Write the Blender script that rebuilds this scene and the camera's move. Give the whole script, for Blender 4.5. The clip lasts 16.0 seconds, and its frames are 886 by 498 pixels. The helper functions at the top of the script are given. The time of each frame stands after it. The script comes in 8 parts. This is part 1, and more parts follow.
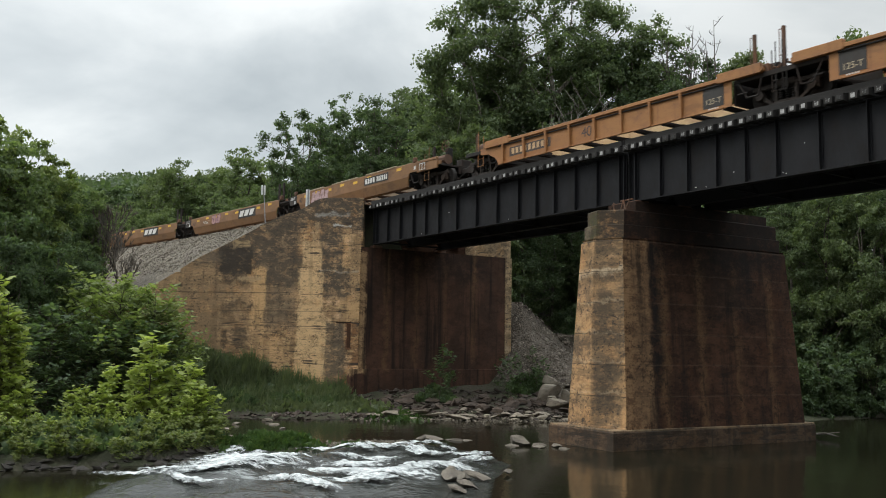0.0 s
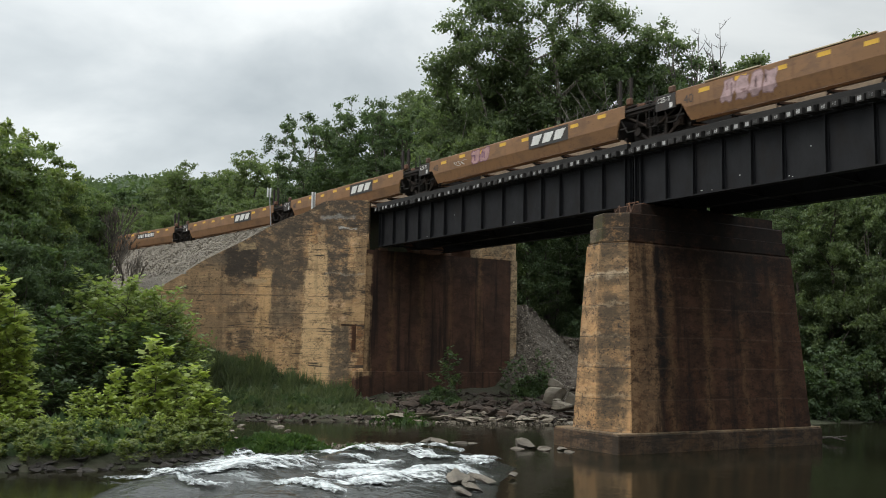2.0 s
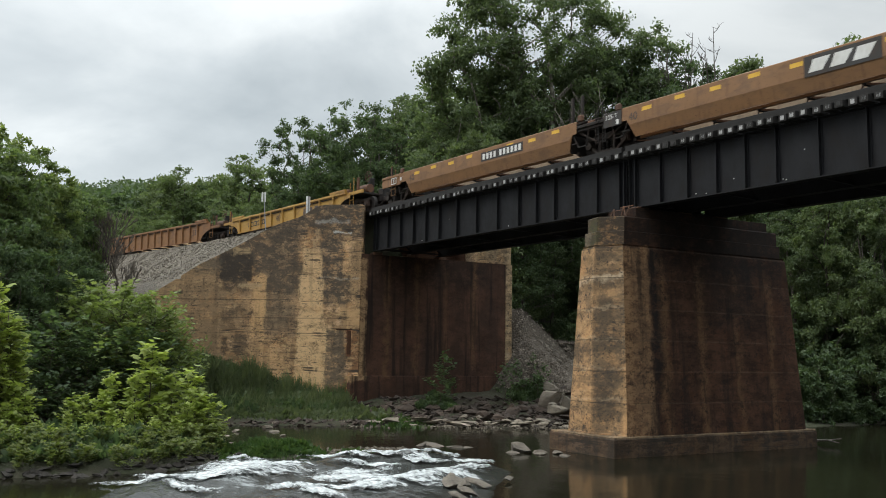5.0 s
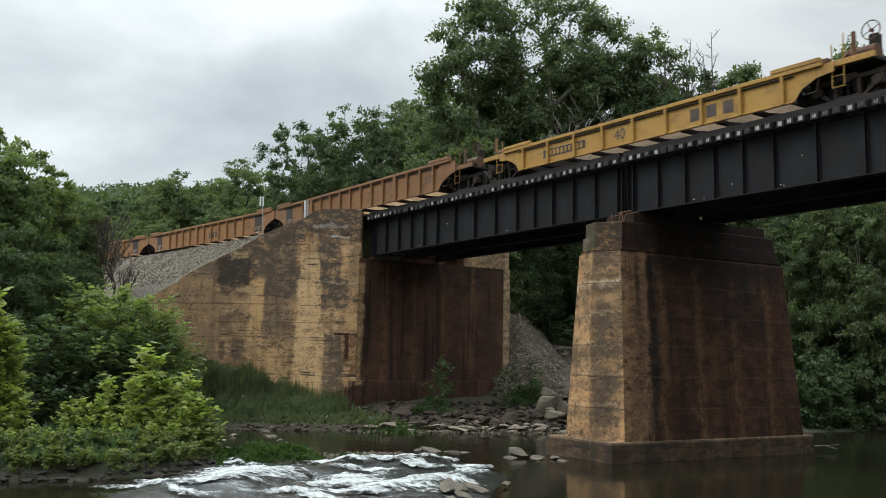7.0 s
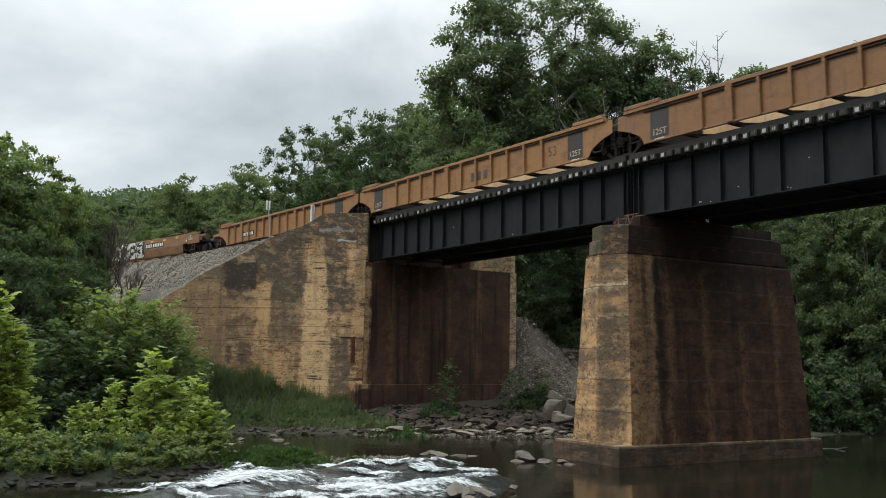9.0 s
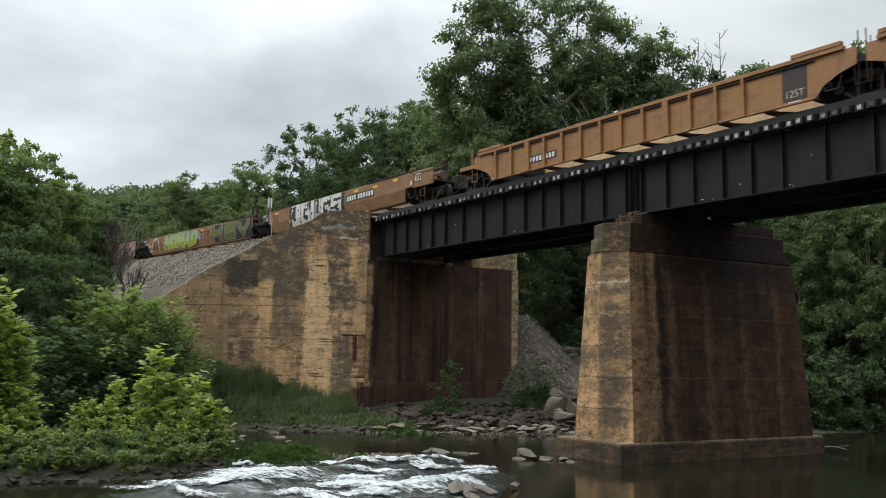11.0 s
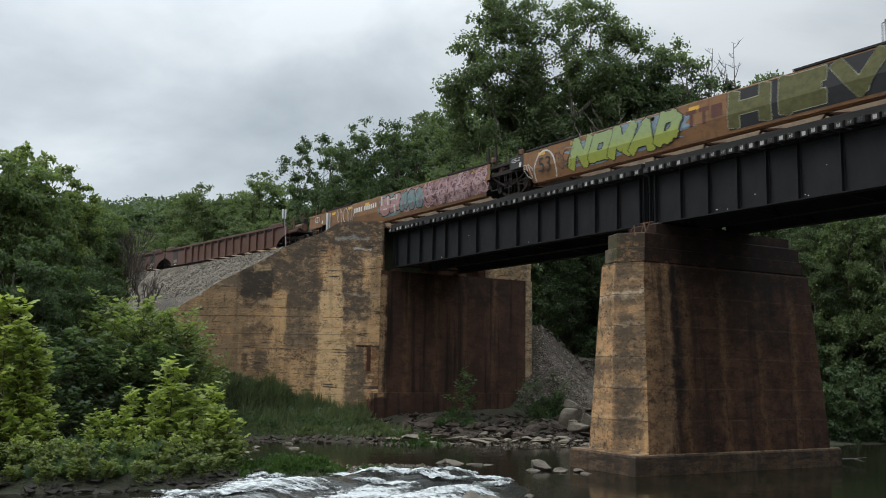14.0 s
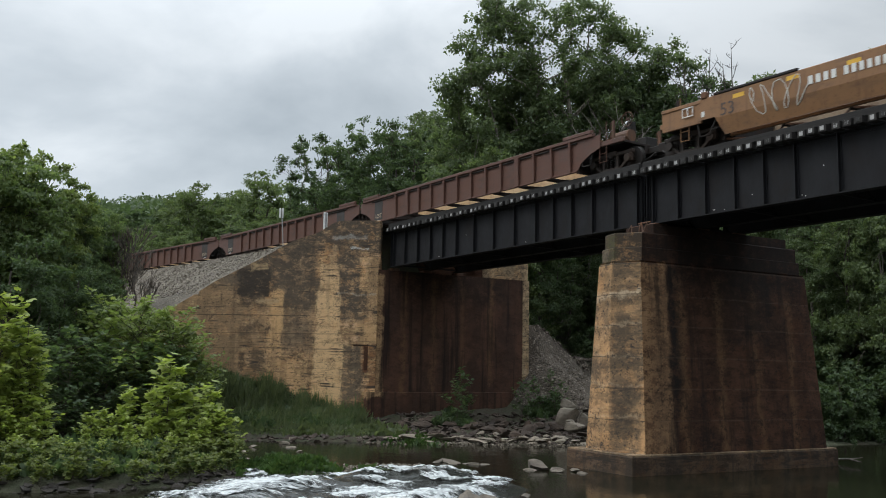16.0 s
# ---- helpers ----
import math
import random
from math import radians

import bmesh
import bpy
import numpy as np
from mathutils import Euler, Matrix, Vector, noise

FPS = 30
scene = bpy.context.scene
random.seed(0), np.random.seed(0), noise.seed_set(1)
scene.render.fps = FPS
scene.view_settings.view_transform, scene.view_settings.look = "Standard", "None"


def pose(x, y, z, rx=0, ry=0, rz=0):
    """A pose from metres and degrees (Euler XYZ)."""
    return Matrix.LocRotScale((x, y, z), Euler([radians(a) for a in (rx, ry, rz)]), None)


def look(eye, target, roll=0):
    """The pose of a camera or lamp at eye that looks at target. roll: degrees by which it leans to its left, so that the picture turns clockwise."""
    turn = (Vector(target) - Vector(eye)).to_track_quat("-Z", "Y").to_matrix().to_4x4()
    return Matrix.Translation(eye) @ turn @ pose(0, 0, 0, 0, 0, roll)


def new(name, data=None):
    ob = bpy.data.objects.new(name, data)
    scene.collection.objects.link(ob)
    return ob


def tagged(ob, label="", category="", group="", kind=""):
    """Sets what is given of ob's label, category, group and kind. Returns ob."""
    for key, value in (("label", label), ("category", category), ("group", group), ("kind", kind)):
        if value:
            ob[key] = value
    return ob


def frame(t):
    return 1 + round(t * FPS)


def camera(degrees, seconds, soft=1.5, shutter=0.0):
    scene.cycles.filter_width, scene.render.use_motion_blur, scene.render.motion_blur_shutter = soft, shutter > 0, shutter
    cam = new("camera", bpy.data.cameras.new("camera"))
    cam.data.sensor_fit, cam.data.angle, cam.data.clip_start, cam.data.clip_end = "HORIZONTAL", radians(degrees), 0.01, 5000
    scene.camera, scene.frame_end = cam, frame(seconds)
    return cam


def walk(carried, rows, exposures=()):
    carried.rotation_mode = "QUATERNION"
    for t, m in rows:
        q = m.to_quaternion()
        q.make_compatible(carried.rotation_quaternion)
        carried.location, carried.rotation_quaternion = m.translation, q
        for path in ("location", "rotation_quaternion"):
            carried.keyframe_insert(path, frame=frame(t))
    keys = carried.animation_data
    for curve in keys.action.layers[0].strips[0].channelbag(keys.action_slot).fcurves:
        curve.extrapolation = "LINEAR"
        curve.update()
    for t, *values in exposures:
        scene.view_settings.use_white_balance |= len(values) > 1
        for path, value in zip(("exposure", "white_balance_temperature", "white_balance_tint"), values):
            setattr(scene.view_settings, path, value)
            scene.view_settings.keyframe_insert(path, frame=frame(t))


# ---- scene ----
cam = camera(52.21, 16.0, soft=0.95, shutter=0.15)
EYE = Vector((0.0, 0.0, 3.33))


def view(yaw, pitch, roll):
    a, b = radians(yaw), radians(pitch)
    way = Vector((-math.sin(a) * math.cos(b), math.cos(a) * math.cos(b), math.sin(b)))
    return look(EYE, EYE + way * 10, roll)


PATH = [(0.0, 55.437, 6.17, 0.962), (0.5, 55.676, 6.188, 0.942), (1.0, 55.674, 6.28, 0.936), (1.5, 55.683, 6.368, 1.003),
        (2.0, 55.783, 6.333, 1.092), (2.5, 55.813, 6.347, 1.174), (3.0, 55.733, 6.499, 1.105), (3.5, 55.631, 6.451, 0.984),
        (4.0, 55.518, 6.423, 0.909), (6.5, 55.432, 6.915, 0.994), (7.0, 55.335, 6.896, 1.039), (7.5, 55.325, 6.803, 1.014),
        (8.0, 55.586, 6.817, 1.133), (8.5, 55.77, 6.989, 1.04), (9.0, 55.74, 7.114, 0.919), (11.5, 55.864, 6.94, 0.958),
        (12.0, 55.85, 7.057, 1.032), (12.5, 55.862, 7.24, 0.773), (13.0, 55.956, 7.347, 0.427), (13.5, 56.31, 7.403, 0.6),
        (14.0, 56.734, 7.619, 0.993), (14.5, 56.67, 7.852, 1.194), (15.0, 56.554, 7.81, 1.288), (15.5, 56.404, 7.655, 1.264),
        (16.0, 56.561, 7.59, 1.103)]
walk(cam, [(t, view(a, b, c)) for t, a, b, c in PATH],
     exposures=[(0, 0.22, 6450, 7), (4.2, 0.22, 6420, 7), (6.3, 0.23, 6320, 6), (9.2, 0.23, 6320, 6), (11.3, 0.23, 6290, 7), (12.4, 0.20, 6240, 7), (13, -0.02, 6190, 7), (13.6, 0.0, 6140, 7), (14.5, 0.06, 6180, 8), (16, 0.06, 6160, 8)])


# ---- world and sun ----
def build_world():
    w = bpy.data.worlds.new("overcast_sky")
    scene.world = w
    w.use_nodes = True
    nt = w.node_tree
    nt.nodes.clear()
    n, l = nt.nodes.new, nt.links.new
    out, bg = n("ShaderNodeOutputWorld"), n("ShaderNodeBackground")
    tc = n("ShaderNodeTexCoord")
    sky = n("ShaderNodeTexSky")
    sky.sky_type = "NISHITA"
    sky.sun_disc = False
    sky.sun_elevation, sky.sun_rotation = radians(48), radians(-140)
    skyd = n("ShaderNodeMixRGB")
    skyd.blend_type = "MULTIPLY"
    skyd.inputs[0].default_value = 1
    skyd.inputs[2].default_value = (0.1, 0.1, 0.1, 1)
    l(sky.outputs[0], skyd.inputs[1])
    sep = n("ShaderNodeSeparateXYZ")
    l(tc.outputs["Generated"], sep.inputs[0])
    # a flat cloud layer: direction divided by its height
    up = n("ShaderNodeMath"); up.operation = "ADD"; up.inputs[1].default_value = 0.42
    ab = n("ShaderNodeMath"); ab.operation = "ABSOLUTE"
    l(sep.outputs["Z"], ab.inputs[0]); l(ab.outputs[0], up.inputs[0])
    div = n("ShaderNodeVectorMath"); div.operation = "DIVIDE"
    cmb = n("ShaderNodeCombineXYZ")
    for i in range(3):
        l(up.outputs[0], cmb.inputs[i])
    l(tc.outputs["Generated"], div.inputs[0]); l(cmb.outputs[0], div.inputs[1])
    mp = n("ShaderNodeMapping")
    mp.inputs["Location"].default_value = CLOUD_SHIFT
    l(div.outputs[0], mp.inputs[0])
    nz = n("ShaderNodeTexNoise")
    nz.inputs["Scale"].default_value = 2.0
    nz.inputs["Detail"].default_value = 7
    nz.inputs["Roughness"].default_value = 0.51
    nz.inputs["Distortion"].default_value = 0.35
    l(mp.outputs[0], nz.inputs["Vector"])
    cr = n("ShaderNodeValToRGB")
    e = cr.color_ramp.elements
    e[0].position, e[0].color = 0.27, (0.40, 0.435, 0.46, 1)
    e[1].position, e[1].color = 0.60, (0.82, 0.835, 0.84, 1)
    m = cr.color_ramp.elements.new(0.46); m.color = (0.60, 0.63, 0.65, 1)
    l(nz.outputs["Fac"], cr.inputs[0])
    mix = n("ShaderNodeMixRGB")
    mix.inputs[0].default_value = 0.93
    l(skyd.outputs[0], mix.inputs[1]); l(cr.outputs[0], mix.inputs[2])
    # an overcast sky is brighter towards the zenith
    zen = n("ShaderNodeMapRange")
    zen.interpolation_type = "SMOOTHSTEP"
    zen.inputs[1].default_value, zen.inputs[2].default_value = 0.30, 0.95
    zen.inputs[3].default_value, zen.inputs[4].default_value = 1.0, ZENITH
    l(sep.outputs["Z"], zen.inputs[0])
    # brighter on the side where the sun stands behind the cloud
    side = n("ShaderNodeMapRange")
    side.inputs[1].default_value, side.inputs[2].default_value = -0.90, -0.42
    side.inputs[3].default_value, side.inputs[4].default_value = 1.06, 0.78
    l(sep.outputs["X"], side.inputs[0])
    both = n("ShaderNodeMath"); both.operation = "MULTIPLY"
    l(zen.outputs[0], both.inputs[0]); l(side.outputs[0], both.inputs[1])
    l(mix.outputs[0], bg.inputs[0]); l(both.outputs[0], bg.inputs[1])
    l(bg.outputs[0], out.inputs[0])


CLOUD_SHIFT = (0.35, 0.1, 0.0)
ZENITH = 4.15
build_world()
sun = new("sun", bpy.data.lights.new("sun", "SUN"))
sun.data.energy, sun.data.angle, sun.data.color = 1.3, radians(25), (1.0, 0.96, 0.9)
sun.matrix_world = look((-30, -40, 60), (0, 0, 0))


# ---- materials ----
class Mat:
    """A small builder of node materials."""

    def __init__(self, name, rough=0.8, metal=0.0, coord="Object"):
        self.m = bpy.data.materials.new(name)
        self.m.use_nodes = True
        self.nt = self.m.node_tree
        self.b = self.nt.nodes["Principled BSDF"]
        self.b.inputs["Roughness"].default_value = rough
        self.b.inputs["Metallic"].default_value = metal
        self.tc = self.nt.nodes.new("ShaderNodeTexCoord").outputs[coord]
        self.h = None

    def node(self, kind, **ins):
        nd = self.nt.nodes.new(kind)
        for k, v in ins.items():
            self.put(nd.inputs[k.replace("_", " ")], v)
        return nd

    def put(self, socket, v):
        if isinstance(v, bpy.types.NodeSocket):
            self.nt.links.new(v, socket)
        else:
            socket.default_value = v

    def noise(self, scale, stretch=(1, 1, 1), detail=5, rough=0.55, shift=(0, 0, 0), distort=0.0):
        mp = self.node("ShaderNodeMapping")
        mp.inputs["Scale"].default_value = stretch
        mp.inputs["Location"].default_value = shift
        self.put(mp.inputs[0], self.tc)
        nz = self.node("ShaderNodeTexNoise", Scale=scale, Detail=detail, Roughness=rough, Distortion=distort)
        self.put(nz.inputs["Vector"], mp.outputs[0])
        return nz.outputs["Fac"]

    def ramp(self, v, lo, hi, a=0.0, b=1.0):
        r = self.node("ShaderNodeMapRange")
        r.interpolation_type = "SMOOTHSTEP"
        for i, x in enumerate((v, lo, hi, a, b)):
            self.put(r.inputs[i], x)
        return r.outputs[0]

    def math(self, op, a, b=0.0):
        nd = self.node("ShaderNodeMath")
        nd.operation = op
        self.put(nd.inputs[0], a)
        self.put(nd.inputs[1], b)
        return nd.outputs[0]

    def axis(self, i):
        s = self.node("ShaderNodeSeparateXYZ")
        self.put(s.inputs[0], self.tc)
        return s.outputs[i]

    def mix(self, f, a, b, mode="MIX"):
        nd = self.node("ShaderNodeMixRGB")
        nd.blend_type = mode
        for i, v in enumerate((f, a, b)):
            self.put(nd.inputs[i], v if not isinstance(v, tuple) else (*v, 1) if len(v) == 3 else v)
        return nd.outputs[0]

    def random(self):
        return self.node("ShaderNodeObjectInfo").outputs["Random"]

    def island(self):
        return self.node("ShaderNodeNewGeometry").outputs["Random Per Island"]

    def color(self, v):
        self.put(self.b.inputs["Base Color"], v if not isinstance(v, tuple) else (*v, 1))
        return self

    def rough(self, v):
        self.put(self.b.inputs["Roughness"], v)
        return self

    def bump(self, v, strength=0.3, dist=0.02):
        bp = self.node("ShaderNodeBump", Strength=strength, Distance=dist)
        self.put(bp.inputs["Height"], v)
        self.put(self.b.inputs["Normal"], bp.outputs[0])
        return self


def concrete(name, warm, grey, dark, streak=0.5, stains=(), boards=0.4, axis=0, pit=0.8, mottle=0.75):
    """Board-formed concrete: fine boards, grain, vertical streaks, blotches, and stains and painted shade with a place
    of their own (range along the face, z range, colour, strength, softness)."""
    k = Mat(name, 0.9)
    blotch = k.noise(0.55, (1, 1, 1), 6, 0.6)
    c = k.mix(k.ramp(blotch, 0.42, 0.60), warm, grey)
    board = k.noise(2.0, (0.34, 0.34, 3.2), 7, 0.7, distort=0.6)
    c = k.mix(k.math("MULTIPLY", k.ramp(board, 0.50, 0.62), boards), c, tuple(v * 0.42 for v in grey))
    c = k.mix(k.math("MULTIPLY", k.ramp(board, 0.46, 0.32), boards * 0.8), c, tuple(min(1, v * 1.3) for v in warm))
    rusty = k.noise(0.9, (1, 1, 0.8), 7, 0.68, (9, 2, 4))
    c = k.mix(k.math("MULTIPLY", k.ramp(rusty, 0.50, 0.60), 0.66 * mottle), c, (warm[0] * 0.85, warm[1] * 0.68, warm[2] * 0.5))
    pale = k.noise(1.2, (0.8, 0.8, 1.2), 8, 0.7, (1, 12, 4))
    c = k.mix(k.math("MULTIPLY", k.ramp(pale, 0.54, 0.62), 0.7 * mottle), c, (warm[0] * 1.12, warm[1] * 1.22, warm[2] * 1.45))
    mott = k.noise(1.7, (0.7, 0.7, 1.6), 8, 0.72, (3, 8, 1))
    c = k.mix(k.math("MULTIPLY", k.ramp(mott, 0.50, 0.60), mottle), c, tuple(v * 0.40 for v in grey))
    # flaked skin with crisp edges
    peel = k.noise(1.5, (0.7, 0.7, 1.5), 12, 0.8, (11, 5, 3))
    c = k.mix(k.math("MULTIPLY", k.ramp(peel, 0.515, 0.535), 0.5 * mottle), c, tuple(v * 0.55 for v in grey))
    skin = k.noise(2.2, (0.6, 0.6, 1.7), 12, 0.8, (2, 15, 9))
    c = k.mix(k.math("MULTIPLY", k.ramp(skin, 0.535, 0.55), 0.45 * mottle), c, tuple(min(0.8, v * 1.3) for v in warm))
    for i, (xa, xb, za, zb, col, amount, soft) in enumerate(stains):
        sh = (i * 3.7, i * 1.9, i * 2.3)
        wob = k.math("MULTIPLY", k.math("SUBTRACT", k.noise(1.3, (1, 1, 0.7), 7, 0.72, sh), 0.5), 3.0 * soft + (0.55 if soft > 0.03 else 0))
        x = k.math("ADD", k.axis(axis), wob)
        wob2 = k.math("MULTIPLY", k.math("SUBTRACT", k.noise(1.1, (1, 1, 1), 7, 0.72, (7 + i, 3, 2)), 0.5), 4.2 * soft + (0.8 if soft > 0.03 else 0))
        z = k.math("ADD", k.axis(2), wob2)
        f = k.math("MULTIPLY", k.math("MULTIPLY", k.ramp(x, xa - soft, xa + soft), k.ramp(x, xb + soft, xb - soft)),
                   k.math("MULTIPLY", k.ramp(z, za - soft, za + soft), k.ramp(z, zb + soft, zb - soft)))
        f = k.math("MULTIPLY", f, k.ramp(k.noise(2.2, (0.8, 0.8, 1.3), 10, 0.8, sh), 0.40, 0.54, 0.25, 1.0))
        c = k.mix(k.math("MULTIPLY", f, amount), c, col)
    # thin uneven lines of the form boards
    for sc, sh, amt in ((0.8, (0, 0, 0), 0.95), (1.7, (5, 2, 8), 0.85)):
        ln = k.math("ABSOLUTE", k.math("SUBTRACT", k.noise(sc, (0.06, 0.06, 1.6), 2, 0.5, sh), 0.5))
        part_ = k.ramp(k.noise(0.9, (1, 1, 1), 4, 0.6, (sh[2], 1, 4)), 0.44, 0.58)
        c = k.mix(k.math("MULTIPLY", k.math("MULTIPLY", k.ramp(ln, 0.009, 0.003), part_), amt * min(1.0, boards * 2.2)), c, dark)
    run = k.noise(1.6, (1.5, 1.5, 0.09), 5, 0.6)
    c = k.mix(k.math("MULTIPLY", k.ramp(run, 0.50, 0.66), streak), c, dark)
    pits = k.noise(7.0, (1, 1, 1.4), 8, 0.78)
    c = k.mix(k.math("MULTIPLY", k.math("MULTIPLY", k.ramp(pits, 0.53, 0.60), k.ramp(k.noise(0.8, detail=4, shift=(2, 2, 9)), 0.40, 0.56)), pit), c, dark)
    spall = k.noise(3.1, (1, 1, 1.2), 10, 0.82, (4, 9, 6))
    c = k.mix(k.math("MULTIPLY", k.ramp(spall, 0.545, 0.585), 0.75 * pit), c, dark)
    grain = k.noise(45.0, (1, 1, 1), 3, 0.6)
    c = k.mix(k.ramp(grain, 0.3, 0.7, 0.0, 0.22), c, tuple(v * 0.5 for v in grey))
    k.color(c)
    k.rough(k.ramp(blotch, 0.3, 0.7, 0.82, 0.97))
    k.b.inputs["Specular IOR Level"].default_value = 0.2
    hgt = k.math("ADD", k.math("MULTIPLY", board, min(1.2, boards * 3)), k.math("ADD", k.math("MULTIPLY", pits, -0.7), k.math("MULTIPLY", grain, 0.25)))
    k.bump(hgt, 0.55, 0.03)
    return k.m


DARKC = (0.045, 0.040, 0.036)
GREYSTAIN, SOOT, DRIP = (0.148, 0.120, 0.090), (0.034, 0.031, 0.028), (0.78, 0.52, 0.275)
M_WING = concrete("stained_ochre_concrete", (0.70, 0.425, 0.215), (0.47, 0.295, 0.160), DARKC, 0.30, (
    (7.4, 11.5, 3.0, 8.6, (0.30, 0.20, 0.115), 0.7, 0.45),
    (5.8, 9.8, 2.4, 6.8, (0.21, 0.145, 0.088), 0.55, 0.45), (3.3, 5.2, 4.2, 10.6, GREYSTAIN, 0.50, 0.45),
    (3.2, 7.6, 7.5, 10.9, (0.075, 0.065, 0.053), 0.95, 0.30), (3.2, 5.4, 6.3, 8.0, (0.085, 0.073, 0.058), 0.9, 0.35),
    (-0.4, 3.4, 9.3, 11.6, (0.070, 0.063, 0.054), 0.95, 0.22),
    (1.0, 2.2, 5.75, 9.2, (0.085, 0.075, 0.062), 0.95, 0.12),
    (0.55, 1.25, 5.75, 7.3, (0.090, 0.078, 0.062), 0.90, 0.12),
    (0.75, 1.85, 1.2, 4.45, (0.155, 0.122, 0.086), 0.95, 0.08),
    (5.80, 7.75, 7.0, 8.5, SOOT, 1.0, 0.14), (5.9, 7.6, 7.0, 8.4, SOOT, 1.0, 0.10),
    (6.1, 7.4, 6.3, 7.1, (0.05, 0.043, 0.036), 0.85, 0.18),
    (7.6, 10.0, 7.6, 9.2, (0.12, 0.10, 0.078), 0.8, 0.25),
    (3.4, 5.1, 4.2, 6.1, (0.115, 0.094, 0.070), 0.60, 0.40),
    (5.75, 6.35, 4.95, 5.45, SOOT, 0.9, 0.10),
    (6.5, 7.4, 4.9, 5.6, (0.085, 0.067, 0.05), 0.8, 0.18),
    (7.0, 7.4, 3.2, 3.95, SOOT, 0.8, 0.10),
    (5.95, 6.75, 3.1, 4.1, (0.07, 0.056, 0.043), 0.75, 0.12),
    (1.72, 3.30, 0.5, 5.1, DRIP, 0.97, 0.07),
    (1.95, 3.22, 5.0, 7.2, DRIP, 0.97, 0.06),
    (2.12, 3.15, 7.1, 8.75, DRIP, 0.95, 0.08),
    (2.26, 2.52, 8.6, 9.75, (0.50, 0.335, 0.185), 0.9, 0.06),
    (5.08, 5.72, 4.0, 7.35, (0.68, 0.42, 0.20), 0.92, 0.08),
    (3.6, 5.9, 1.5, 3.6, (0.60, 0.375, 0.185), 0.7, 0.25),
    (5.95, 6.95, 8.42, 8.80, (0.44, 0.31, 0.17), 0.9, 0.05),
    (5.3, 6.6, 6.7, 6.95, (0.52, 0.37, 0.21), 0.75, 0.08),
    (0.0, 0.95, 4.55, 5.75, (0.58, 0.365, 0.18), 0.85, 0.10),
    (0.0, 0.5, 5.7, 9.2, (0.36, 0.235, 0.125), 0.85, 0.14),
    (0.42, 0.66, 3.1, 4.5, (0.13, 0.045, 0.02), 0.95, 0.04),
    (-0.1, 0.38, 2.2, 4.5, (0.20, 0.095, 0.045), 0.85, 0.06),
    (0.55, 1.45, 9.56, 9.68, (0.72, 0.70, 0.65), 0.95, 0.05),
    (0.7, 2.5, 10.05, 10.30, (0.46, 0.44, 0.40), 0.6, 0.08),
    (0.05, 2.2, 7.13, 7.24, (0.55, 0.48, 0.38), 0.6, 0.05),
    (3.6, 10.0, 5.98, 6.03, SOOT, 0.8, 0.015),
    (0.6, 9.5, 5.04, 5.08, SOOT, 0.6, 0.015),
    (1.7, 9.0, 4.24, 4.28, (0.09, 0.07, 0.05), 0.7, 0.015)), boards=0.6, pit=0.8, mottle=0.9)
LIFTS = [0.68, 1.75, 2.82, 3.89, 4.96, 6.03, 7.10]
M_PIER = concrete("weathered_pier_concrete", (0.575, 0.335, 0.158), (0.375, 0.235, 0.122), DARKC, 0.25, (
    (0.10, 1.15, 0.7, 7.2, (0.150, 0.110, 0.072), 0.85, 0.10), (0.22, 0.95, 1.2, 3.0, (0.050, 0.042, 0.034), 0.85, 0.22), (0.25, 0.9, 3.5, 5.2, (0.060, 0.050, 0.038), 0.75, 0.22),
    (-1.5, 0.05, 3.0, 3.9, (0.075, 0.062, 0.050), 0.7, 0.18), (-1.5, 0.0, 5.0, 5.7, (0.085, 0.070, 0.055), 0.6, 0.15), (-1.5, 0.3, 0.7, 1.0, (0.09, 0.07, 0.05), 0.6, 0.12),
    (-1.5, 1.5, 5.90, 6.12, (0.66, 0.52, 0.36), 0.7, 0.05),
    # the cap: moss marks over a dark coat that paints in the deck's shade
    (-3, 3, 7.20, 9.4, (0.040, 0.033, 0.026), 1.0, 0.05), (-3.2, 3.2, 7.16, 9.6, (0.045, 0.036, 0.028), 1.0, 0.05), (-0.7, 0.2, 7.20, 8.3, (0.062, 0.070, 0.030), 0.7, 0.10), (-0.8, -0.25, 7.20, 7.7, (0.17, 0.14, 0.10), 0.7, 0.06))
    + tuple((-3, 3, z - 0.42, z - 0.06, (0.085, 0.068, 0.048), 0.6, 0.13) for z in LIFTS[1:])
    + tuple((-3, 3, z - 0.022, z + 0.008, (0.04, 0.034, 0.028), 0.95, 0.012) for z in LIFTS[1:])
    + tuple((-3, 3, z + 0.01, z + 0.10, (0.66, 0.50, 0.32), 0.32, 0.05) for z in LIFTS[:-1]), 0.18, pit=1.0, mottle=0.5)
# rust stain, darkened further by putting the shade below the deck into the colour
RUSTY_SHADED = ((0.094, 0.045, 0.025), (0.056, 0.029, 0.0185), (0.014, 0.0115, 0.010))
# the abutment front's rust red, its shade mixed into the colour
RUSTRED_SHADED = ((0.100, 0.051, 0.033), (0.062, 0.036, 0.026), (0.017, 0.013, 0.011))
PALERUN = (0.175, 0.098, 0.048)
M_RUST_SHADED = concrete("rust_and_shade_concrete", *RUSTY_SHADED, 0.6, (), 0.02, 1, 0.4, 0.3)
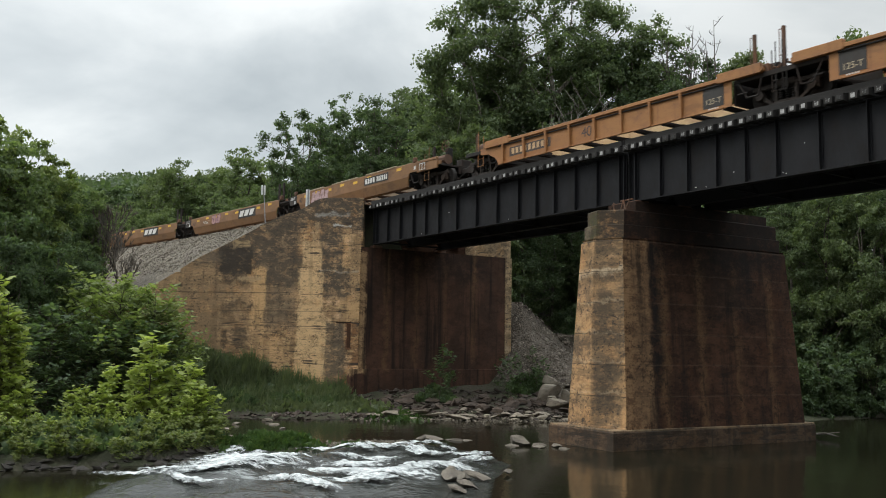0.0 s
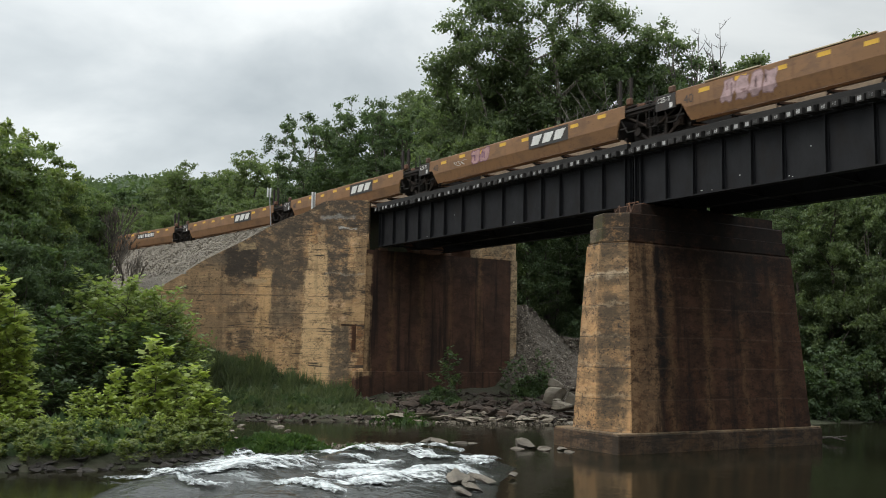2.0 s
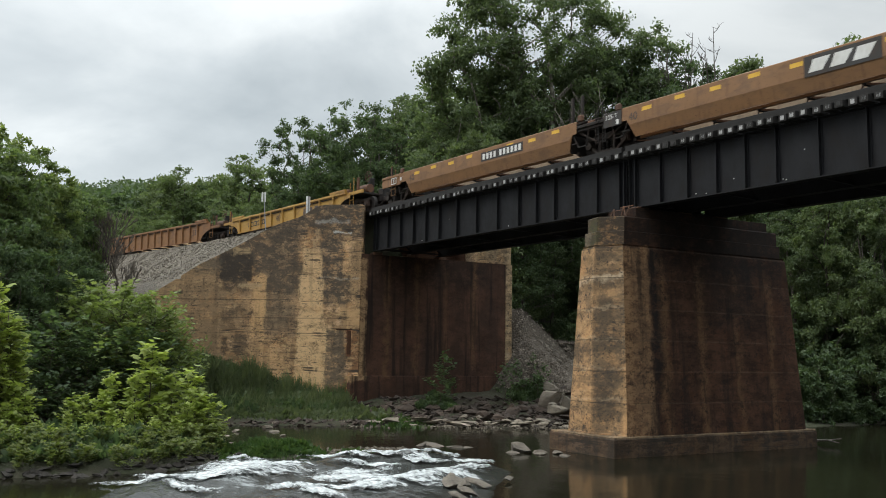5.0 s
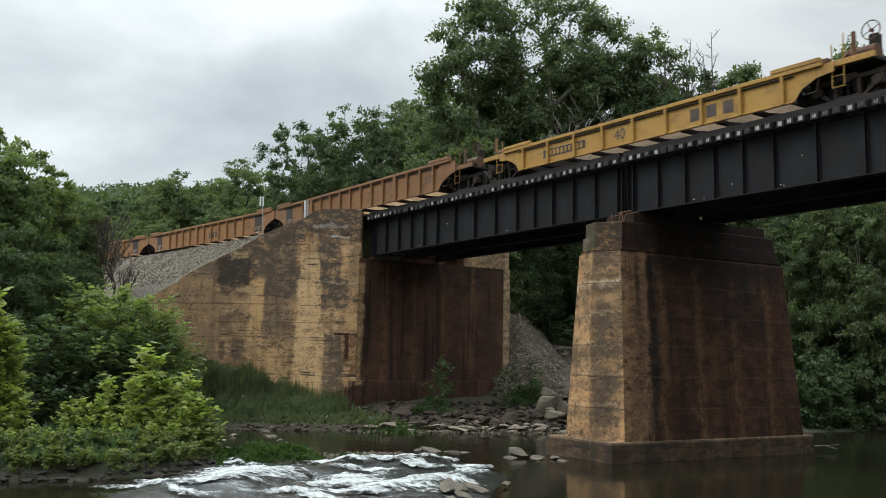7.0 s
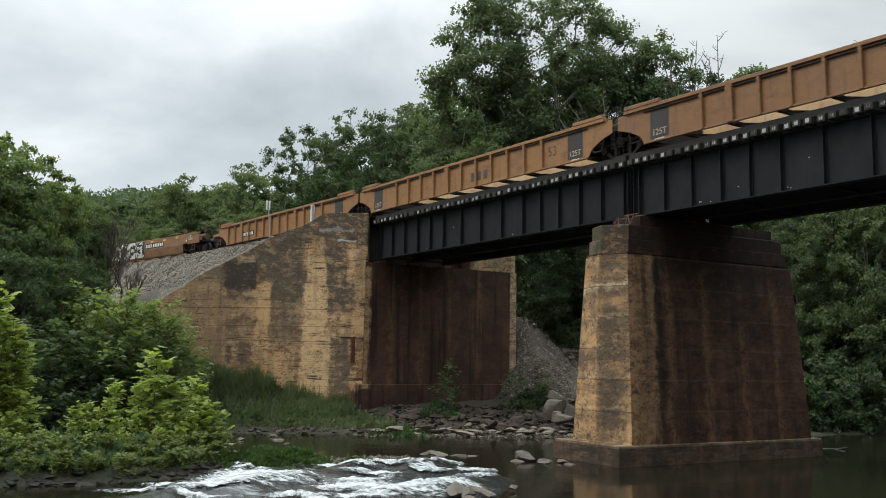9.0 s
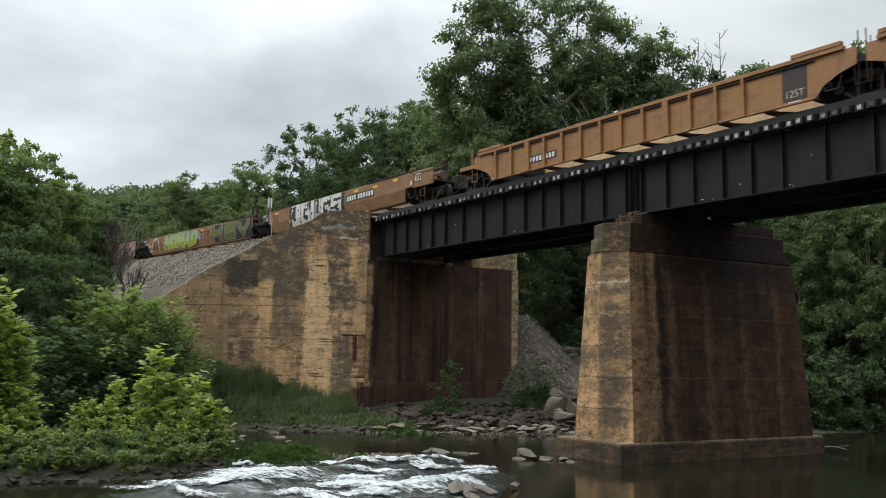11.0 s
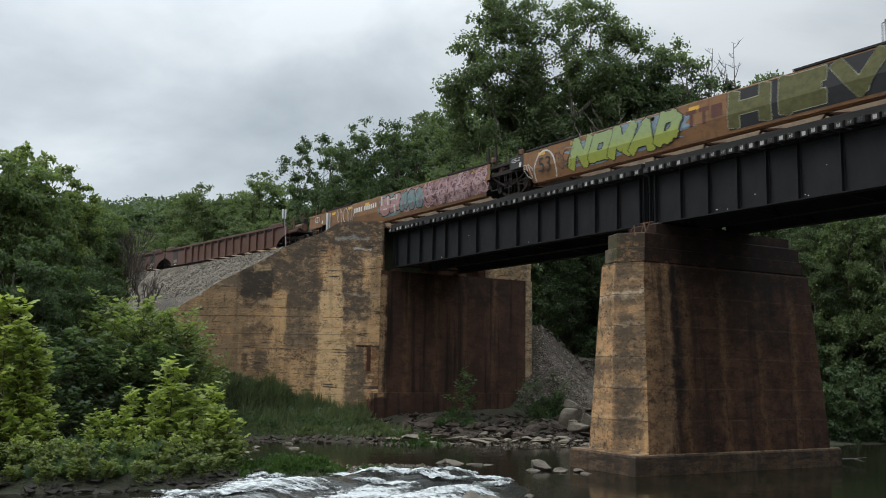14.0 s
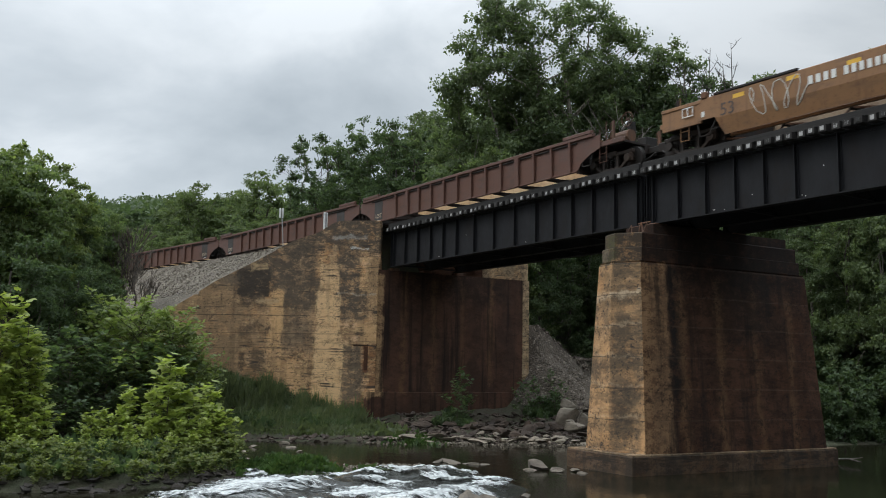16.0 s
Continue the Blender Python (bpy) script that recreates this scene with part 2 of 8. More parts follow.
M_SIDE = concrete("rust_and_shade_pier_concrete", *RUSTY_SHADED, 0.65, (
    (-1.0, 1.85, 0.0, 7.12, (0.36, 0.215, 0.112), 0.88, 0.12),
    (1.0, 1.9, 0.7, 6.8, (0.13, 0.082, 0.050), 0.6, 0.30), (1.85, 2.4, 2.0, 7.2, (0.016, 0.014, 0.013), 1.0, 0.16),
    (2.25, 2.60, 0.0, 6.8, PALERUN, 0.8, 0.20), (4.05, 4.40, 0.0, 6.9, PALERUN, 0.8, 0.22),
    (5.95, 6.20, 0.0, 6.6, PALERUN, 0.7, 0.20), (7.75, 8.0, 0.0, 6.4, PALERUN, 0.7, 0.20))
    # near-black towards the top: shade under the deck put into the colour
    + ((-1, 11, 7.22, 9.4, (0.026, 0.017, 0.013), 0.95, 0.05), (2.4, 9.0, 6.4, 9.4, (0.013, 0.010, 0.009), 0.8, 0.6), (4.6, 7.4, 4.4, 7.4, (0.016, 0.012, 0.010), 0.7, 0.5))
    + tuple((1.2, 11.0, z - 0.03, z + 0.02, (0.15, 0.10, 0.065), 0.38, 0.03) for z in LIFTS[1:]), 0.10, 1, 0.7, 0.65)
M_FRONT = concrete("rust_and_shade_abutment_concrete", *RUSTRED_SHADED, 0.8, (
    # the wide band from z 6.9 to 9.0 is deck shade painted near-black
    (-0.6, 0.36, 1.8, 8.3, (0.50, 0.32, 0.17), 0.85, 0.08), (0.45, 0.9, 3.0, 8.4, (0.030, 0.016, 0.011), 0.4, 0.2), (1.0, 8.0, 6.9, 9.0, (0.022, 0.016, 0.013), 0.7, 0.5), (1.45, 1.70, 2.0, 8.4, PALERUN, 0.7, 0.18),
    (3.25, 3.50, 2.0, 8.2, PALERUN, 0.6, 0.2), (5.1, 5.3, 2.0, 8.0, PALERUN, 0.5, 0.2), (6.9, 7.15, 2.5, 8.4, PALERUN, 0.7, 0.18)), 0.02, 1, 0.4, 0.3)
M_PALE = concrete("pale_weathered_concrete", (0.46, 0.32, 0.185), (0.30, 0.215, 0.13), DARKC, 0.35)
M_EDGE = concrete("worn_footing_edge", (0.34, 0.235, 0.14), (0.20, 0.14, 0.09), (0.05, 0.04, 0.03), 0.3)
M_PLINTH = concrete("wet_footing_concrete", (0.125, 0.080, 0.050), (0.072, 0.050, 0.034), (0.03, 0.028, 0.024), 0.5)


def steel(name, base, rust, amount, rough=0.6, spec=0.4):
    k = Mat(name, rough)
    f = k.noise(1.4, (1, 1, 0.5), 7, 0.65)
    g = k.noise(14, (1, 1, 0.4), 4, 0.6)
    c = k.mix(k.math("MULTIPLY", k.ramp(f, 0.45, 0.68), amount), base, rust)
    c = k.mix(k.ramp(g, 0.35, 0.75, 0.0, 0.3), c, tuple(v * 0.55 for v in base))
    k.color(c)
    k.rough(k.ramp(f, 0.3, 0.7, rough - 0.1, min(1, rough + 0.2)))
    k.bump(g, 0.15, 0.01)
    k.b.inputs["Specular IOR Level"].default_value = spec
    return k.m


M_GIRDER = steel("black_painted_steel", (0.0130, 0.0130, 0.0148), (0.021, 0.017, 0.015), 0.5, 0.65, 0.20)
M_BEARING = steel("rusty_bearing_steel", (0.10, 0.055, 0.035), (0.2, 0.09, 0.045), 0.8, 0.8)
M_RAIL = steel("worn_rail_steel", (0.07, 0.045, 0.035), (0.12, 0.06, 0.035), 0.8, 0.5)


def timber(name, base, end=None):
    k = Mat(name, 0.9)
    g = k.noise(5, (0.4, 6, 6), 5, 0.6)
    c = k.mix(k.ramp(g, 0.3, 0.7), base, tuple(v * 0.35 for v in base))
    c = k.mix(k.math("MULTIPLY", k.random(), 0.35), c, (0.045, 0.040, 0.036))
    k.color(c).bump(g, 0.3, 0.02)
    return k.m


M_TIE = timber("creosoted_bridge_tie", (0.022, 0.019, 0.017))
M_TIMBER = timber("tarred_guard_timber", (0.016, 0.0145, 0.0135))


def tie_end_material():
    k = Mat("weathered_tie_end", 0.9)
    n1 = k.noise(9, (1, 1, 1), 5, 0.75)
    f = k.ramp(k.math("ADD", n1, k.math("MULTIPLY", k.math("SUBTRACT", k.random(), 0.5), 0.25)), 0.44, 0.60)
    k.color(k.mix(f, (0.03, 0.028, 0.027), (0.40, 0.39, 0.38))).bump(n1, 0.3, 0.02)
    return k.m


M_TIE_END = tie_end_material()


def car_paint(name, base, fade, rust, dirt, rustiness=0.35):
    """Faded freight-car paint with rust runs from the top, grime at the foot of the panels and fine speckle."""
    k = Mat(name, 0.62)
    big = k.noise(0.8, (0.35, 1, 1), 6, 0.6)
    c = k.mix(k.ramp(big, 0.35, 0.68), base, fade)
    run = k.noise(2.2, (2.2, 2.2, 0.16), 6, 0.65)
    c = k.mix(k.math("MULTIPLY", k.ramp(run, 0.52, 0.70), rustiness), c, rust)
    sp = k.noise(11, (1, 1, 1), 6, 0.72)
    c = k.mix(k.math("MULTIPLY", k.ramp(sp, 0.56, 0.67), rustiness * 1.3), c, rust)
    low = k.math("MULTIPLY", k.ramp(k.noise(1.9, (0.5, 1, 1.2), 6, 0.65, (4, 1, 6)), 0.47, 0.66), 0.55)
    c = k.mix(low, c, dirt)
    k.color(c)
    k.rough(k.ramp(big, 0.3, 0.7, 0.5, 0.8))
    k.bump(k.math("ADD", k.math("MULTIPLY", k.noise(1.2, (1, 1, 1), 3, 0.5), 1.0), k.math("MULTIPLY", sp, 0.2)), 0.18, 0.03)
    return k.m


RUST, DIRT = (0.085, 0.034, 0.017), (0.10, 0.06, 0.036)
P_ORANGE = car_paint("faded_orange_paint", (0.29, 0.118, 0.032), (0.33, 0.155, 0.056), RUST, (0.16, 0.075, 0.035))
P_AMBER = car_paint("amber_brown_paint", (0.232, 0.112, 0.040), (0.212, 0.109, 0.046), RUST, (0.11, 0.060, 0.033), 0.45)
P_YELLOW = car_paint("mustard_yellow_paint", (0.37, 0.195, 0.028), (0.40, 0.235, 0.055), RUST, (0.18, 0.10, 0.04), 0.4)
P_BROWN = car_paint("dusty_brown_paint", (0.27, 0.119, 0.035), (0.28, 0.140, 0.050), RUST, (0.13, 0.070, 0.036), 0.5)
P_REDDISH = car_paint("reddish_brown_paint", (0.205, 0.091, 0.031), (0.235, 0.115, 0.044), RUST, (0.10, 0.055, 0.034), 0.5)
P_MAROON = car_paint("dull_maroon_paint", (0.088, 0.035, 0.021), (0.105, 0.046, 0.029), (0.072, 0.030, 0.018), (0.06, 0.034, 0.025), 0.5)
P_FLOOR = car_paint("bare_floor_plate", (0.50, 0.31, 0.145), (0.56, 0.39, 0.22), RUST, (0.3, 0.17, 0.085), 0.3)
P_FLOORDIM = car_paint("grimy_floor_plate", (0.22, 0.15, 0.09), (0.27, 0.20, 0.13), RUST, (0.10, 0.065, 0.04), 0.4)
M_DARK = steel("grimy_running_gear_steel", (0.020, 0.017, 0.015), (0.042, 0.026, 0.02), 0.7, 0.75, 0.3)
M_TRUCK = steel("dusty_brown_truck_steel", (0.030, 0.023, 0.019), (0.058, 0.037, 0.027), 0.7, 0.8, 0.3)
M_BLACKPANEL = steel("black_stencil_panel", (0.05, 0.047, 0.045), (0.09, 0.06, 0.045), 0.5, 0.7, 0.3)
M_WHITEPAINT = steel("chalky_white_paint", (0.70, 0.69, 0.66), (0.42, 0.36, 0.30), 0.35, 0.75)
M_STRIP = steel("worn_cream_strip", (0.46, 0.38, 0.26), (0.30, 0.20, 0.11), 0.5, 0.75)
M_YELLOWPAINT = steel("yellow_reflector_paint", (0.72, 0.42, 0.05), (0.5, 0.28, 0.06), 0.4, 0.6)


def flat_paint(name, col, vary=0.6, rough=0.7):
    k = Mat(name, rough)
    n1 = k.noise(4, (1, 1, 1), 6, 0.7)
    k.color(k.mix(k.ramp(n1, 0.35, 0.7), col, tuple(v * vary for v in col)))
    return k.m


MAUVEDARK, PALEPINK = flat_paint("spray_paint_plum", (0.12, 0.055, 0.06)), flat_paint("spray_paint_pale_pink", (0.50, 0.34, 0.34))
PINK, PURPLE, TEAL = [flat_paint("spray_paint_" + n, c) for n, c in (
    ("pink", (0.44, 0.25, 0.24)), ("violet", (0.19, 0.085, 0.14)), ("teal", (0.19, 0.27, 0.27)))]


def faded_spray(name, low, high, z0, z1):
    """Spray paint that fades from one colour to another up the car's side."""
    k = Mat(name, 0.7)
    n1 = k.noise(4, (1, 1, 1), 6, 0.7)
    c = k.mix(k.ramp(k.math("ADD", k.axis(2), k.math("MULTIPLY", n1, 0.15)), z0, z1), low, high)
    k.color(k.mix(k.ramp(n1, 0.45, 0.75, 0.0, 0.35), c, tuple(v * 0.5 for v in low)))
    return k.m


LIME = faded_spray("spray_paint_lime", (0.33, 0.36, 0.05), (0.27, 0.34, 0.15), 0.75, 1.35)
SKYBLUE = flat_paint("spray_paint_sky_blue", (0.22, 0.29, 0.36))
SPRAYWHITE, INK, OLIVE, SAGE, MAUVE, OXIDE, OLDTEXT = [flat_paint("spray_paint_" + n, c) for n, c in (
    ("white", (0.66, 0.64, 0.58)), ("ink", (0.018, 0.018, 0.02)), ("olive", (0.125, 0.118, 0.036)), ("sage", (0.40, 0.39, 0.29)),
    ("mauve", (0.30, 0.185, 0.185)), ("oxide", (0.115, 0.036, 0.022)), ("worn_black", (0.08, 0.055, 0.045)))]


def leaf_material(name, a, b, c, trans=0.42):
    k = Mat(name, 0.55)
    r = k.island()
    col = k.mix(k.ramp(r, 0.0, 0.6), a, b)
    col = k.mix(k.ramp(r, 0.72, 1.0), col, c)
    col = k.mix(k.math("MULTIPLY", k.ramp(k.noise(0.35, (1, 1, 1), 3), 0.35, 0.65), 0.45), col, tuple(v * 0.55 for v in a))
    col = k.mix(k.math("MULTIPLY", k.random(), 0.28), col, tuple(v * 0.6 for v in b))
    k.color(col)
    k.b.inputs["Specular IOR Level"].default_value = 0.35
    tr = k.node("ShaderNodeBsdfTranslucent")
    k.put(tr.inputs[0], k.mix(1.0, col, (1.15, 1.22, 0.66), "MULTIPLY"))
    mx = k.node("ShaderNodeMixShader")
    mx.inputs[0].default_value = trans
    k.nt.links.new(k.b.outputs[0], mx.inputs[1])
    k.nt.links.new(tr.outputs[0], mx.inputs[2])
    k.nt.links.new(mx.outputs[0], k.nt.nodes["Material Output"].inputs[0])
    return k.m


L_TREE = leaf_material("broad_tree_leaves", (0.108, 0.150, 0.080), (0.145, 0.188, 0.100), (0.210, 0.248, 0.145), 0.54)
L_DARK = leaf_material("deep_shade_leaves", (0.074, 0.114, 0.057), (0.103, 0.147, 0.074), (0.152, 0.198, 0.108), 0.52)
L_BRIGHT = leaf_material("fresh_sapling_leaves", (0.275, 0.335, 0.088), (0.36, 0.425, 0.122), (0.47, 0.53, 0.19), 0.48)
L_MID = leaf_material("riverside_shrub_leaves", (0.116, 0.165, 0.070), (0.158, 0.212, 0.090), (0.225, 0.28, 0.128), 0.54)
L_BANK = leaf_material("bank_shrub_leaves", (0.155, 0.205, 0.072), (0.215, 0.268, 0.098), (0.30, 0.355, 0.14), 0.5)
L_ISLE = leaf_material("island_undergrowth_leaves", (0.112, 0.140, 0.040), (0.155, 0.188, 0.054), (0.215, 0.245, 0.080), 0.45)
L_LIGHT = leaf_material("yellow_green_leaves", (0.122, 0.166, 0.078), (0.155, 0.200, 0.094), (0.208, 0.250, 0.126), 0.52)
# the far hill's leaves, lightened to put distance haze into their colour
L_FAR = leaf_material("hazed_woodland_leaves", (0.078, 0.118, 0.060), (0.105, 0.148, 0.074), (0.14, 0.185, 0.095))
L_GRASS = leaf_material("tall_dark_grass", (0.125, 0.155, 0.086), (0.162, 0.198, 0.106), (0.215, 0.248, 0.138), 0.5)
L_REED = leaf_material("bright_water_grass", (0.048, 0.092, 0.026), (0.068, 0.116, 0.034), (0.105, 0.150, 0.052), 0.4)


def bark(name, a, b):
    k = Mat(name, 0.9)
    g = k.noise(3, (3, 3, 0.5), 6, 0.65)
    k.color(k.mix(k.ramp(g, 0.38, 0.62), a, b)).bump(g, 0.5, 0.05)
    return k.m


M_BARK = bark("grey_brown_bark", (0.11, 0.09, 0.07), (0.05, 0.042, 0.034))
M_PALEBARK = bark("pale_mottled_bark", (0.27, 0.245, 0.20), (0.10, 0.088, 0.07))
M_GREYWOOD = bark("grey_dead_wood", (0.115, 0.098, 0.085), (0.07, 0.06, 0.05))
M_DEADWOOD = bark("bare_dead_wood", (0.22, 0.195, 0.17), (0.12, 0.10, 0.085))


def ground_material():
    k = Mat("bank_earth_and_undergrowth", 0.95)
    n1, n2 = k.noise(0.3, detail=8, rough=0.65), k.noise(3.5, detail=6, rough=0.7)
    c = k.mix(k.ramp(n1, 0.40, 0.60), (0.034, 0.036, 0.017), (0.042, 0.031, 0.020))
    c = k.mix(k.ramp(n2, 0.40, 0.65, 0, 0.6), c, (0.035, 0.045, 0.017))
    k.color(c).bump(n2, 0.8, 0.15)
    return k.m


def ballast_material(name, a, b, c3):
    k = Mat(name, 0.95)
    v = k.node("ShaderNodeTexVoronoi", Scale=11.0)
    k.put(v.inputs["Vector"], k.tc)
    h = k.node("ShaderNodeSeparateColor")
    k.put(h.inputs[0], v.outputs["Color"])
    c = k.mix(h.outputs[0], a, b)
    c = k.mix(k.ramp(h.outputs[1], 0.75, 1.0), c, c3)
    c = k.mix(k.ramp(k.noise(0.5, detail=5), 0.4, 0.66, 0, 0.45), c, (0.11, 0.09, 0.07))
    k.color(c).bump(k.math("SUBTRACT", 1.0, v.outputs["Distance"]), 1.0, 0.07)
    return k.m


def rock_material(name, a, b, c3):
    k = Mat(name, 0.85)
    n1, n2 = k.noise(1.3, (1, 1, 2.2), 7, 0.65), k.noise(9, detail=6, rough=0.7)
    c = k.mix(k.ramp(n1, 0.38, 0.62), a, b)
    c = k.mix(k.ramp(n2, 0.50, 0.72, 0, 0.7), c, c3)
    c = k.mix(k.math("MULTIPLY", k.random(), 0.5), c, tuple(v * 0.5 for v in b))
    k.color(c).bump(n2, 0.6, 0.05)
    return k.m


M_GROUND = ground_material()
M_BALLAST = ballast_material("grey_crushed_ballast", (0.092, 0.077, 0.058), (0.165, 0.140, 0.106), (0.255, 0.221, 0.172))
M_SPILL = ballast_material("brown_grey_spilled_stone", (0.046, 0.036, 0.027), (0.105, 0.084, 0.063), (0.23, 0.195, 0.155))
M_ROCK = rock_material("pale_river_rock", (0.185, 0.158, 0.122), (0.100, 0.084, 0.066), (0.050, 0.043, 0.036))
M_PALEROCK = rock_material("pale_shore_slab", (0.30, 0.255, 0.195), (0.18, 0.15, 0.115), (0.075, 0.064, 0.052))
M_CREAM = rock_material("cream_shore_slab", (0.36, 0.31, 0.24), (0.22, 0.185, 0.14), (0.09, 0.075, 0.06))
M_DARKROCK = rock_material("dark_wet_rock", (0.052, 0.042, 0.034), (0.030, 0.025, 0.020), (0.014, 0.012, 0.010))
M_BROWNROCK = rock_material("brown_riprap_rock", (0.088, 0.060, 0.042), (0.046, 0.033, 0.025), (0.022, 0.018, 0.014))


FLOW = 34.0


def water_material(name, base, wave, strength, rough, foam=0.0, stretch=(1, 1, 1)):
    k = Mat(name, rough)
    a = k.noise(wave, stretch, 4, 0.55)
    b = k.noise(wave * 4.5, stretch, 3, 0.5)
    k.color(base)
    if foam:
        turn = k.node("ShaderNodeMapping")
        turn.inputs["Rotation"].default_value = (0, 0, radians(FLOW))
        k.put(turn.inputs[0], k.tc)
        k.tc = turn.outputs[0]
        f1 = k.noise(0.9, (1.0, 0.30, 1), 6, 0.6, distort=0.5)
        f2 = k.noise(5.5, (1.0, 0.34, 1), 9, 0.78, distort=0.8)
        f = k.ramp(k.math("ADD", k.math("MULTIPLY", f1, 0.62), k.math("MULTIPLY", f2, 0.38)), foam, foam + 0.15)
        k.color(k.mix(f, base, (0.40, 0.425, 0.425)))
        k.rough(k.ramp(f, 0, 1, rough, 0.75))
    k.b.inputs["IOR"].default_value = 1.33
    k.bump(k.math("ADD", a, k.math("MULTIPLY", b, 0.35)), strength, 0.12)
    return k.m


M_WATER = water_material("slow_brown_green_water", (0.013, 0.012, 0.007), 0.9, 0.10, 0.10, stretch=(1, 1, 1))
M_RAPID = water_material("broken_rapid_water", (0.030, 0.032, 0.028), 2.2, 0.9, 0.16, 0.545, (1.2, 0.7, 1))


def foam_material():
    k = Mat("white_water_foam", 0.7)
    n1 = k.noise(7, (1, 1, 1), 7, 0.7)
    k.color(k.mix(k.ramp(n1, 0.40, 0.70), (0.62, 0.645, 0.645), (0.34, 0.37, 0.37))).bump(n1, 0.6, 0.06)
    # thin and torn towards the edges
    k.tc = k.nt.nodes["Texture Coordinate"].outputs["Generated"]
    off = k.node("ShaderNodeVectorMath")
    off.operation = "SUBTRACT"
    k.put(off.inputs[0], k.tc)
    off.inputs[1].default_value = (0.5, 0.5, 0.5)
    flat = k.node("ShaderNodeVectorMath")
    flat.operation = "MULTIPLY"
    k.put(flat.inputs[0], off.outputs[0])
    flat.inputs[1].default_value = (2, 2, 0)
    ln = k.node("ShaderNodeVectorMath")
    ln.operation = "LENGTH"
    k.put(ln.inputs[0], flat.outputs[0])
    k.tc = k.nt.nodes["Texture Coordinate"].outputs["Object"]
    torn = k.noise(3.0, (1.8, 0.85, 1), 9, 0.70, distort=0.7)
    a = k.ramp(k.math("SUBTRACT", k.math("MULTIPLY", torn, 1.8), k.math("MULTIPLY", ln.outputs["Value"], 0.58)), 0.40, 0.82)
    k.put(k.b.inputs["Alpha"], a)
    return k.m


M_FOAM = foam_material()
M_SIGNWHITE = flat_paint("white_sign_paint", (0.78, 0.78, 0.76), 0.8)
M_SIGNBACK = steel("galvanised_steel", (0.30, 0.30, 0.30), (0.2, 0.19, 0.18), 0.5, 0.5)


# ---- mesh helpers ----
def part(name, bm, material, parent=None, label=""):
    """Links a bmesh as one mesh object, under a thing where one is given."""
    me = bpy.data.meshes.new(name)
    bm.normal_update()
    bm.to_mesh(me)
    bm.free()
    return link(name, me, material, parent, label)


def link(name, me, material=None, parent=None, label=""):
    if material is not None and not me.materials:
        me.materials.append(material)
    ob = new(name, me)
    if parent is not None:
        ob.parent = parent
    if label:
        ob["label"] = label
    return ob


def box(bm, x0, x1, y0, y1, z0, z1, bevel=0.0):
    vs = [bm.verts.new((x, y, z)) for z in (z0, z1) for x, y in ((x0, y0), (x1, y0), (x1, y1), (x0, y1))]
    fs = [bm.faces.new([vs[i] for i in q]) for q in ((3, 2, 1, 0), (4, 5, 6, 7), (0, 1, 5, 4), (1, 2, 6, 5), (2, 3, 7, 6), (3, 0, 4, 7))]
    if bevel:
        edges = list({e for f in fs for e in f.edges})
        bmesh.ops.bevel(bm, geom=edges, offset=bevel, segments=1, affect="EDGES", clamp_overlap=True)
    return bm


def boxes(*rows, bevel=0.0):
    bm = bmesh.new()
    for r in rows:
        box(bm, *r, bevel=bevel)
    return bm


def prism(bm, poly, a, b, axis="y"):
    """Extrudes a polygon from a to b along an axis. poly: pairs in the other two axes, in order x, y, z."""
    def at(p, q):
        return {"x": (q, p[0], p[1]), "y": (p[0], q, p[1]), "z": (p[0], p[1], q)}[axis]
    lo = [bm.verts.new(at(p, a)) for p in poly]
    hi = [bm.verts.new(at(p, b)) for p in poly]
    n = len(poly)
    bm.faces.new(lo[::-1])
    bm.faces.new(hi)
    for i in range(n):
        bm.faces.new((lo[i], lo[(i + 1) % n], hi[(i + 1) % n], hi[i]))
    bmesh.ops.recalc_face_normals(bm, faces=list(bm.faces))
    return bm


def tube(bm, p, q, r0, r1=None, sides=8):
    p, q = Vector(p), Vector(q)
    r1 = r0 if r1 is None else r1
    z = (q - p).normalized()
    x = z.orthogonal().normalized()
    y = z.cross(x)
    a = [bm.verts.new(p + (x * math.cos(t) + y * math.sin(t)) * r0) for t in np.linspace(0, 2 * math.pi, sides, endpoint=False)]
    b = [bm.verts.new(q + (x * math.cos(t) + y * math.sin(t)) * r1) for t in np.linspace(0, 2 * math.pi, sides, endpoint=False)]
    for i in range(sides):
        bm.faces.new((a[i], a[(i + 1) % sides], b[(i + 1) % sides], b[i]))
    bm.faces.new(a[::-1])
    bm.faces.new(b)
    return bm


def thing(name, label, category, group="", m=None):
    ob = new(name)
    ob.empty_display_size = 0.3
    if m is not None:
        ob.matrix_basis = m
    return tagged(ob, label, category, group)


# ---- the lie of the track: straight over the bridge, then a curve to the river side ----
RAIL, TRACK_Y, CURVE_X, RADIUS = 10.83, 25.0, -42.0, 185.0


def on_track(s, off=0.0):
    """The place and heading (degrees) at s metres along the track; off metres to its river-left side."""
    if s >= CURVE_X:
        return Vector((s, TRACK_Y + off, 0)), 0.0
    a = (CURVE_X - s) / RADIUS
    c = Vector((CURVE_X - math.sin(a) * RADIUS, TRACK_Y - (1 - math.cos(a)) * RADIUS, 0))
    return c + Vector((-math.sin(a), math.cos(a), 0)) * off, math.degrees(a)


def track_distance(x, y):
    """Signed distance from the track's middle (far side positive)."""
    if x >= CURVE_X:
        return y - TRACK_Y
    cx, cy = CURVE_X, TRACK_Y - RADIUS
    return math.hypot(x - cx, y - cy) - RADIUS


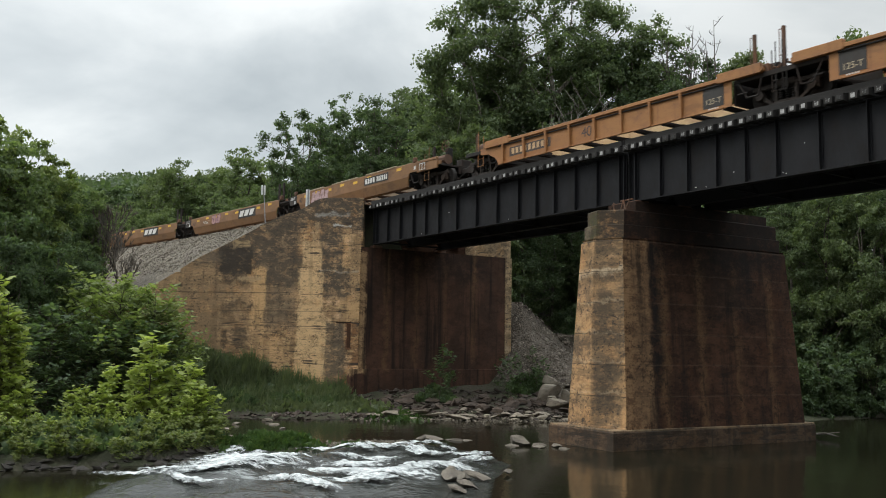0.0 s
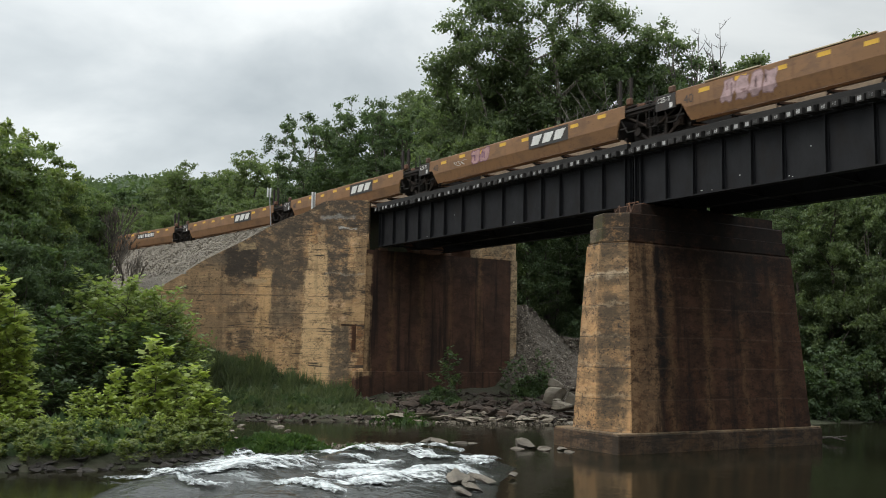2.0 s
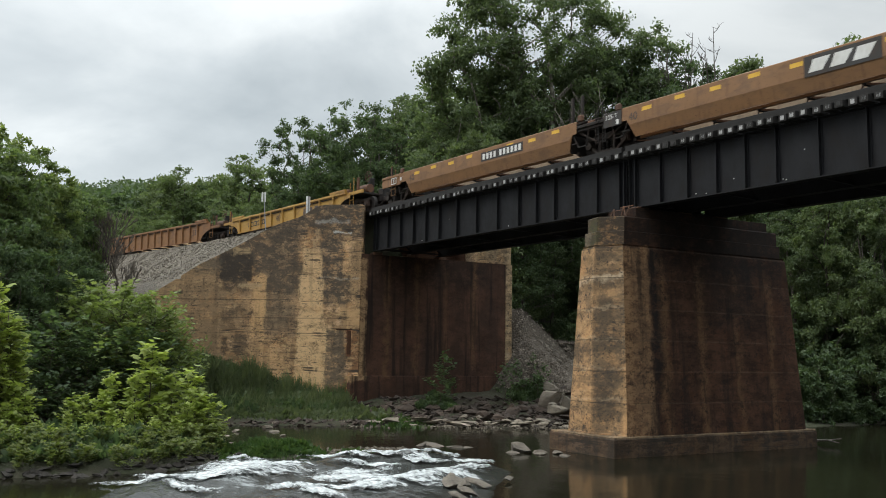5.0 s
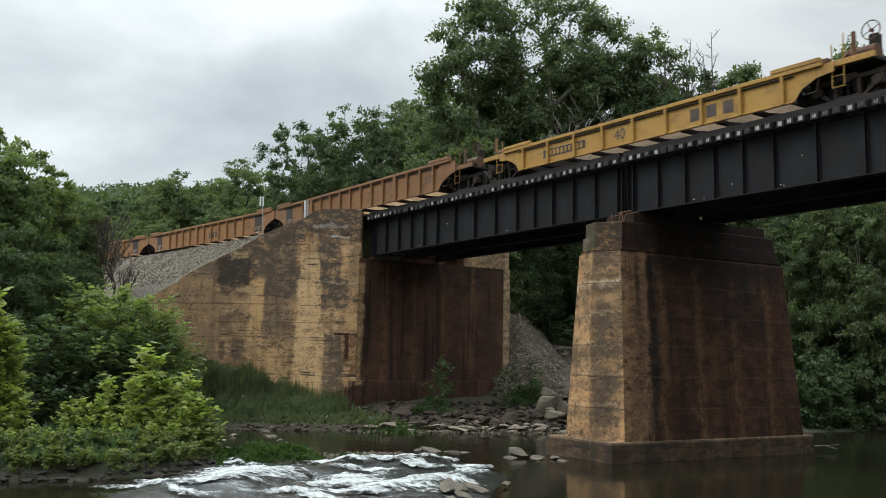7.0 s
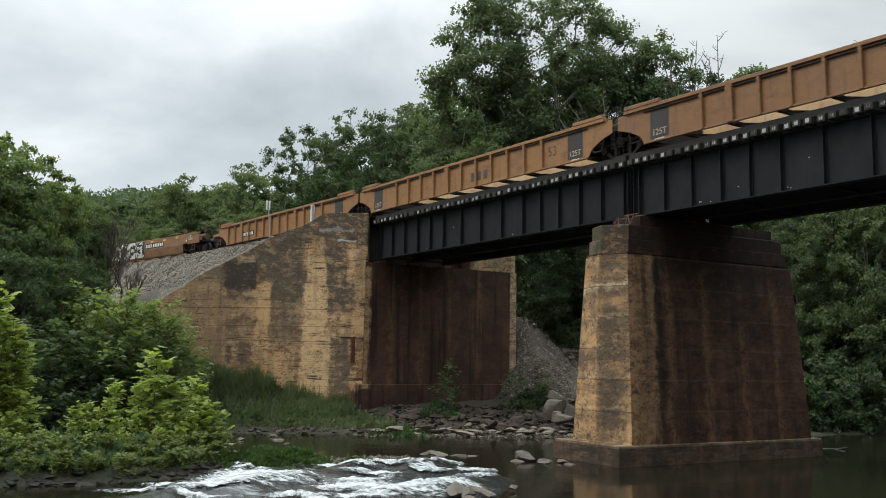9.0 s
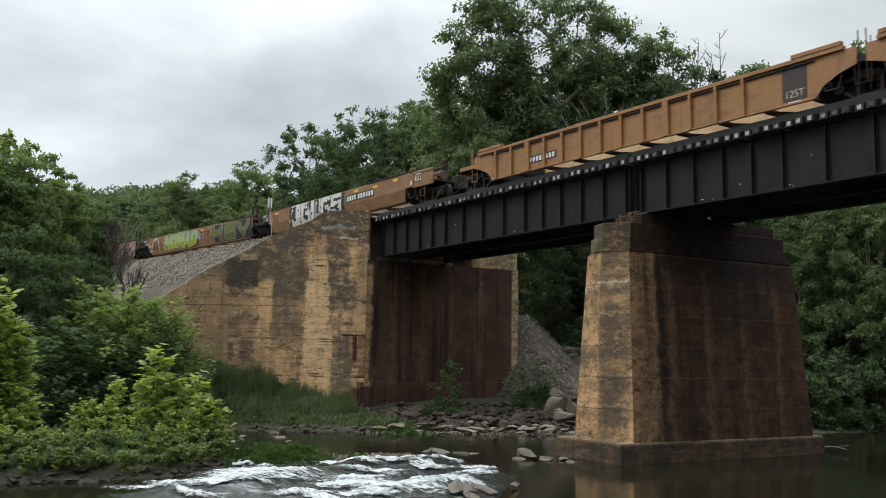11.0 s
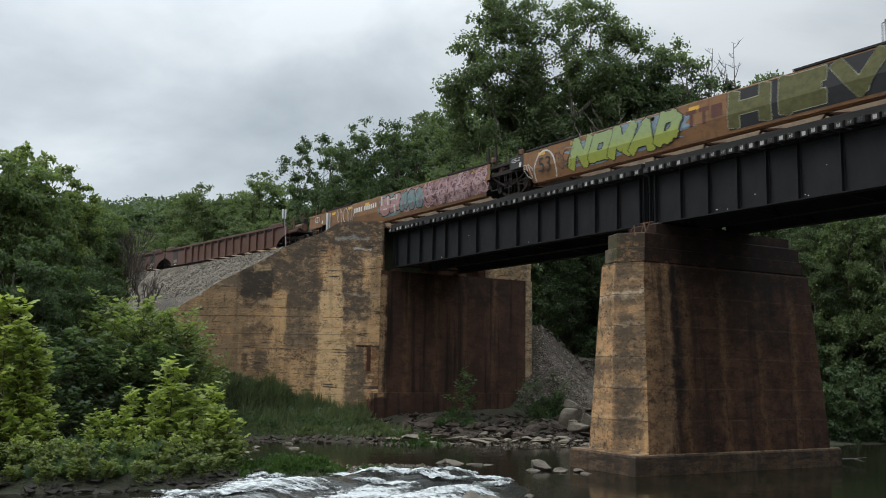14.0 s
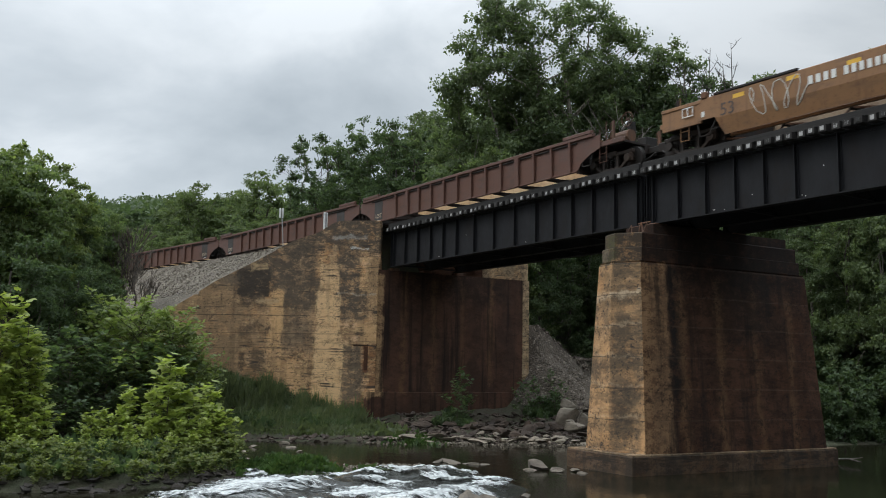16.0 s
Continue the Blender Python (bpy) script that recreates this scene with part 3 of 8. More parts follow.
# ---- ground ----
SHORE_Y = [-200, -60, 0, 5, 10, 15.2, 20.7, 26.5, 28, 35, 41, 46.6, 60, 120, 400]
SHORE_X = [-110, -64, -49, -46.5, -43.2, -39.3, -36.4, -32.9, -32.3, -29.6, -27.0, -26.4, -24.5, -14, 40]
CORNER = Vector((-41.25, 23.2, 0))
WDIR, WNOR = Vector((-0.65, -0.76, 0)), Vector((0.76, -0.65, 0))


def fbm(x, y, k, seed=0.0):
    return noise.fractal(Vector((x * k, y * k, seed)), 1.0, 2.0, 4)


def ground_height(x, y):
    d = float(np.interp(y, SHORE_Y, SHORE_X)) - x
    d += 0.5 * fbm(x, y, 0.25)
    if d > 0:
        # low stony strip in front of the abutment, a steeper grassy bank before the wing wall
        k = max(0.0, min(1.0, (y - 21.6) / 1.6)) * max(0.0, min(1.0, (x + 42.3) / 0.8))
        low = float(np.interp(d, (0, 1.5, 4, 7, 10, 14), (0.03, 0.2, 0.55, 1.0, 1.35, 1.8))) + 0.12 * fbm(x, y, 0.8, 5)
        nat = float(np.interp(d, (0, 1.5, 5.2, 6.2, 7.5, 9.0, 16, 60), (0.03, 0.22, 0.55, 0.85, 2.3, 3.5, 4.2, 5.0))) + 0.16 * fbm(x, y, 0.4, 5) * min(1, d)
        nat = nat * (1 - k) + min(nat, low) * k if y < 40 else nat
    else:
        nat = max(-0.9, d * 0.35)
    # the island and the gravel bar in the river
    isl = 1 - ((x + 28.8) / 3.5) ** 2 - ((y - 6.8) / 4.7) ** 2
    isl2 = 1 - ((x + 27.3) / 1.4) ** 2 - ((y - 12.2) / 1.6) ** 2
    bar = 1 - ((x + 26.2) / 0.8) ** 2 - ((y - 15.0) / 2.0) ** 2
    for q, h in ((isl, 0.75), (isl2, 0.35), (bar, 0.16)):
        if q > -0.6:
            nat = max(nat, h * (q + 0.1) + 0.06 * fbm(x, y, 1.5))
    # far hills
    r = math.hypot(x + 290, y - 95)
    if d > 40:
        nat += 34.5 * math.exp(-((x + 300) / 110) ** 2 - ((y - 95) / 130) ** 2) + 12 * math.exp(-((x + 160) / 90) ** 2 - ((y - 150) / 120) ** 2)
    nat += max(0, r - 700) * 0.012
    # the right bank, behind and beside the camera
    rb = x - float(np.interp(y, [-100, -20, 0, 25, 60, 200], [-30, -9, -6, -3, 6, 60]))
    if rb > 0:
        nat = max(nat, min(rb * 0.22, 1.8) + 0.1 * fbm(x, y, 0.5))
    # the railway embankment
    o = abs(track_distance(x, y)) - 2.3
    top = RAIL - 0.22
    emb = top - max(0, o) / 1.45
    if x < (-42.3 if 22 < y < 34 else -41.0):
        rel = Vector((x, y, 0)) - CORNER
        front = rel.dot(WNOR) > -0.45 and rel.dot(WDIR) < 15.5
        if front and y < 30:
            return nat
        return max(nat, emb)
    if y > 31.0 and x < -30:
        # ballast spilled round the far end of the abutment
        o2 = math.hypot(max(0, x + 41.9), max(0, y - 34.6), max(0, 34.0 - y) * 1.9)
        return max(nat, min(5.0 - o2 / 1.45, emb + 2))
    if x > -4.2:
        return max(nat, emb)
    return nat


def sheet(name, xs, ys, height, mat):
    verts = [(x, y, height(x, y)) for y in ys for x in xs]
    n = len(xs)
    faces = [(j * n + i, j * n + i + 1, (j + 1) * n + i + 1, (j + 1) * n + i) for j in range(len(ys) - 1) for i in range(n - 1)]
    me = bpy.data.meshes.new(name)
    me.from_pydata(verts, [], faces)
    me.polygons.foreach_set("use_smooth", [True] * len(faces))
    return link(name, me, mat)


def spaced(*spans):
    out = []
    for a, b, n in spans:
        out += list(np.linspace(a, b, n, endpoint=False))
    return [float(v) for v in out] + [float(spans[-1][1])]


GX = spaced((-2200, -420, 16), (-420, -110, 40), (-110, -62, 44), (-62, -22, 110), (-22, 0, 30), (0, 60, 20), (60, 2200, 18))
GY = spaced((-2200, -200, 16), (-200, -20, 24), (-20, 44, 150), (44, 80, 40), (80, 300, 36), (300, 2200, 16))
ground = tagged(sheet("ground", GX, GY, ground_height, M_GROUND), "earthy river bank with low green undergrowth", "ground", kind="structure")

water = tagged(sheet("water", spaced((-260, -60, 6), (-60, 0, 12), (0, 160, 6)), spaced((-260, -20, 8), (-20, 60, 16), (60, 420, 10)),
                     lambda x, y: 0.0, M_WATER), "slow brown-green river water reflecting the bank", "water", kind="structure")


def build_spill():
    """Ballast spilled down beside the far end of the abutment."""
    xs, ys = [float(v) for v in np.arange(-46, -31.9, 0.3)], [float(v) for v in np.arange(31.6, 44.1, 0.3)]
    rng = random.Random(2)
    tagged(sheet("ballast_spill", xs, ys, lambda x, y: ground_height(x, y) + (0.06 if math.hypot(x + 41.5, y - 34) < 8.2 else -0.4) + rng.uniform(-0.06, 0.06), M_SPILL),
           "grey crushed stone spilled beside the abutment", "ballast", kind="structure")


build_spill()


def build_ballast():
    """The ballast bed and its slope, following the track, over the embankment."""
    prof = [(-11.0, -6.4), (-7.2, -3.45), (-5.0, -1.92), (-3.4, -0.82), (-2.45, -0.17), (-1.6, -0.12), (0, -0.12), (1.6, -0.12), (2.5, -0.17), (5.0, -1.9)]
    ss = list(np.arange(-150, -41.4, 0.45)) + [-41.45]
    rng = random.Random(5)
    verts, faces = [], []
    for s in ss:
        for o, z in prof:
            p, _ = on_track(s, o)
            wob = rng.uniform(-0.05, 0.05) if abs(o) > 2 else 0
            verts.append((p.x, p.y, RAIL + z + wob + 0.06))
    n = len(prof)
    # keep the slope behind the wing wall
    keep = []
    for i, v in enumerate(verts):
        rel = Vector((v[0], v[1], 0)) - CORNER
        over = rel.dot(WNOR) + 0.35
        if over > 0 and rel.dot(WDIR) < 15:
            q = Vector(v) - Vector((WNOR.x, WNOR.y, 0)) * over
            v = (q.x, q.y, v[2])
        keep.append(v)
    faces = [(j * n + i, j * n + i + 1, (j + 1) * n + i + 1, (j + 1) * n + i) for j in range(len(ss) - 1) for i in range(n - 1)]
    me = bpy.data.meshes.new("ballast_bed")
    me.from_pydata(keep, [], faces)
    tagged(link("ballast_bed", me, M_BALLAST), "grey crushed-stone ballast bed on the railway embankment", "ballast", kind="structure")


build_ballast()


# ---- bridge ----
SKEW = 4.1


def skewed(x, y):
    """A pose at (x, y) on the ground whose y axis runs along the piers."""
    return pose(x, y, 0, 0, 0, -SKEW)


def ring_block(levels, mat, name, parent, label=""):
    """A block from stacked outlines: rows of (z, outline)."""
    bm = bmesh.new()
    rings = [[bm.verts.new((x, y, z)) for x, y in o] for z, o in levels]
    n = len(rings[0])
    bm.faces.new(rings[0][::-1])
    bm.faces.new(rings[-1])
    for a, b in zip(rings, rings[1:]):
        for i in range(n):
            bm.faces.new((a[i], a[(i + 1) % n], b[(i + 1) % n], b[i]))
    return part(name, bm, mat, parent, label)


def pier_outline(xl, xr, yl, yr, prow, y1, bend=0.05):
    """Near end with a very blunt prow, slightly splayed front corner; square far end with cut corners."""
    return [(xr, yr), (xr + bend, yr + 1.25), (xr + bend, y1 - 0.3), (xr - 0.25, y1), (xl + 0.3, y1), (xl, y1 - 0.3), (xl, yl), (0.10, prow)]


def lerp_outline(a, b, t):
    return [((1 - t) * p[0] + t * q[0], (1 - t) * p[1] + t * q[1]) for p, q in zip(a, b)]


def shrink(o, d):
    cx, cy = sum(p[0] for p in o) / len(o), sum(p[1] for p in o) / len(o)
    return [(x - math.copysign(d, x - cx), y - math.copysign(d, y - cy)) for x, y in o]


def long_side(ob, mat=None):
    """Gives the long rust-run sides their own concrete, with shade put into its colour."""
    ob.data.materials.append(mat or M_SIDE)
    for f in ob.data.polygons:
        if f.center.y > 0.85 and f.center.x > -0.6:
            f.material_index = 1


def build_pier():
    """Local frame: origin on the pier's axis at the track's near side, y along the pier."""
    p = thing("bridge_pier", "tall battered concrete pier, ochre nose, rust-stained sides with shade in their colour, standing in water", "bridge pier", m=skewed(-23.02, 22.0))
    base, top = pier_outline(-1.40, 1.37, 0.24, 0.52, 0.02, 9.75), pier_outline(-0.80, 0.98, 0.38, 0.74, 0.20, 9.30)
    zs = LIFTS
    for a, b in zip(zs, zs[1:]):
        ta, tb = (a - zs[0]) / (zs[-1] - zs[0]), (b - zs[0]) / (zs[-1] - zs[0])
        oa, ob_ = lerp_outline(base, top, ta), lerp_outline(base, top, tb)
        # the nose is pale ochre, the long sides rust-stained and darkened by painted shade: one lift, two materials
        lift = ring_block([(a, shrink(oa, 0.007)), (a + 0.010, oa), (b - 0.010, ob_), (b, shrink(ob_, 0.007))], M_PIER, "concrete_lift", p)
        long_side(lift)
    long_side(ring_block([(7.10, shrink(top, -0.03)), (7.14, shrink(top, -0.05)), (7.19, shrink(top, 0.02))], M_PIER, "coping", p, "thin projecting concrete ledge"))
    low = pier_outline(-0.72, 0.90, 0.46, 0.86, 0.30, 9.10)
    long_side(ring_block([(7.19, low), (7.66, low), (7.68, shrink(low, 0.03))], M_PIER, "cap_base", p, "mossy concrete below the pier cap, deck shade in its colour"))
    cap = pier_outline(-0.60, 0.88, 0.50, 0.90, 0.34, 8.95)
    long_side(ring_block([(7.68, cap), (8.16, cap), (8.20, shrink(cap, 0.04))], M_PIER, "cap", p, "mossy concrete pier cap, deck shade in its colour"))
    long_side(ring_block([(8.20, [(0.86, 1.45), (0.86, 8.2), (-0.58, 8.2), (-0.58, 1.45)]), (8.54, [(0.86, 1.45), (0.86, 8.2), (-0.58, 8.2), (-0.58, 1.45)])], M_SIDE, "bearing_seat", p, "raised concrete seat under the girders, coloured near-black for deck shade"))
    bm = boxes((-2.0, 1.50, -0.16, 10.0, -0.9, 0.62), bevel=0.03)
    part("footing", bm, M_PLINTH, p, "low wet concrete footing at the waterline")
    bm = boxes((-1.97, 1.47, -0.13, 9.97, 0.60, 0.68), bevel=0.025)
    part("footing_edge", bm, M_EDGE, p, "worn pale footing edge")
    for y in (1.95, 4.05, 5.9):
        bm = boxes((-0.50, -0.02, y - 0.28, y + 0.28, 8.54, 8.62), (0.22, 0.72, y - 0.28, y + 0.28, 8.54, 8.62), bevel=0.01)
        part("bearing", bm, M_BEARING, p, "rusty steel bridge bearing")
    # a little frame of rusty bars by the bearing
    bm = bmesh.new()
    for a, b in (((0.42, 1.15, 8.2), (0.52, 1.2, 8.60)), ((0.52, 1.2, 8.60), (0.70, 1.12, 8.2)), ((0.70, 1.12, 8.2), (0.84, 1.2, 8.60)), ((0.3, 1.25, 8.58), (0.95, 1.25, 8.58)), ((0.1, 0.9, 8.2), (0.3, 0.95, 8.5)), ((0.3, 0.95, 8.5), (0.35, 0.9, 8.2))):
        tube(bm, a, b, 0.025, sides=6)
    part("rusty_brace", bm, M_BEARING, p)


build_pier()


def build_abutment():
    """Front wall, near cheek and flared wing wall, cast in lifts with recessed joints."""
    zs = [0.2, 2.12, 3.35, 4.53, 6.09, 7.07, 8.47]
    m = skewed(CORNER.x, CORNER.y)
    a = thing("bridge_abutment", "massive concrete abutment, rust-stained front with shade in its colour, tan flared wing wall", "bridge abutment", m=m)
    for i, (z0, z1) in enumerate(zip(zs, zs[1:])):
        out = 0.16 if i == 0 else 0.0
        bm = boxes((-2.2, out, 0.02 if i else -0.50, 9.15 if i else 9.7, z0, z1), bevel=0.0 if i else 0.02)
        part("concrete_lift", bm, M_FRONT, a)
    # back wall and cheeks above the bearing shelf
    part("back_wall", boxes((-2.2, -1.25, 0.45, 9.0, 8.47, 10.42), bevel=0.02), M_RUST_SHADED, a)
    part("cheek_wall", boxes((-2.2, -0.02, 0.01, 0.13, 8.47, 11.06), bevel=0.02), M_WING, a)
    part("cheek_wall", boxes((-2.2, -0.03, 7.2, 9.55, 8.47, 9.75), bevel=0.02), M_PALE, a, "pale far cheek wall")
    part("corner_pilaster", boxes((-2.2, 0.03, 9.16, 9.6, 2.12, 8.46), bevel=0.02), M_PALE, a, "pale weathered edge of the far corner")
    for y in (1.05, 3.0, 5.0):
        part("bearing", boxes((-0.62, -0.1, y - 0.25, y + 0.25, 8.47, 8.62), bevel=0.015), M_BEARING, a, "rusty steel bridge bearing")
    # wing wall: x runs along the wall from the corner, y into the fill
    w = new("wing_wall")
    w.parent = a
    ang = math.degrees(math.atan2(WDIR.y, WDIR.x))
    w.matrix_parent_inverse = m.inverted()
    w.matrix_basis = pose(CORNER.x, CORNER.y, 0, 0, 0, ang)
    w["label"] = "flared tan concrete wing wall, dark stains below its sloping top"
    top = [(0, 11.08), (1.86, 11.08), (2.2, 11.05), (2.55, 10.92), (3.0, 10.63), (3.37, 10.41), (4.2, 10.16), (4.89, 9.87), (6.55, 8.95), (8.83, 7.82), (10.35, 6.85), (13.5, 5.0), (15.5, 3.9)]
    def ztop(s):
        return float(np.interp(s, [t[0] for t in top], [t[1] for t in top]))
    joints = [-0.3, 2.47, 4.53, 6.09, 7.07, 12.0]
    # the fill lies at +y: the wall's outer face is the plane y = 0 (slightly battered)
    for z0, z1 in zip(joints, joints[1:]):
        xs = [s for s in np.linspace(0, 15.5, 63) if ztop(s) > z0 + 0.02]
        if len(xs) < 2:
            continue
        bm = bmesh.new()
        rows = []
        for s in xs:
            zt = min(z1 - 0.003, ztop(s))
            f0, f1 = -0.012 * (8 - z0), -0.012 * (8 - zt)
            ins = 0.004
            rows.append([bm.verts.new(v) for v in ((s, -f0 - ins + 0.0, z0), (s, -f0 - 0.0, min(z0 + 0.012, zt)), (s, -f1, max(zt - 0.010, z0 + 0.004)), (s, -f1 - ins, zt), (s, -0.9, zt), (s, -0.9, z0))])
        k = len(rows[0])
        for p, q in zip(rows, rows[1:]):
            for i in range(k):
                bm.faces.new((p[i], q[i], q[(i + 1) % k], p[(i + 1) % k]))
        bm.faces.new(rows[0][::-1])
        bm.faces.new(rows[-1])
        bmesh.ops.recalc_face_normals(bm, faces=list(bm.faces))
        part("concrete_lift", bm, M_WING, w)
    # broken niche near the corner
    part("broken_patch", boxes((0.40, 1.22, -0.02, 0.060, 4.46, 4.53), (0.42, 0.62, -0.02, 0.062, 3.2, 4.44), bevel=0.01), M_RUST_SHADED, w, "rusty broken edge of the concrete")
    return a


build_abutment()


def build_span(x0, x1, first):
    sp = thing("bridge_span", "black riveted steel plate-girder span with timber deck", "bridge span", "spans of the railway bridge")
    zt, zb = 10.45, 8.62
    for y in (23.92, 26.02, 27.95):
        half = [(0.17, zb), (0.17, zb + 0.035), (0.10, zb + 0.035), (0.10, zb + 0.05), (0.025, zb + 0.055), (0.022, zb + 0.14), (0.008, zb + 0.14),
                (0.008, zt - 0.14), (0.022, zt - 0.14), (0.025, zt - 0.055), (0.10, zt - 0.05), (0.10, zt - 0.035), (0.17, zt - 0.035), (0.17, zt)]
        bm = prism(bmesh.new(), [(y + o, z) for o, z in half] + [(y - o, z) for o, z in reversed(half)], x0, x1, "x")
        g = part("girder", bm, M_GIRDER, sp)
        if y > 24:
            continue
        bm = boxes((-0.012, 0.012, -0.155, -0.009, 0.035, zt - zb - 0.036), (-0.06, 0.06, -0.03, -0.009, 0.13, zt - zb - 0.14))
        me = bpy.data.meshes.new("stiffener")
        bm.to_mesh(me); bm.free()
        me.materials.append(M_GIRDER)
        mid = (x0 + x1) / 2
        xs = [mid] + [mid + s * d for d in (1.5, 2.95, 4.08, 5.2, 6.4, 7.6) for s in (-1, 1)] + [x0 + 0.05, x1 - 0.05, x0 + 0.32, x1 - 0.28]
        for x in xs:
            st = link("stiffener", me, None, g)
            st.location = (x, y, zb)
        # rivets along the flange angles and a few bright worn ones
        bm = bmesh.new()
        for x in np.arange(x0 + 0.1, x1, 0.16):
            for z in (zb + 0.085, zt - 0.085):
                bmesh.ops.create_cube(bm, size=0.026, matrix=Matrix.Translation((x, y - 0.03, z)))
        tagged(part("rivets", bm, M_GIRDER, g), kind="stuff")
        rng = random.Random(3 if first else 8)
        bm = bmesh.new()
        for _ in range(3 if first else 9):
            x = rng.uniform(x0 + 0.4, x1 - 0.4) if first else rng.uniform(x0 + 2.0, x0 + 13)
            bmesh.ops.create_cube(bm, size=0.026, matrix=Matrix.Translation((x, y - 0.02, zb + rng.choice((0.12, 0.15, 0.15, 0.16, 0.2, 0.2, 0.45, 0.95)))))
        tagged(part("bare_rivet_heads", bm, M_WHITEPAINT, g, "a few pale bare rivet heads"), kind="stuff")
    # cross frames and bottom laterals
    for x in np.linspace(x0 + 0.3, x1 - 0.3, 6):
        for ya, yb in ((23.95, 25.99), (26.05, 27.92)):
            bm = bmesh.new()
            tube(bm, (x, ya, zb + 0.1), (x, yb, zt - 0.1), 0.045, sides=4)
            tube(bm, (x, ya, zt - 0.1), (x, yb, zb + 0.1), 0.045, sides=4)
            box(bm, x - 0.04, x + 0.04, ya, yb, zb + 0.06, zb + 0.14)
            part("cross_frame", bm, M_GIRDER, sp)
    # ties, each with its weathered end; guard timber along their ends
    rng = random.Random(11)
    step = 0.379
    base = boxes((-0.13, 0.13, 0.012, 4.9, 0, 0.215), bevel=0.008)
    me = bpy.data.meshes.new("bridge_tie"); base.to_mesh(me); base.free(); me.materials.append(M_TIE)
    endb = boxes((-0.066, 0.066, 0.0, 0.014, 0.04, 0.18), bevel=0.016)
    me2 = bpy.data.meshes.new("tie_end"); endb.to_mesh(me2); endb.free(); me2.materials.append(M_TIE_END)
    for x in np.arange(x0 + 0.14, x1 - 0.02, step):
        d, dz = rng.uniform(-0.05, 0.05), rng.uniform(-0.012, 0.004)
        t = link("bridge_tie", me, None, sp)
        t.location = (x + rng.uniform(-0.02, 0.02), 23.47 + d, zt + 0.012 + dz)
        t.rotation_euler = (0, 0, radians(rng.uniform(-0.8, 0.8)))
        e = link("tie_end", me2, None, t)
    part("guard_timber", boxes((x0, x1, 23.62, 23.82, 10.69, 10.90), bevel=0.012), M_TIMBER, sp)
    part("guard_timber", boxes((x0, x1, 26.4, 26.6, 10.69, 10.90), bevel=0.012), M_TIMBER, sp)
    return sp


build_span(-41.05, -22.95, True)
build_span(-22.78, -4.6, False)


def build_right_abutment():
    a = thing("bridge_abutment", "plain concrete abutment on the near bank under the last span", "bridge abutment", m=skewed(-4.5, 22.9))
    part("front_wall", boxes((0.05, 2.2, 0, 9.2, -0.5, 8.5), bevel=0.03), M_RUST_SHADED, a)
    part("back_wall", boxes((0.9, 2.2, 0.2, 9.0, 8.5, 10.4), bevel=0.02), M_RUST_SHADED, a)
    part("bearing", boxes((0.1, 0.7, 0.8, 1.3, 8.5, 8.62)), M_BEARING, a)


build_right_abutment()


def build_rails():
    prof = [(-0.075, 0), (0.075, 0), (0.075, 0.02), (0.012, 0.04), (0.012, 0.13), (0.036, 0.14), (0.036, 0.175), (-0.036, 0.175), (-0.036, 0.14), (-0.012, 0.13), (-0.012, 0.04), (-0.075, 0.02)]
    ss = list(np.arange(-170, -42, 2.0)) + list(np.arange(-42, 40.1, 6.0))
    for o in (-0.755, 0.755):
        verts, n = [], len(prof)
        for s in ss:
            for a, z in prof:
                p, _ = on_track(s, o + a)
                verts.append((p.x, p.y, RAIL - 0.175 + z))
        faces = [(j * n + i, j * n + (i + 1) % n, (j + 1) * n + (i + 1) % n, (j + 1) * n + i) for j in range(len(ss) - 1) for i in range(n)]
        me = bpy.data.meshes.new("rail")
        me.from_pydata(verts, [], faces)
        tagged(link("rail", me, M_RAIL), "worn steel running rail of the single track", "rail", "rails of the track")
    # ties of the approach in the ballast
    bm = boxes((-0.115, 0.115, -1.3, 1.3, -0.2, 0), bevel=0.01)
    me = bpy.data.meshes.new("tie"); bm.to_mesh(me); bm.free(); me.materials.append(M_TIE)
    tr = thing("track_ties", "row of dark creosoted ties half buried in ballast", "railway ties")
    for s in np.arange(-110, -42.4, 0.55):
        p, a = on_track(s)
        t = link("tie", me, None, tr)
        t.matrix_basis = pose(p.x, p.y, RAIL - 0.178, 0, 0, a)


build_rails()


def build_posts():
    # white marker on the wing wall's crest, and a double sign on a leaning post beside the track
    p = thing("marker_post", "white painted clearance marker standing by the end of the bridge", "marker post")
    part("board", boxes((-46.85, -46.78, 22.62, 22.86, 11.2, 12.2), bevel=0.01), M_SIGNWHITE, p)
    part("post", boxes((-46.78, -46.72, 22.70, 22.78, 10.0, 12.2), bevel=0.005), M_SIGNBACK, p)
    s = thing("track_sign", "thin leaning steel post with two narrow white sign plates", "track sign")
    bm = bmesh.new()
    tube(bm, (-51.85, 22.4, 10.2), (-52.2, 22.3, 13.1), 0.03, sides=6)
    part("post", bm, M_SIGNBACK, s)
    for dy in (-0.14, 0.04):
        part("sign_plate", boxes((-52.22, -52.19, 22.3 + dy, 22.3 + dy + 0.10, 12.55, 13.15), bevel=0.004), M_SIGNWHITE, s)


build_posts()


# ---- the train ----
def text_mesh(words, size, mat):
    cu = bpy.data.curves.new("letters", "FONT")
    cu.body, cu.size, cu.extrude, cu.align_x, cu.align_y = words, size, 0.003, "CENTER", "CENTER"
    ob = bpy.data.objects.new("letters", cu)
    scene.collection.objects.link(ob)
    me = bpy.data.meshes.new_from_object(ob.evaluated_get(bpy.context.evaluated_depsgraph_get()))
    bpy.data.objects.remove(ob)
    bpy.data.curves.remove(cu)
    me.materials.clear()
    me.materials.append(mat)
    return me


LETTERS, SHARED = {}, {}


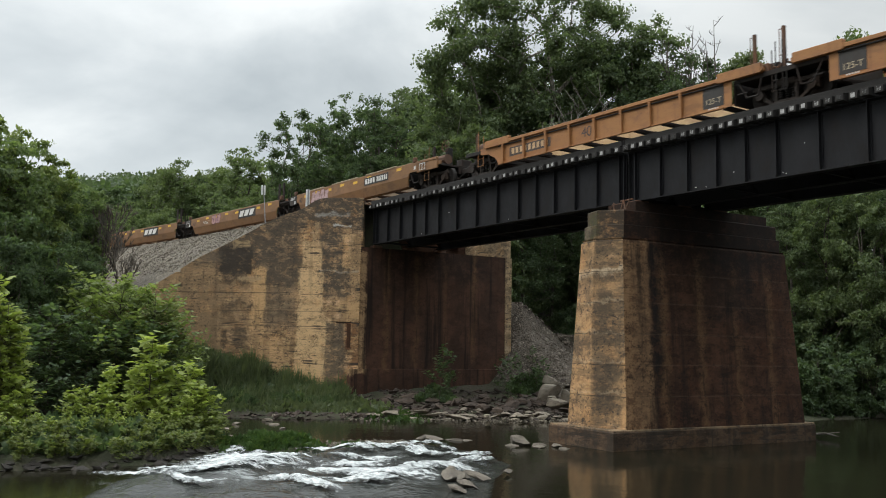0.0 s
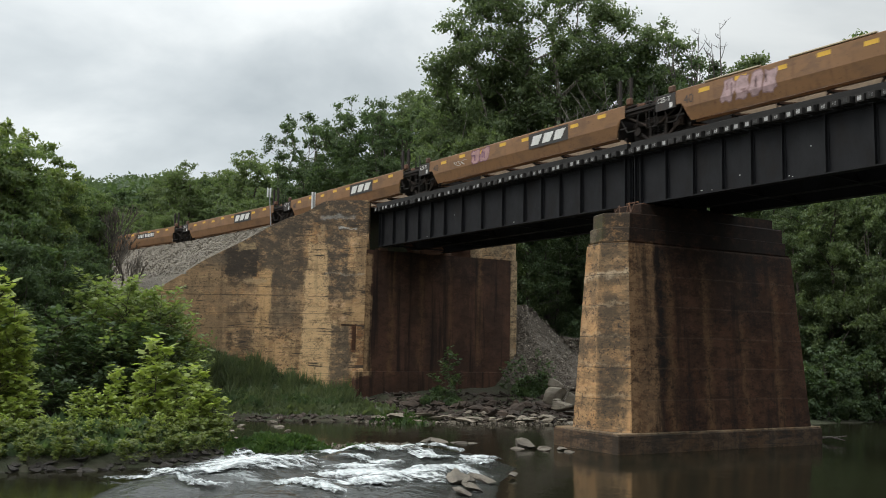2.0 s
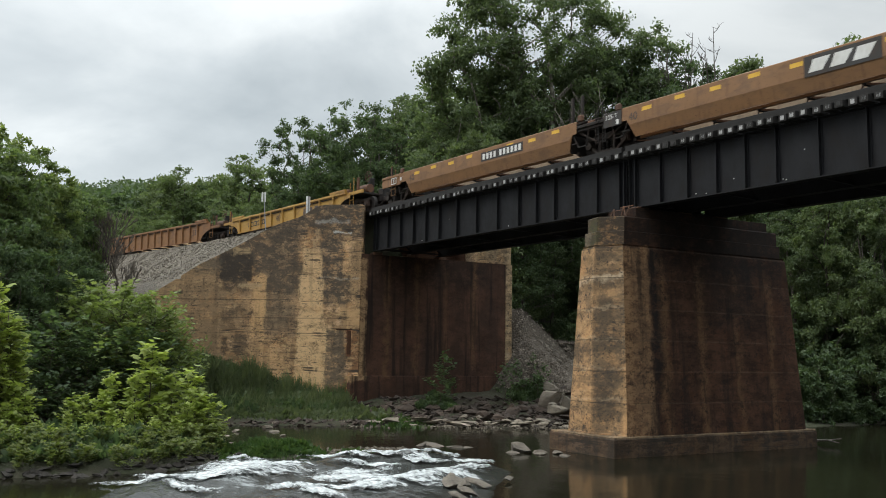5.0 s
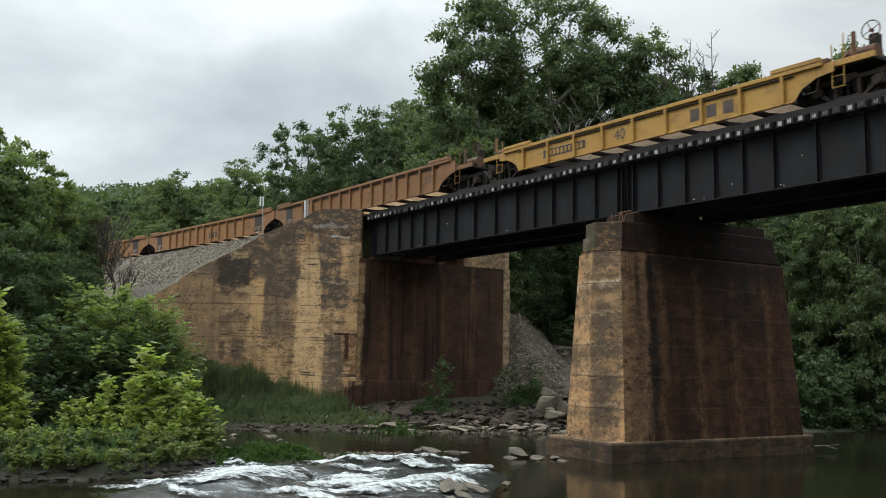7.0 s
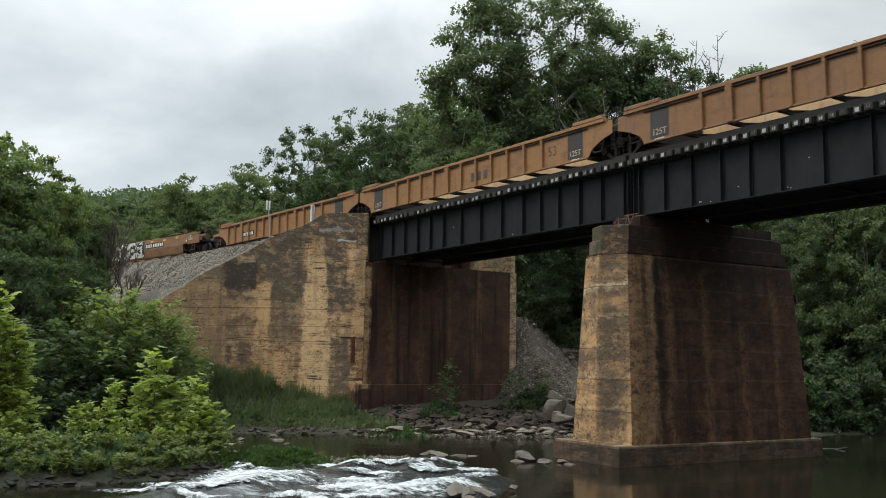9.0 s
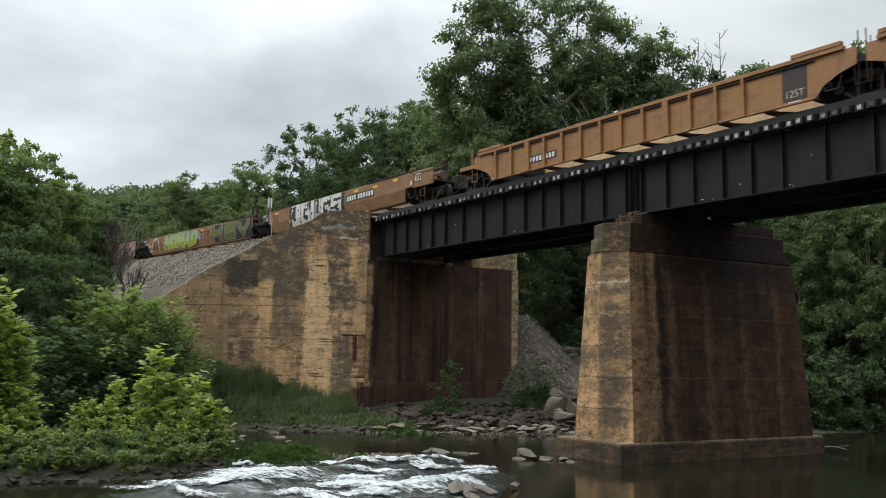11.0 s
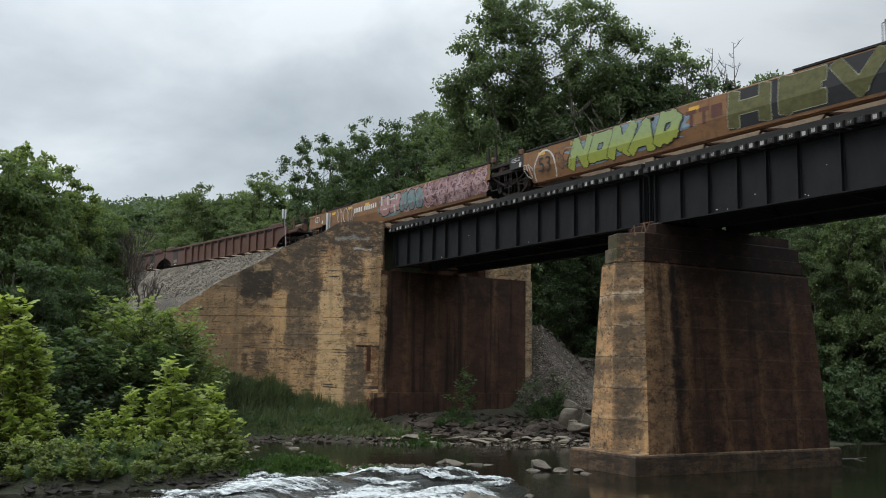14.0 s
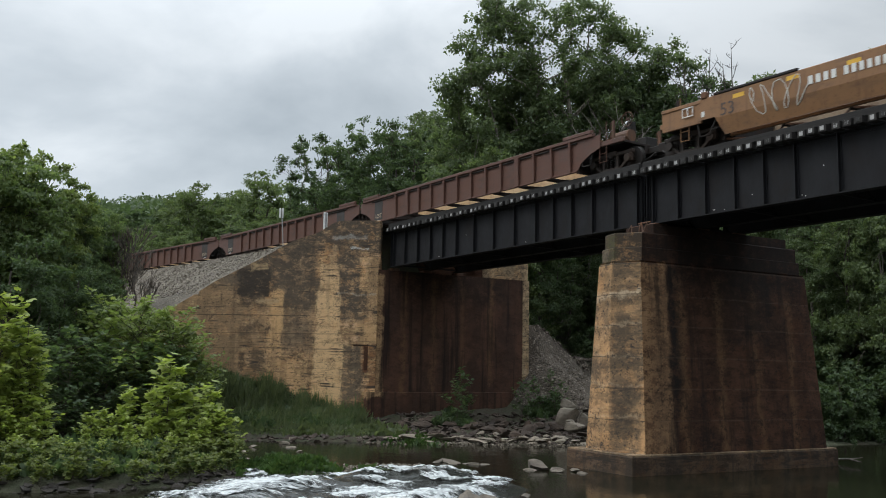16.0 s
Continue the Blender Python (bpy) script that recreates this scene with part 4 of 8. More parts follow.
def shared(key, maker, mat):
    """A mesh that alike parts have in common."""
    if key not in SHARED:
        bm = maker()
        me = bpy.data.meshes.new(key[0])
        bm.to_mesh(me)
        bm.free()
        me.materials.append(mat)
        SHARED[key] = me
    return SHARED[key]



def lettering(words, size, mat, parent, x, y, z, tilt=0.0, name="stencil"):
    key = (words, size, mat.name)
    if key not in LETTERS:
        LETTERS[key] = text_mesh(words, size, mat)
    ob = link(name, LETTERS[key], None, parent)
    ob.matrix_basis = pose(x, y, z, 90 + tilt, 0, 0)
    return ob


def bars(parent, x0, x1, z, h, n, mat, y, tilt=0.0, name="number_mark"):
    """Plain bars in place of a written mark."""
    w = (x1 - x0) / n
    bm = bmesh.new()
    for i in range(n):
        box(bm, x0 + i * w + w * 0.2, x0 + (i + 1) * w - w * 0.2, -0.006, 0.0, -h / 2, h / 2)
    ob = tagged(part(name, bm, mat, parent), kind="stuff")
    ob.matrix_basis = pose(0, y, z, tilt, 0, 0)
    return ob


TRUCK = {}


def truck(parent, x):
    """A two-axle truck: cast side frames, springs, bolster, axles and wheels; local z = 0 at the rail top."""
    if not TRUCK:
        side = bmesh.new()
        box(side, -1.18, 1.18, -0.07, 0.07, 0.66, 0.80, bevel=0.02)
        box(side, -0.46, 0.46, -0.07, 0.07, 0.13, 0.23, bevel=0.02)
        for f in (-1, 1):
            prism(side, sorted([(f * 0.40, 0.13), (f * 0.52, 0.13), (f * 1.06, 0.50), (f * 0.98, 0.62)], key=lambda q: math.atan2(q[1] - 0.35, q[0] - f * 0.74)), -0.06, 0.06, "y")
            box(side, f * 0.36 - 0.05, f * 0.36 + 0.05, -0.065, 0.065, 0.22, 0.67)
            box(side, f * 0.98 - 0.10, f * 0.98 + 0.14, -0.07, 0.07, 0.36, 0.68, bevel=0.02)
        prism(side, [(-0.34, 0.70), (-0.34, 0.86), (0.34, 0.86), (0.34, 0.70)], -0.09, 0.09, "y")
        for ax in (-0.915, 0.915):
            tube(side, (ax, -0.13, 0.49), (ax, 0.05, 0.49), 0.15, sides=12)
        me = bpy.data.meshes.new("side_frame"); side.to_mesh(me); side.free(); me.materials.append(M_TRUCK)
        sp = bmesh.new()
        for ax in (-0.22, 0.0, 0.22):
            for k in range(6):
                tube(sp, (ax, 0.0, 0.24 + k * 0.07), (ax, 0.0, 0.27 + k * 0.07), 0.055, sides=8)
        ms = bpy.data.meshes.new("spring_nest"); sp.to_mesh(ms); sp.free(); ms.materials.append(M_DARK)
        wh = bmesh.new()
        tube(wh, (0, -0.07, 0), (0, 0.07, 0), 0.482, sides=28)
        tube(wh, (0, 0.07, 0), (0, 0.095, 0), 0.51, sides=28)
        tube(wh, (0, -0.10, 0), (0, -0.07, 0), 0.16, sides=14)
        mw = bpy.data.meshes.new("wheel"); wh.to_mesh(mw); wh.free(); mw.materials.append(M_DARK)
        bo = boxes((-0.22, 0.22, -0.95, 0.95, 0.55, 0.80), (-0.12, 0.12, -1.12, 1.12, 0.60, 0.72), bevel=0.02)
        mb = bpy.data.meshes.new("bolster"); bo.to_mesh(mb); bo.free(); mb.materials.append(M_DARK)
        br = boxes((-0.62, -0.50, -0.9, 0.9, 0.30, 0.42), (0.50, 0.62, -0.9, 0.9, 0.30, 0.42), bevel=0.01)
        tube(br, (-0.915, -0.7, 0.49), (-0.915, 0.7, 0.49), 0.09)
        tube(br, (0.915, -0.7, 0.49), (0.915, 0.7, 0.49), 0.09)
        mr = bpy.data.meshes.new("axles_and_brake_beams"); br.to_mesh(mr); br.free(); mr.materials.append(M_DARK)
        TRUCK.update(side=me, spring=ms, wheel=mw, bolster=mb, brake=mr)
    t = link("truck", TRUCK["bolster"], None, parent, "grimy two-axle freight truck")
    t.location = (x, 0, 0)
    for y, flip in ((-1.02, 0), (1.02, 180)):
        s = link("side_frame", TRUCK["side"], None, t); s.matrix_basis = pose(0, y, 0, 0, 0, flip)
        s = tagged(link("spring_nest", TRUCK["spring"], None, t), kind="stuff"); s.matrix_basis = pose(0, y, 0, 0, 0, flip)
        for ax in (-0.915, 0.915):
            w = link("wheel", TRUCK["wheel"], None, t)
            w.matrix_basis = pose(ax, y * 0.735, 0.482, 0, 0, flip)
    link("axles_and_brake_beams", TRUCK["brake"], None, t)
    return t


def side_walls(u, bm_maker, mat, name, label=""):
    """The same part on both sides of the car."""
    for f in (1, -1):
        bm = bm_maker()
        bmesh.ops.scale(bm, vec=(1, f, 1), verts=list(bm.verts))
        bmesh.ops.recalc_face_normals(bm, faces=list(bm.faces))
        part(name, bm, mat, u, label)


def end_platform(u, x, sgn, mat, coupler, tall, arch=True):
    """Deck over the truck at one end, with sill, ladder, grab irons, and brake gear or coupler. sgn points outward."""
    top = 1.30
    a, b = sorted((x - sgn * 1.6, x + sgn * (1.05 if coupler else 0.28)))
    part("end_platform", boxes((a, b, -1.35, 1.35, 1.02, 1.12), (a, b, -0.32, 0.32, 0.72, 1.02), bevel=0.01), M_DARK, u)
    for y in (-1.37, 1.37):
        part("end_beam", boxes((a, b, y - 0.05, y + 0.05, 1.06 if arch else 0.98, 1.24 if arch else 1.14), bevel=0.01), mat if arch and coupler else M_DARK, u)
    part("end_bulkhead", boxes((x - sgn * 1.72 - 0.04, x - sgn * 1.72 + 0.04, -1.3, 1.3, 0.34, 1.14), bevel=0.01), M_DARK, u)
    for y in (-1.22, 1.22):
        part("container_corner_stand", boxes((min(x - sgn * 0.75, x - sgn * 0.4), max(x - sgn * 0.75, x - sgn * 0.4), y - 0.14, y + 0.14, 1.12, 1.42), bevel=0.03), M_BEARING, u)
    # the open frame round the truck: bent struts, a step and a brake pipe on each side
    for y in (-1.42, 1.42):
        bm = bmesh.new()
        for p, q in (((-1.5, 1.05), (-1.15, 0.45)), ((-1.15, 0.45), (-0.75, 0.45)), ((-0.75, 0.45), (-0.6, 1.05)), ((-1.5, 0.62), (-1.15, 0.62))):
            tube(bm, (x + sgn * p[0], y, p[1]), (x + sgn * q[0], y, q[1]), 0.03, sides=5)
        part("end_frame", bm, M_DARK, u)
    bm = bmesh.new()
    for p, q in (((-1.4, -1.1, 1.25), (-0.9, -1.15, 1.5)), ((-0.9, -1.15, 1.5), (-0.3, -1.05, 1.28)), ((-0.3, -1.05, 1.28), (0.1, -1.1, 1.45))):
        tube(bm, (x + sgn * p[0], p[1], p[2]), (x + sgn * q[0], q[1], q[2]), 0.04, sides=6)
    part("brake_pipe", bm, M_BEARING, u)
    for y in (-1.40, 1.40):
        bm = bmesh.new()
        for dx in (0.05, 0.42):
            tube(bm, (x + sgn * (dx - 0.3), y, 0.42), (x + sgn * (dx - 0.3), y, 1.75 + 0.25 * (dx > 0.2)), 0.018, sides=6)
        for z in (0.45, 0.78, 1.10):
            tube(bm, (x + sgn * -0.25, y, z), (x + sgn * 0.12, y, z), 0.014, sides=6)
        part("ladder", bm, M_DARK if not coupler else mat, u, "steel end ladder and grab irons")
    # upright posts beside the gap, each with a thin rod bracketed to it
    if coupler:
        posts = ((0.35, -1.25, 2.0), (0.35, 1.25, 2.0))
    elif sgn < 0 or (tall and arch):
        posts = ()
    else:
        posts = ((-1.0, -1.2, 2.5), (0.05, -1.2, 2.5)) if tall else ((-1.72, -1.2, 2.55), (-1.18, -1.2, 2.55))
    for px, py, pz in posts:
        bm = boxes((x + sgn * px - 0.05, x + sgn * px + 0.05, py - 0.05, py + 0.05, 1.05, pz), bevel=0.008)
        tube(bm, (x + sgn * px - 0.16, py, 1.2), (x + sgn * px - 0.16, py, pz - 0.06), 0.014, sides=5)
        for z in (1.6, pz - 0.08):
            tube(bm, (x + sgn * px - 0.16, py, z), (x + sgn * px, py, z), 0.014, sides=5)
        part("guide_post", bm, M_TRUCK if not tall else M_BEARING, u, "upright steel post with a thin bracketed rod")
    if not coupler and not tall:
        bm = boxes((min(x - sgn * 1.45, x - sgn * 0.15), max(x - sgn * 1.45, x - sgn * 0.15), -1.3, 1.3, 1.40, 1.46), bevel=0.01)
        for dx in (-1.4, -0.8, -0.2):
            tube(bm, (x + sgn * dx, -1.28, 1.12), (x + sgn * dx, -1.28, 1.42), 0.03, sides=5)
        tube(bm, (x - sgn * 1.4, -1.30, 1.14), (x - sgn * 0.3, -1.30, 0.55), 0.045, sides=6)
        part("walkway", bm, M_TRUCK, u, "grimy steel walkway over the truck")
    if coupler:
        bm = boxes((min(x + sgn * 0.9, x + sgn * 1.75), max(x + sgn * 0.9, x + sgn * 1.75), -0.14, 0.14, 0.72, 0.98), (min(x + sgn * 1.6, x + sgn * 2.0), max(x + sgn * 1.6, x + sgn * 2.0), -0.2, 0.2, 0.66, 1.02), bevel=0.03)
        part("coupler", bm, M_DARK, u)
        part("air_reservoir", tube(bmesh.new(), (x - sgn * 0.1, -0.75, 1.42), (x + sgn * 0.8, -0.75, 1.42), 0.24, sides=12), M_BEARING, u, "rusty air reservoir")
        part("valve_box", boxes((x + sgn * 0.45 - 0.25, x + sgn * 0.45 + 0.25, 0.15, 0.75, 1.12, 1.55), bevel=0.03), M_DARK, u)
        if sgn > 0:
            bm = boxes((x + sgn * 0.62 - 0.14, x + sgn * 0.62 + 0.14, -0.72, -0.45, 1.12, 2.0), bevel=0.03)
            part("brake_stand", bm, M_DARK, u)
            bm = bmesh.new()
            for k in range(14):
                t0, t1 = k * math.pi / 7, (k + 1) * math.pi / 7
                tube(bm, (x + sgn * 0.62 + 0.28 * math.cos(t0), -0.80, 2.08 + 0.28 * math.sin(t0)), (x + sgn * 0.62 + 0.28 * math.cos(t1), -0.80, 2.08 + 0.28 * math.sin(t1)), 0.018, sides=5)
            for k in range(4):
                t0 = k * math.pi / 2 + 0.4
                tube(bm, (x + sgn * 0.62, -0.78, 2.08), (x + sgn * 0.62 + 0.27 * math.cos(t0), -0.80, 2.08 + 0.27 * math.sin(t0)), 0.014, sides=5)
            tube(bm, (x + sgn * 0.62, -0.70, 2.08), (x + sgn * 0.62, -0.82, 2.08), 0.05, sides=8)
            part("brake_wheel", bm, M_BEARING, u, "rusty brake wheel")
        bm = bmesh.new()
        tube(bm, (x + sgn * 0.9, -0.5, 0.85), (x + sgn * 1.35, -0.62, 0.35), 0.03, sides=6)
        tube(bm, (x + sgn * 1.35, -0.62, 0.35), (x + sgn * 1.8, -0.5, 0.6), 0.03, sides=6)
        part("air_hose", bm, M_DARK, u)
    else:
        part("air_reservoir", tube(bmesh.new(), (x - sgn * 1.2, -0.85, 1.34), (x - sgn * 0.35, -0.85, 1.34), 0.2, sides=10), M_DARK if sgn > 0 else M_BEARING, u)
        part("valve_box", boxes((x - sgn * 0.9 - 0.2, x - sgn * 0.9 + 0.2, 0.1, 0.7, 1.12, 1.4), bevel=0.02), M_DARK, u)


def ribbed_car(name, label, L, front, rear, mat, ribs, number, panel=None, heavy=(), arch=True, floor=None, zt=1.27):
    """A well car with an upright ribbed side: L metres between truck centres. front and rear: 'coupler' or 'joint'.
    Local x forward, z = 0 at the rail top."""
    u = thing(name, label, "well car", "well cars of the train")
    a, b = -L / 2, L / 2
    x0, x1 = (a + 1.45, b - 1.45) if arch else (a + (2.0 if rear == "joint" else 1.45), b - (2.0 if front == "joint" else 1.45))
    zb, y = 0.30, 1.46
    tip = 0.62

    def sheet_poly():
        """Cut square before an open joint, arched over the truck elsewhere."""
        if arch or front == "coupler":
            right = [(x1, zb), (x1 + 0.25, 0.62), (x1 + 0.75, 0.86), (b - 0.15, min(zt - 0.35, 1.02)), (b - 0.15, zt - 0.1)]
        else:
            right = [(x1 + 0.3, zb), (x1 + 0.3, zt - 0.1)]
        if arch or rear == "coupler":
            left = [(a + 0.15, zt - 0.1), (a + 0.15, min(zt - 0.35, 1.02)), (x0 - 0.75, 0.86), (x0 - 0.25, 0.62), (x0, zb)]
        else:
            left = [(x0 - 0.3, zt - 0.1), (x0 - 0.3, zb)]
        return prism(bmesh.new(), right + left, -y - 0.012, -y + 0.012, "y")
    side_walls(u, sheet_poly, mat, "side_sheet")
    side_walls(u, lambda: boxes((a + 0.5, b - 0.5, -y - 0.10, -y + 0.08, zt - 0.11, zt + 0.02), bevel=0.012), mat, "top_chord")
    side_walls(u, lambda: boxes((x0, x1, -y - 0.07, -y + 0.03, zb - 0.03, zb + 0.03), bevel=0.008), mat, "bottom_chord")
    # raised end rail
    for p, q in ((a + 0.15, a + 2.6), (b - 2.6, b - 0.15)):
        side_walls(u, lambda: boxes((p + 0.4, q - 0.4, -y - 0.115, -y + 0.05, zt + 0.02 if arch else zt - 0.16, zt + 0.16), bevel=0.015), mat, "end_rail")
    # a pipe under the top chord
    def pipe():
        bm = bmesh.new()
        tube(bm, (x0, -y - 0.05, zt - 0.19), (x1, -y - 0.05, zt - 0.19), 0.028, sides=6)
        return bm
    part("air_pipe", pipe(), M_DARK, u)
    me = {}
    for wide in (False, True):
        w = 0.13 if wide else 0.05
        bm = bmesh.new()
        prism(bm, [(-y - 0.012, zb - 0.02), (-y - 0.10, zb), (-y - 0.14, zt - 0.12), (-y - 0.012, zt - 0.12)], -w, w, "x")
        m_ = bpy.data.meshes.new("rib"); bm.to_mesh(m_); bm.free(); m_.materials.append(mat)
        me[wide] = m_
    xs = np.linspace(x0 + 0.35, x1 - 0.35, ribs)
    for i, x in enumerate(xs):
        if panel and ((front == "joint" and b - 3.0 < x < b - 1.5) or (rear == "joint" and a + 1.5 < x < a + 3.0)):
            continue
        for f in (0, 180):
            r = link("rib", me[i in heavy], None, u)
            r.matrix_basis = pose(x, 0, 0, 0, 0, f) if not f else pose(x, 0, 0, 0, 0, 180)
    # floor: cross bearers with open gaps and bright worn plates, and the inner far side
    part("inner_lining", boxes((x0, x1, y - 0.10, y - 0.02, zb, zt - 0.02)), floor or P_FLOOR, u, "pale worn inner face of the far side")
    gap = (x1 - x0) / 9
    bearer = shared(("bearer", zb), lambda: boxes((-0.08, 0.08, -1.44, 1.44, zb - 0.06, zb + 0.08), bevel=0.01), M_DARK)
    brace = shared(("brace", round(gap, 3)), lambda: tube(bmesh.new(), (0, -1.35, zb - 0.02), (gap, 1.35, zb - 0.02), 0.045, sides=4), M_DARK)
    for k in range(10):
        link("cross_bearer", bearer, None, u).location = (x0 + gap * k, 0, 0)
        if k < 9:
            link("diagonal_brace", brace, None, u).location = (x0 + gap * k, 0, 0)
    end_platform(u, b, 1, mat, front == "coupler", True, arch)
    end_platform(u, a, -1, mat, rear == "coupler", True, arch)
    if front == "coupler":
        truck(u, b)
    truck(u, a)
    for e, s in ((a, -1), (b, 1)):
        if panel and ((e == b and front == "joint") or (e == a and rear == "joint")):
            xa = e - s * (2.15 if arch else 2.42)
            part("stencil_panel", boxes((xa - 0.42, xa + 0.42, -y - 0.022, -y - 0.012, zb + 0.1, zt - 0.13)), M_BLACKPANEL, u)
            lettering(panel, 0.32 if zt > 1.5 else 0.27, M_STRIP, u, xa, -y - 0.026, 0.60)
            bars(u, xa - 0.22, xa + 0.22, 0.36, 0.05, 5, M_WHITEPAINT, -y - 0.023, name="small_print")
    if number:
        words, fx = number
        lettering(words, 0.56, OLDTEXT, u, fx, -y - 0.018, 0.70 if zt < 1.5 else 0.92)
    return u


# heights of the bent-side cars' sill, bend and top, and how far the lower plate slopes in
SILL, SLOPE = 0.34, 0.13
BODY = {"bend": 0.80, "top": 1.47}


def folded(bm):
    """Bends a painted shape over the car's side, so that it lies on the upright and on the sloping plate."""
    bend = BODY["bend"]
    bmesh.ops.bisect_plane(bm, geom=list(bm.verts) + list(bm.edges) + list(bm.faces), plane_co=(0, 0, bend), plane_no=(0, 0, 1))
    for v in bm.verts:
        if v.co.z < bend:
            v.co.y += SLOPE * (bend - v.co.z) / (bend - SILL)
    return bm


def bevel_car(name, label, L, front, rear, mat, marks, tall=False):
    """A well car with a smooth bent side: upper plate upright, lower plate sloping in. marks adds its lettering."""
    u = thing(name, label, "well car", "well cars of the train")
    a, b = -L / 2, L / 2
    x0, x1 = a + 1.5, b - 1.5
    BODY.update(bend=0.92 if tall else 0.80, top=1.72 if tall else 1.47)
    zb, zm, zt, y = SILL, BODY["bend"], BODY["top"], 1.50

    def skin():
        bm = bmesh.new()
        n = 24
        rows = []
        sa, sb = a + (0.75 if rear == "coupler" else 1.2), b - (0.75 if front == "coupler" else 1.2)
        for x in [sa, sa + 0.2, a + 1.42, a + 1.62, a + 1.74] + list(np.linspace(a + 1.9, b - 1.9, n)) + [b - 1.74, b - 1.62, b - 1.42, sb - 0.2, sb]:
            e = min(x - a, b - x)
            cut = max(0.0, 1.74 - e) / 0.3            # cut away over the trucks
            lift = zb + (0.98 - zb) * min(1, cut) if cut > 0 else zb
            m = max(zm, lift + 0.02)
            yy = y - SLOPE * max(0, (zm - lift)) / (zm - zb)
            rows.append([bm.verts.new((x, -v, z)) for v, z in ((yy - 0.02, lift), (yy, lift), (y, m), (y, zt - 0.03), (y - 0.03, zt), (y - 0.12, zt), (y - 0.14, zt - 0.05))])
        k = len(rows[0])
        for p, q in zip(rows, rows[1:]):
            for i in range(k - 1):
                bm.faces.new((p[i], q[i], q[i + 1], p[i + 1]))
        return bm

    side_walls(u, skin, mat, "side_plate")
    side_walls(u, lambda: boxes((x0 + 0.3, x1 - 0.3, -1.2, -1.10, zb - 0.05, zb + 0.05), bevel=0.01), mat, "bottom_sill")
    # end housings over the trucks
    for e, s, kind in ((a, -1, rear), (b, 1, front)):
        p, q = sorted((e + s * (0.9 if kind == "coupler" else 0.05), e - s * (0.85 if kind == "coupler" else 1.25)))
        if kind == "coupler":
            side_walls(u, lambda: boxes((p, q, -y + 0.02, -y + 0.10, 0.90, zt - 0.14), (p, q, -y - 0.01, -y + 0.12, zt - 0.15, zt - 0.02), bevel=0.015), mat, "end_sill")
        else:
            side_walls(u, lambda: boxes((p, q, -y + 0.02, -y + 0.14, zt - 0.30, zt - 0.18), bevel=0.015), M_DARK, "end_sill")
        side_walls(u, lambda: boxes((e - s * 1.0 - 0.14, e - s * 1.0 + 0.14, -y - 0.04, -y + 0.12, zt - 0.05, zt + 0.22), bevel=0.05), M_BEARING, "lifting_lug")
        if kind == "joint":
            pb = e - s * 0.72
            if s < 0:
                part("stencil_panel", boxes((pb - 0.44, pb + 0.46, -y - 0.014, -y + 0.03, zt - 0.58, zt - 0.04), bevel=0.008), M_BLACKPANEL, u)
                lettering("125-T", 0.25, M_WHITEPAINT, u, pb - 0.05, -y - 0.018, zt - 0.22)
                part("white_tag", boxes((pb + 0.20, pb + 0.33, -y - 0.020, -y - 0.015, zt - 0.54, zt - 0.36)), M_WHITEPAINT, u)
        if kind == "coupler":
            cx = e - s * 0.30
            part("placard_frame", boxes((cx - 0.24, cx + 0.24, -y - 0.03, -y - 0.012, zt - 0.50, zt - 0.47), (cx - 0.24, cx + 0.24, -y - 0.03, -y - 0.012, zt - 0.20, zt - 0.17), (cx - 0.24, cx - 0.21, -y - 0.03, -y - 0.012, zt - 0.47, zt - 0.20),
                                        (cx + 0.21, cx + 0.24, -y - 0.03, -y - 0.012, zt - 0.47, zt - 0.20), (cx - 0.015, cx + 0.015, -y - 0.03, -y - 0.012, zt - 0.47, zt - 0.20)), M_WHITEPAINT, u, "small white placard frame")
            part("reflector", boxes((e - s * 0.95 - 0.06, e - s * 0.95 + 0.06, -y - 0.014, -y - 0.002, 1.08, 1.26)), M_WHITEPAINT, u)
    part("inner_lining", boxes((x0, x1, 1.16, 1.24, zb, 1.2)), P_FLOORDIM, u, "pale worn inner face of the far side")
    gap = (x1 - x0) / 7
    bearer = shared(("bearer", zb), lambda: boxes((-0.06, 0.06, -1.15, 1.15, zb - 0.10, zb + 0.02), bevel=0.01), M_DARK)
    brace = shared(("cross", round(gap, 3)), lambda: tube(tube(bmesh.new(), (0, -1.1, zb - 0.06), (gap, 1.1, zb - 0.06), 0.04, sides=4), (0, 1.1, zb - 0.06), (gap, -1.1, zb - 0.06), 0.04, sides=4), M_BEARING)
    for k in range(8):
        link("cross_bearer", bearer, None, u).location = (x0 + gap * k, 0, 0)
        if k < 7:
            link("cross_brace", brace, None, u).location = (x0 + gap * k, 0, 0)
    patch = shared(("reflector", 0), lambda: boxes((-0.22, 0.22, -y - 0.004, -y + 0.004, -0.07, 0.07)), M_YELLOWPAINT)
    for k in range(8):
        link("yellow_reflector", patch, None, u).location = (x0 + 0.9 + (x1 - x0 - 1.8) * k / 7, 0, zt - (0.17 if k % 2 else 0.23))
    end_platform(u, b, 1, mat if front == "coupler" else M_DARK, front == "coupler", False)
    end_platform(u, a, -1, mat if rear == "coupler" else M_DARK, rear == "coupler", False)
    if front == "coupler":
        truck(u, b)
    truck(u, a)
    marks(u, a, b, y, zm, zt)
    return u


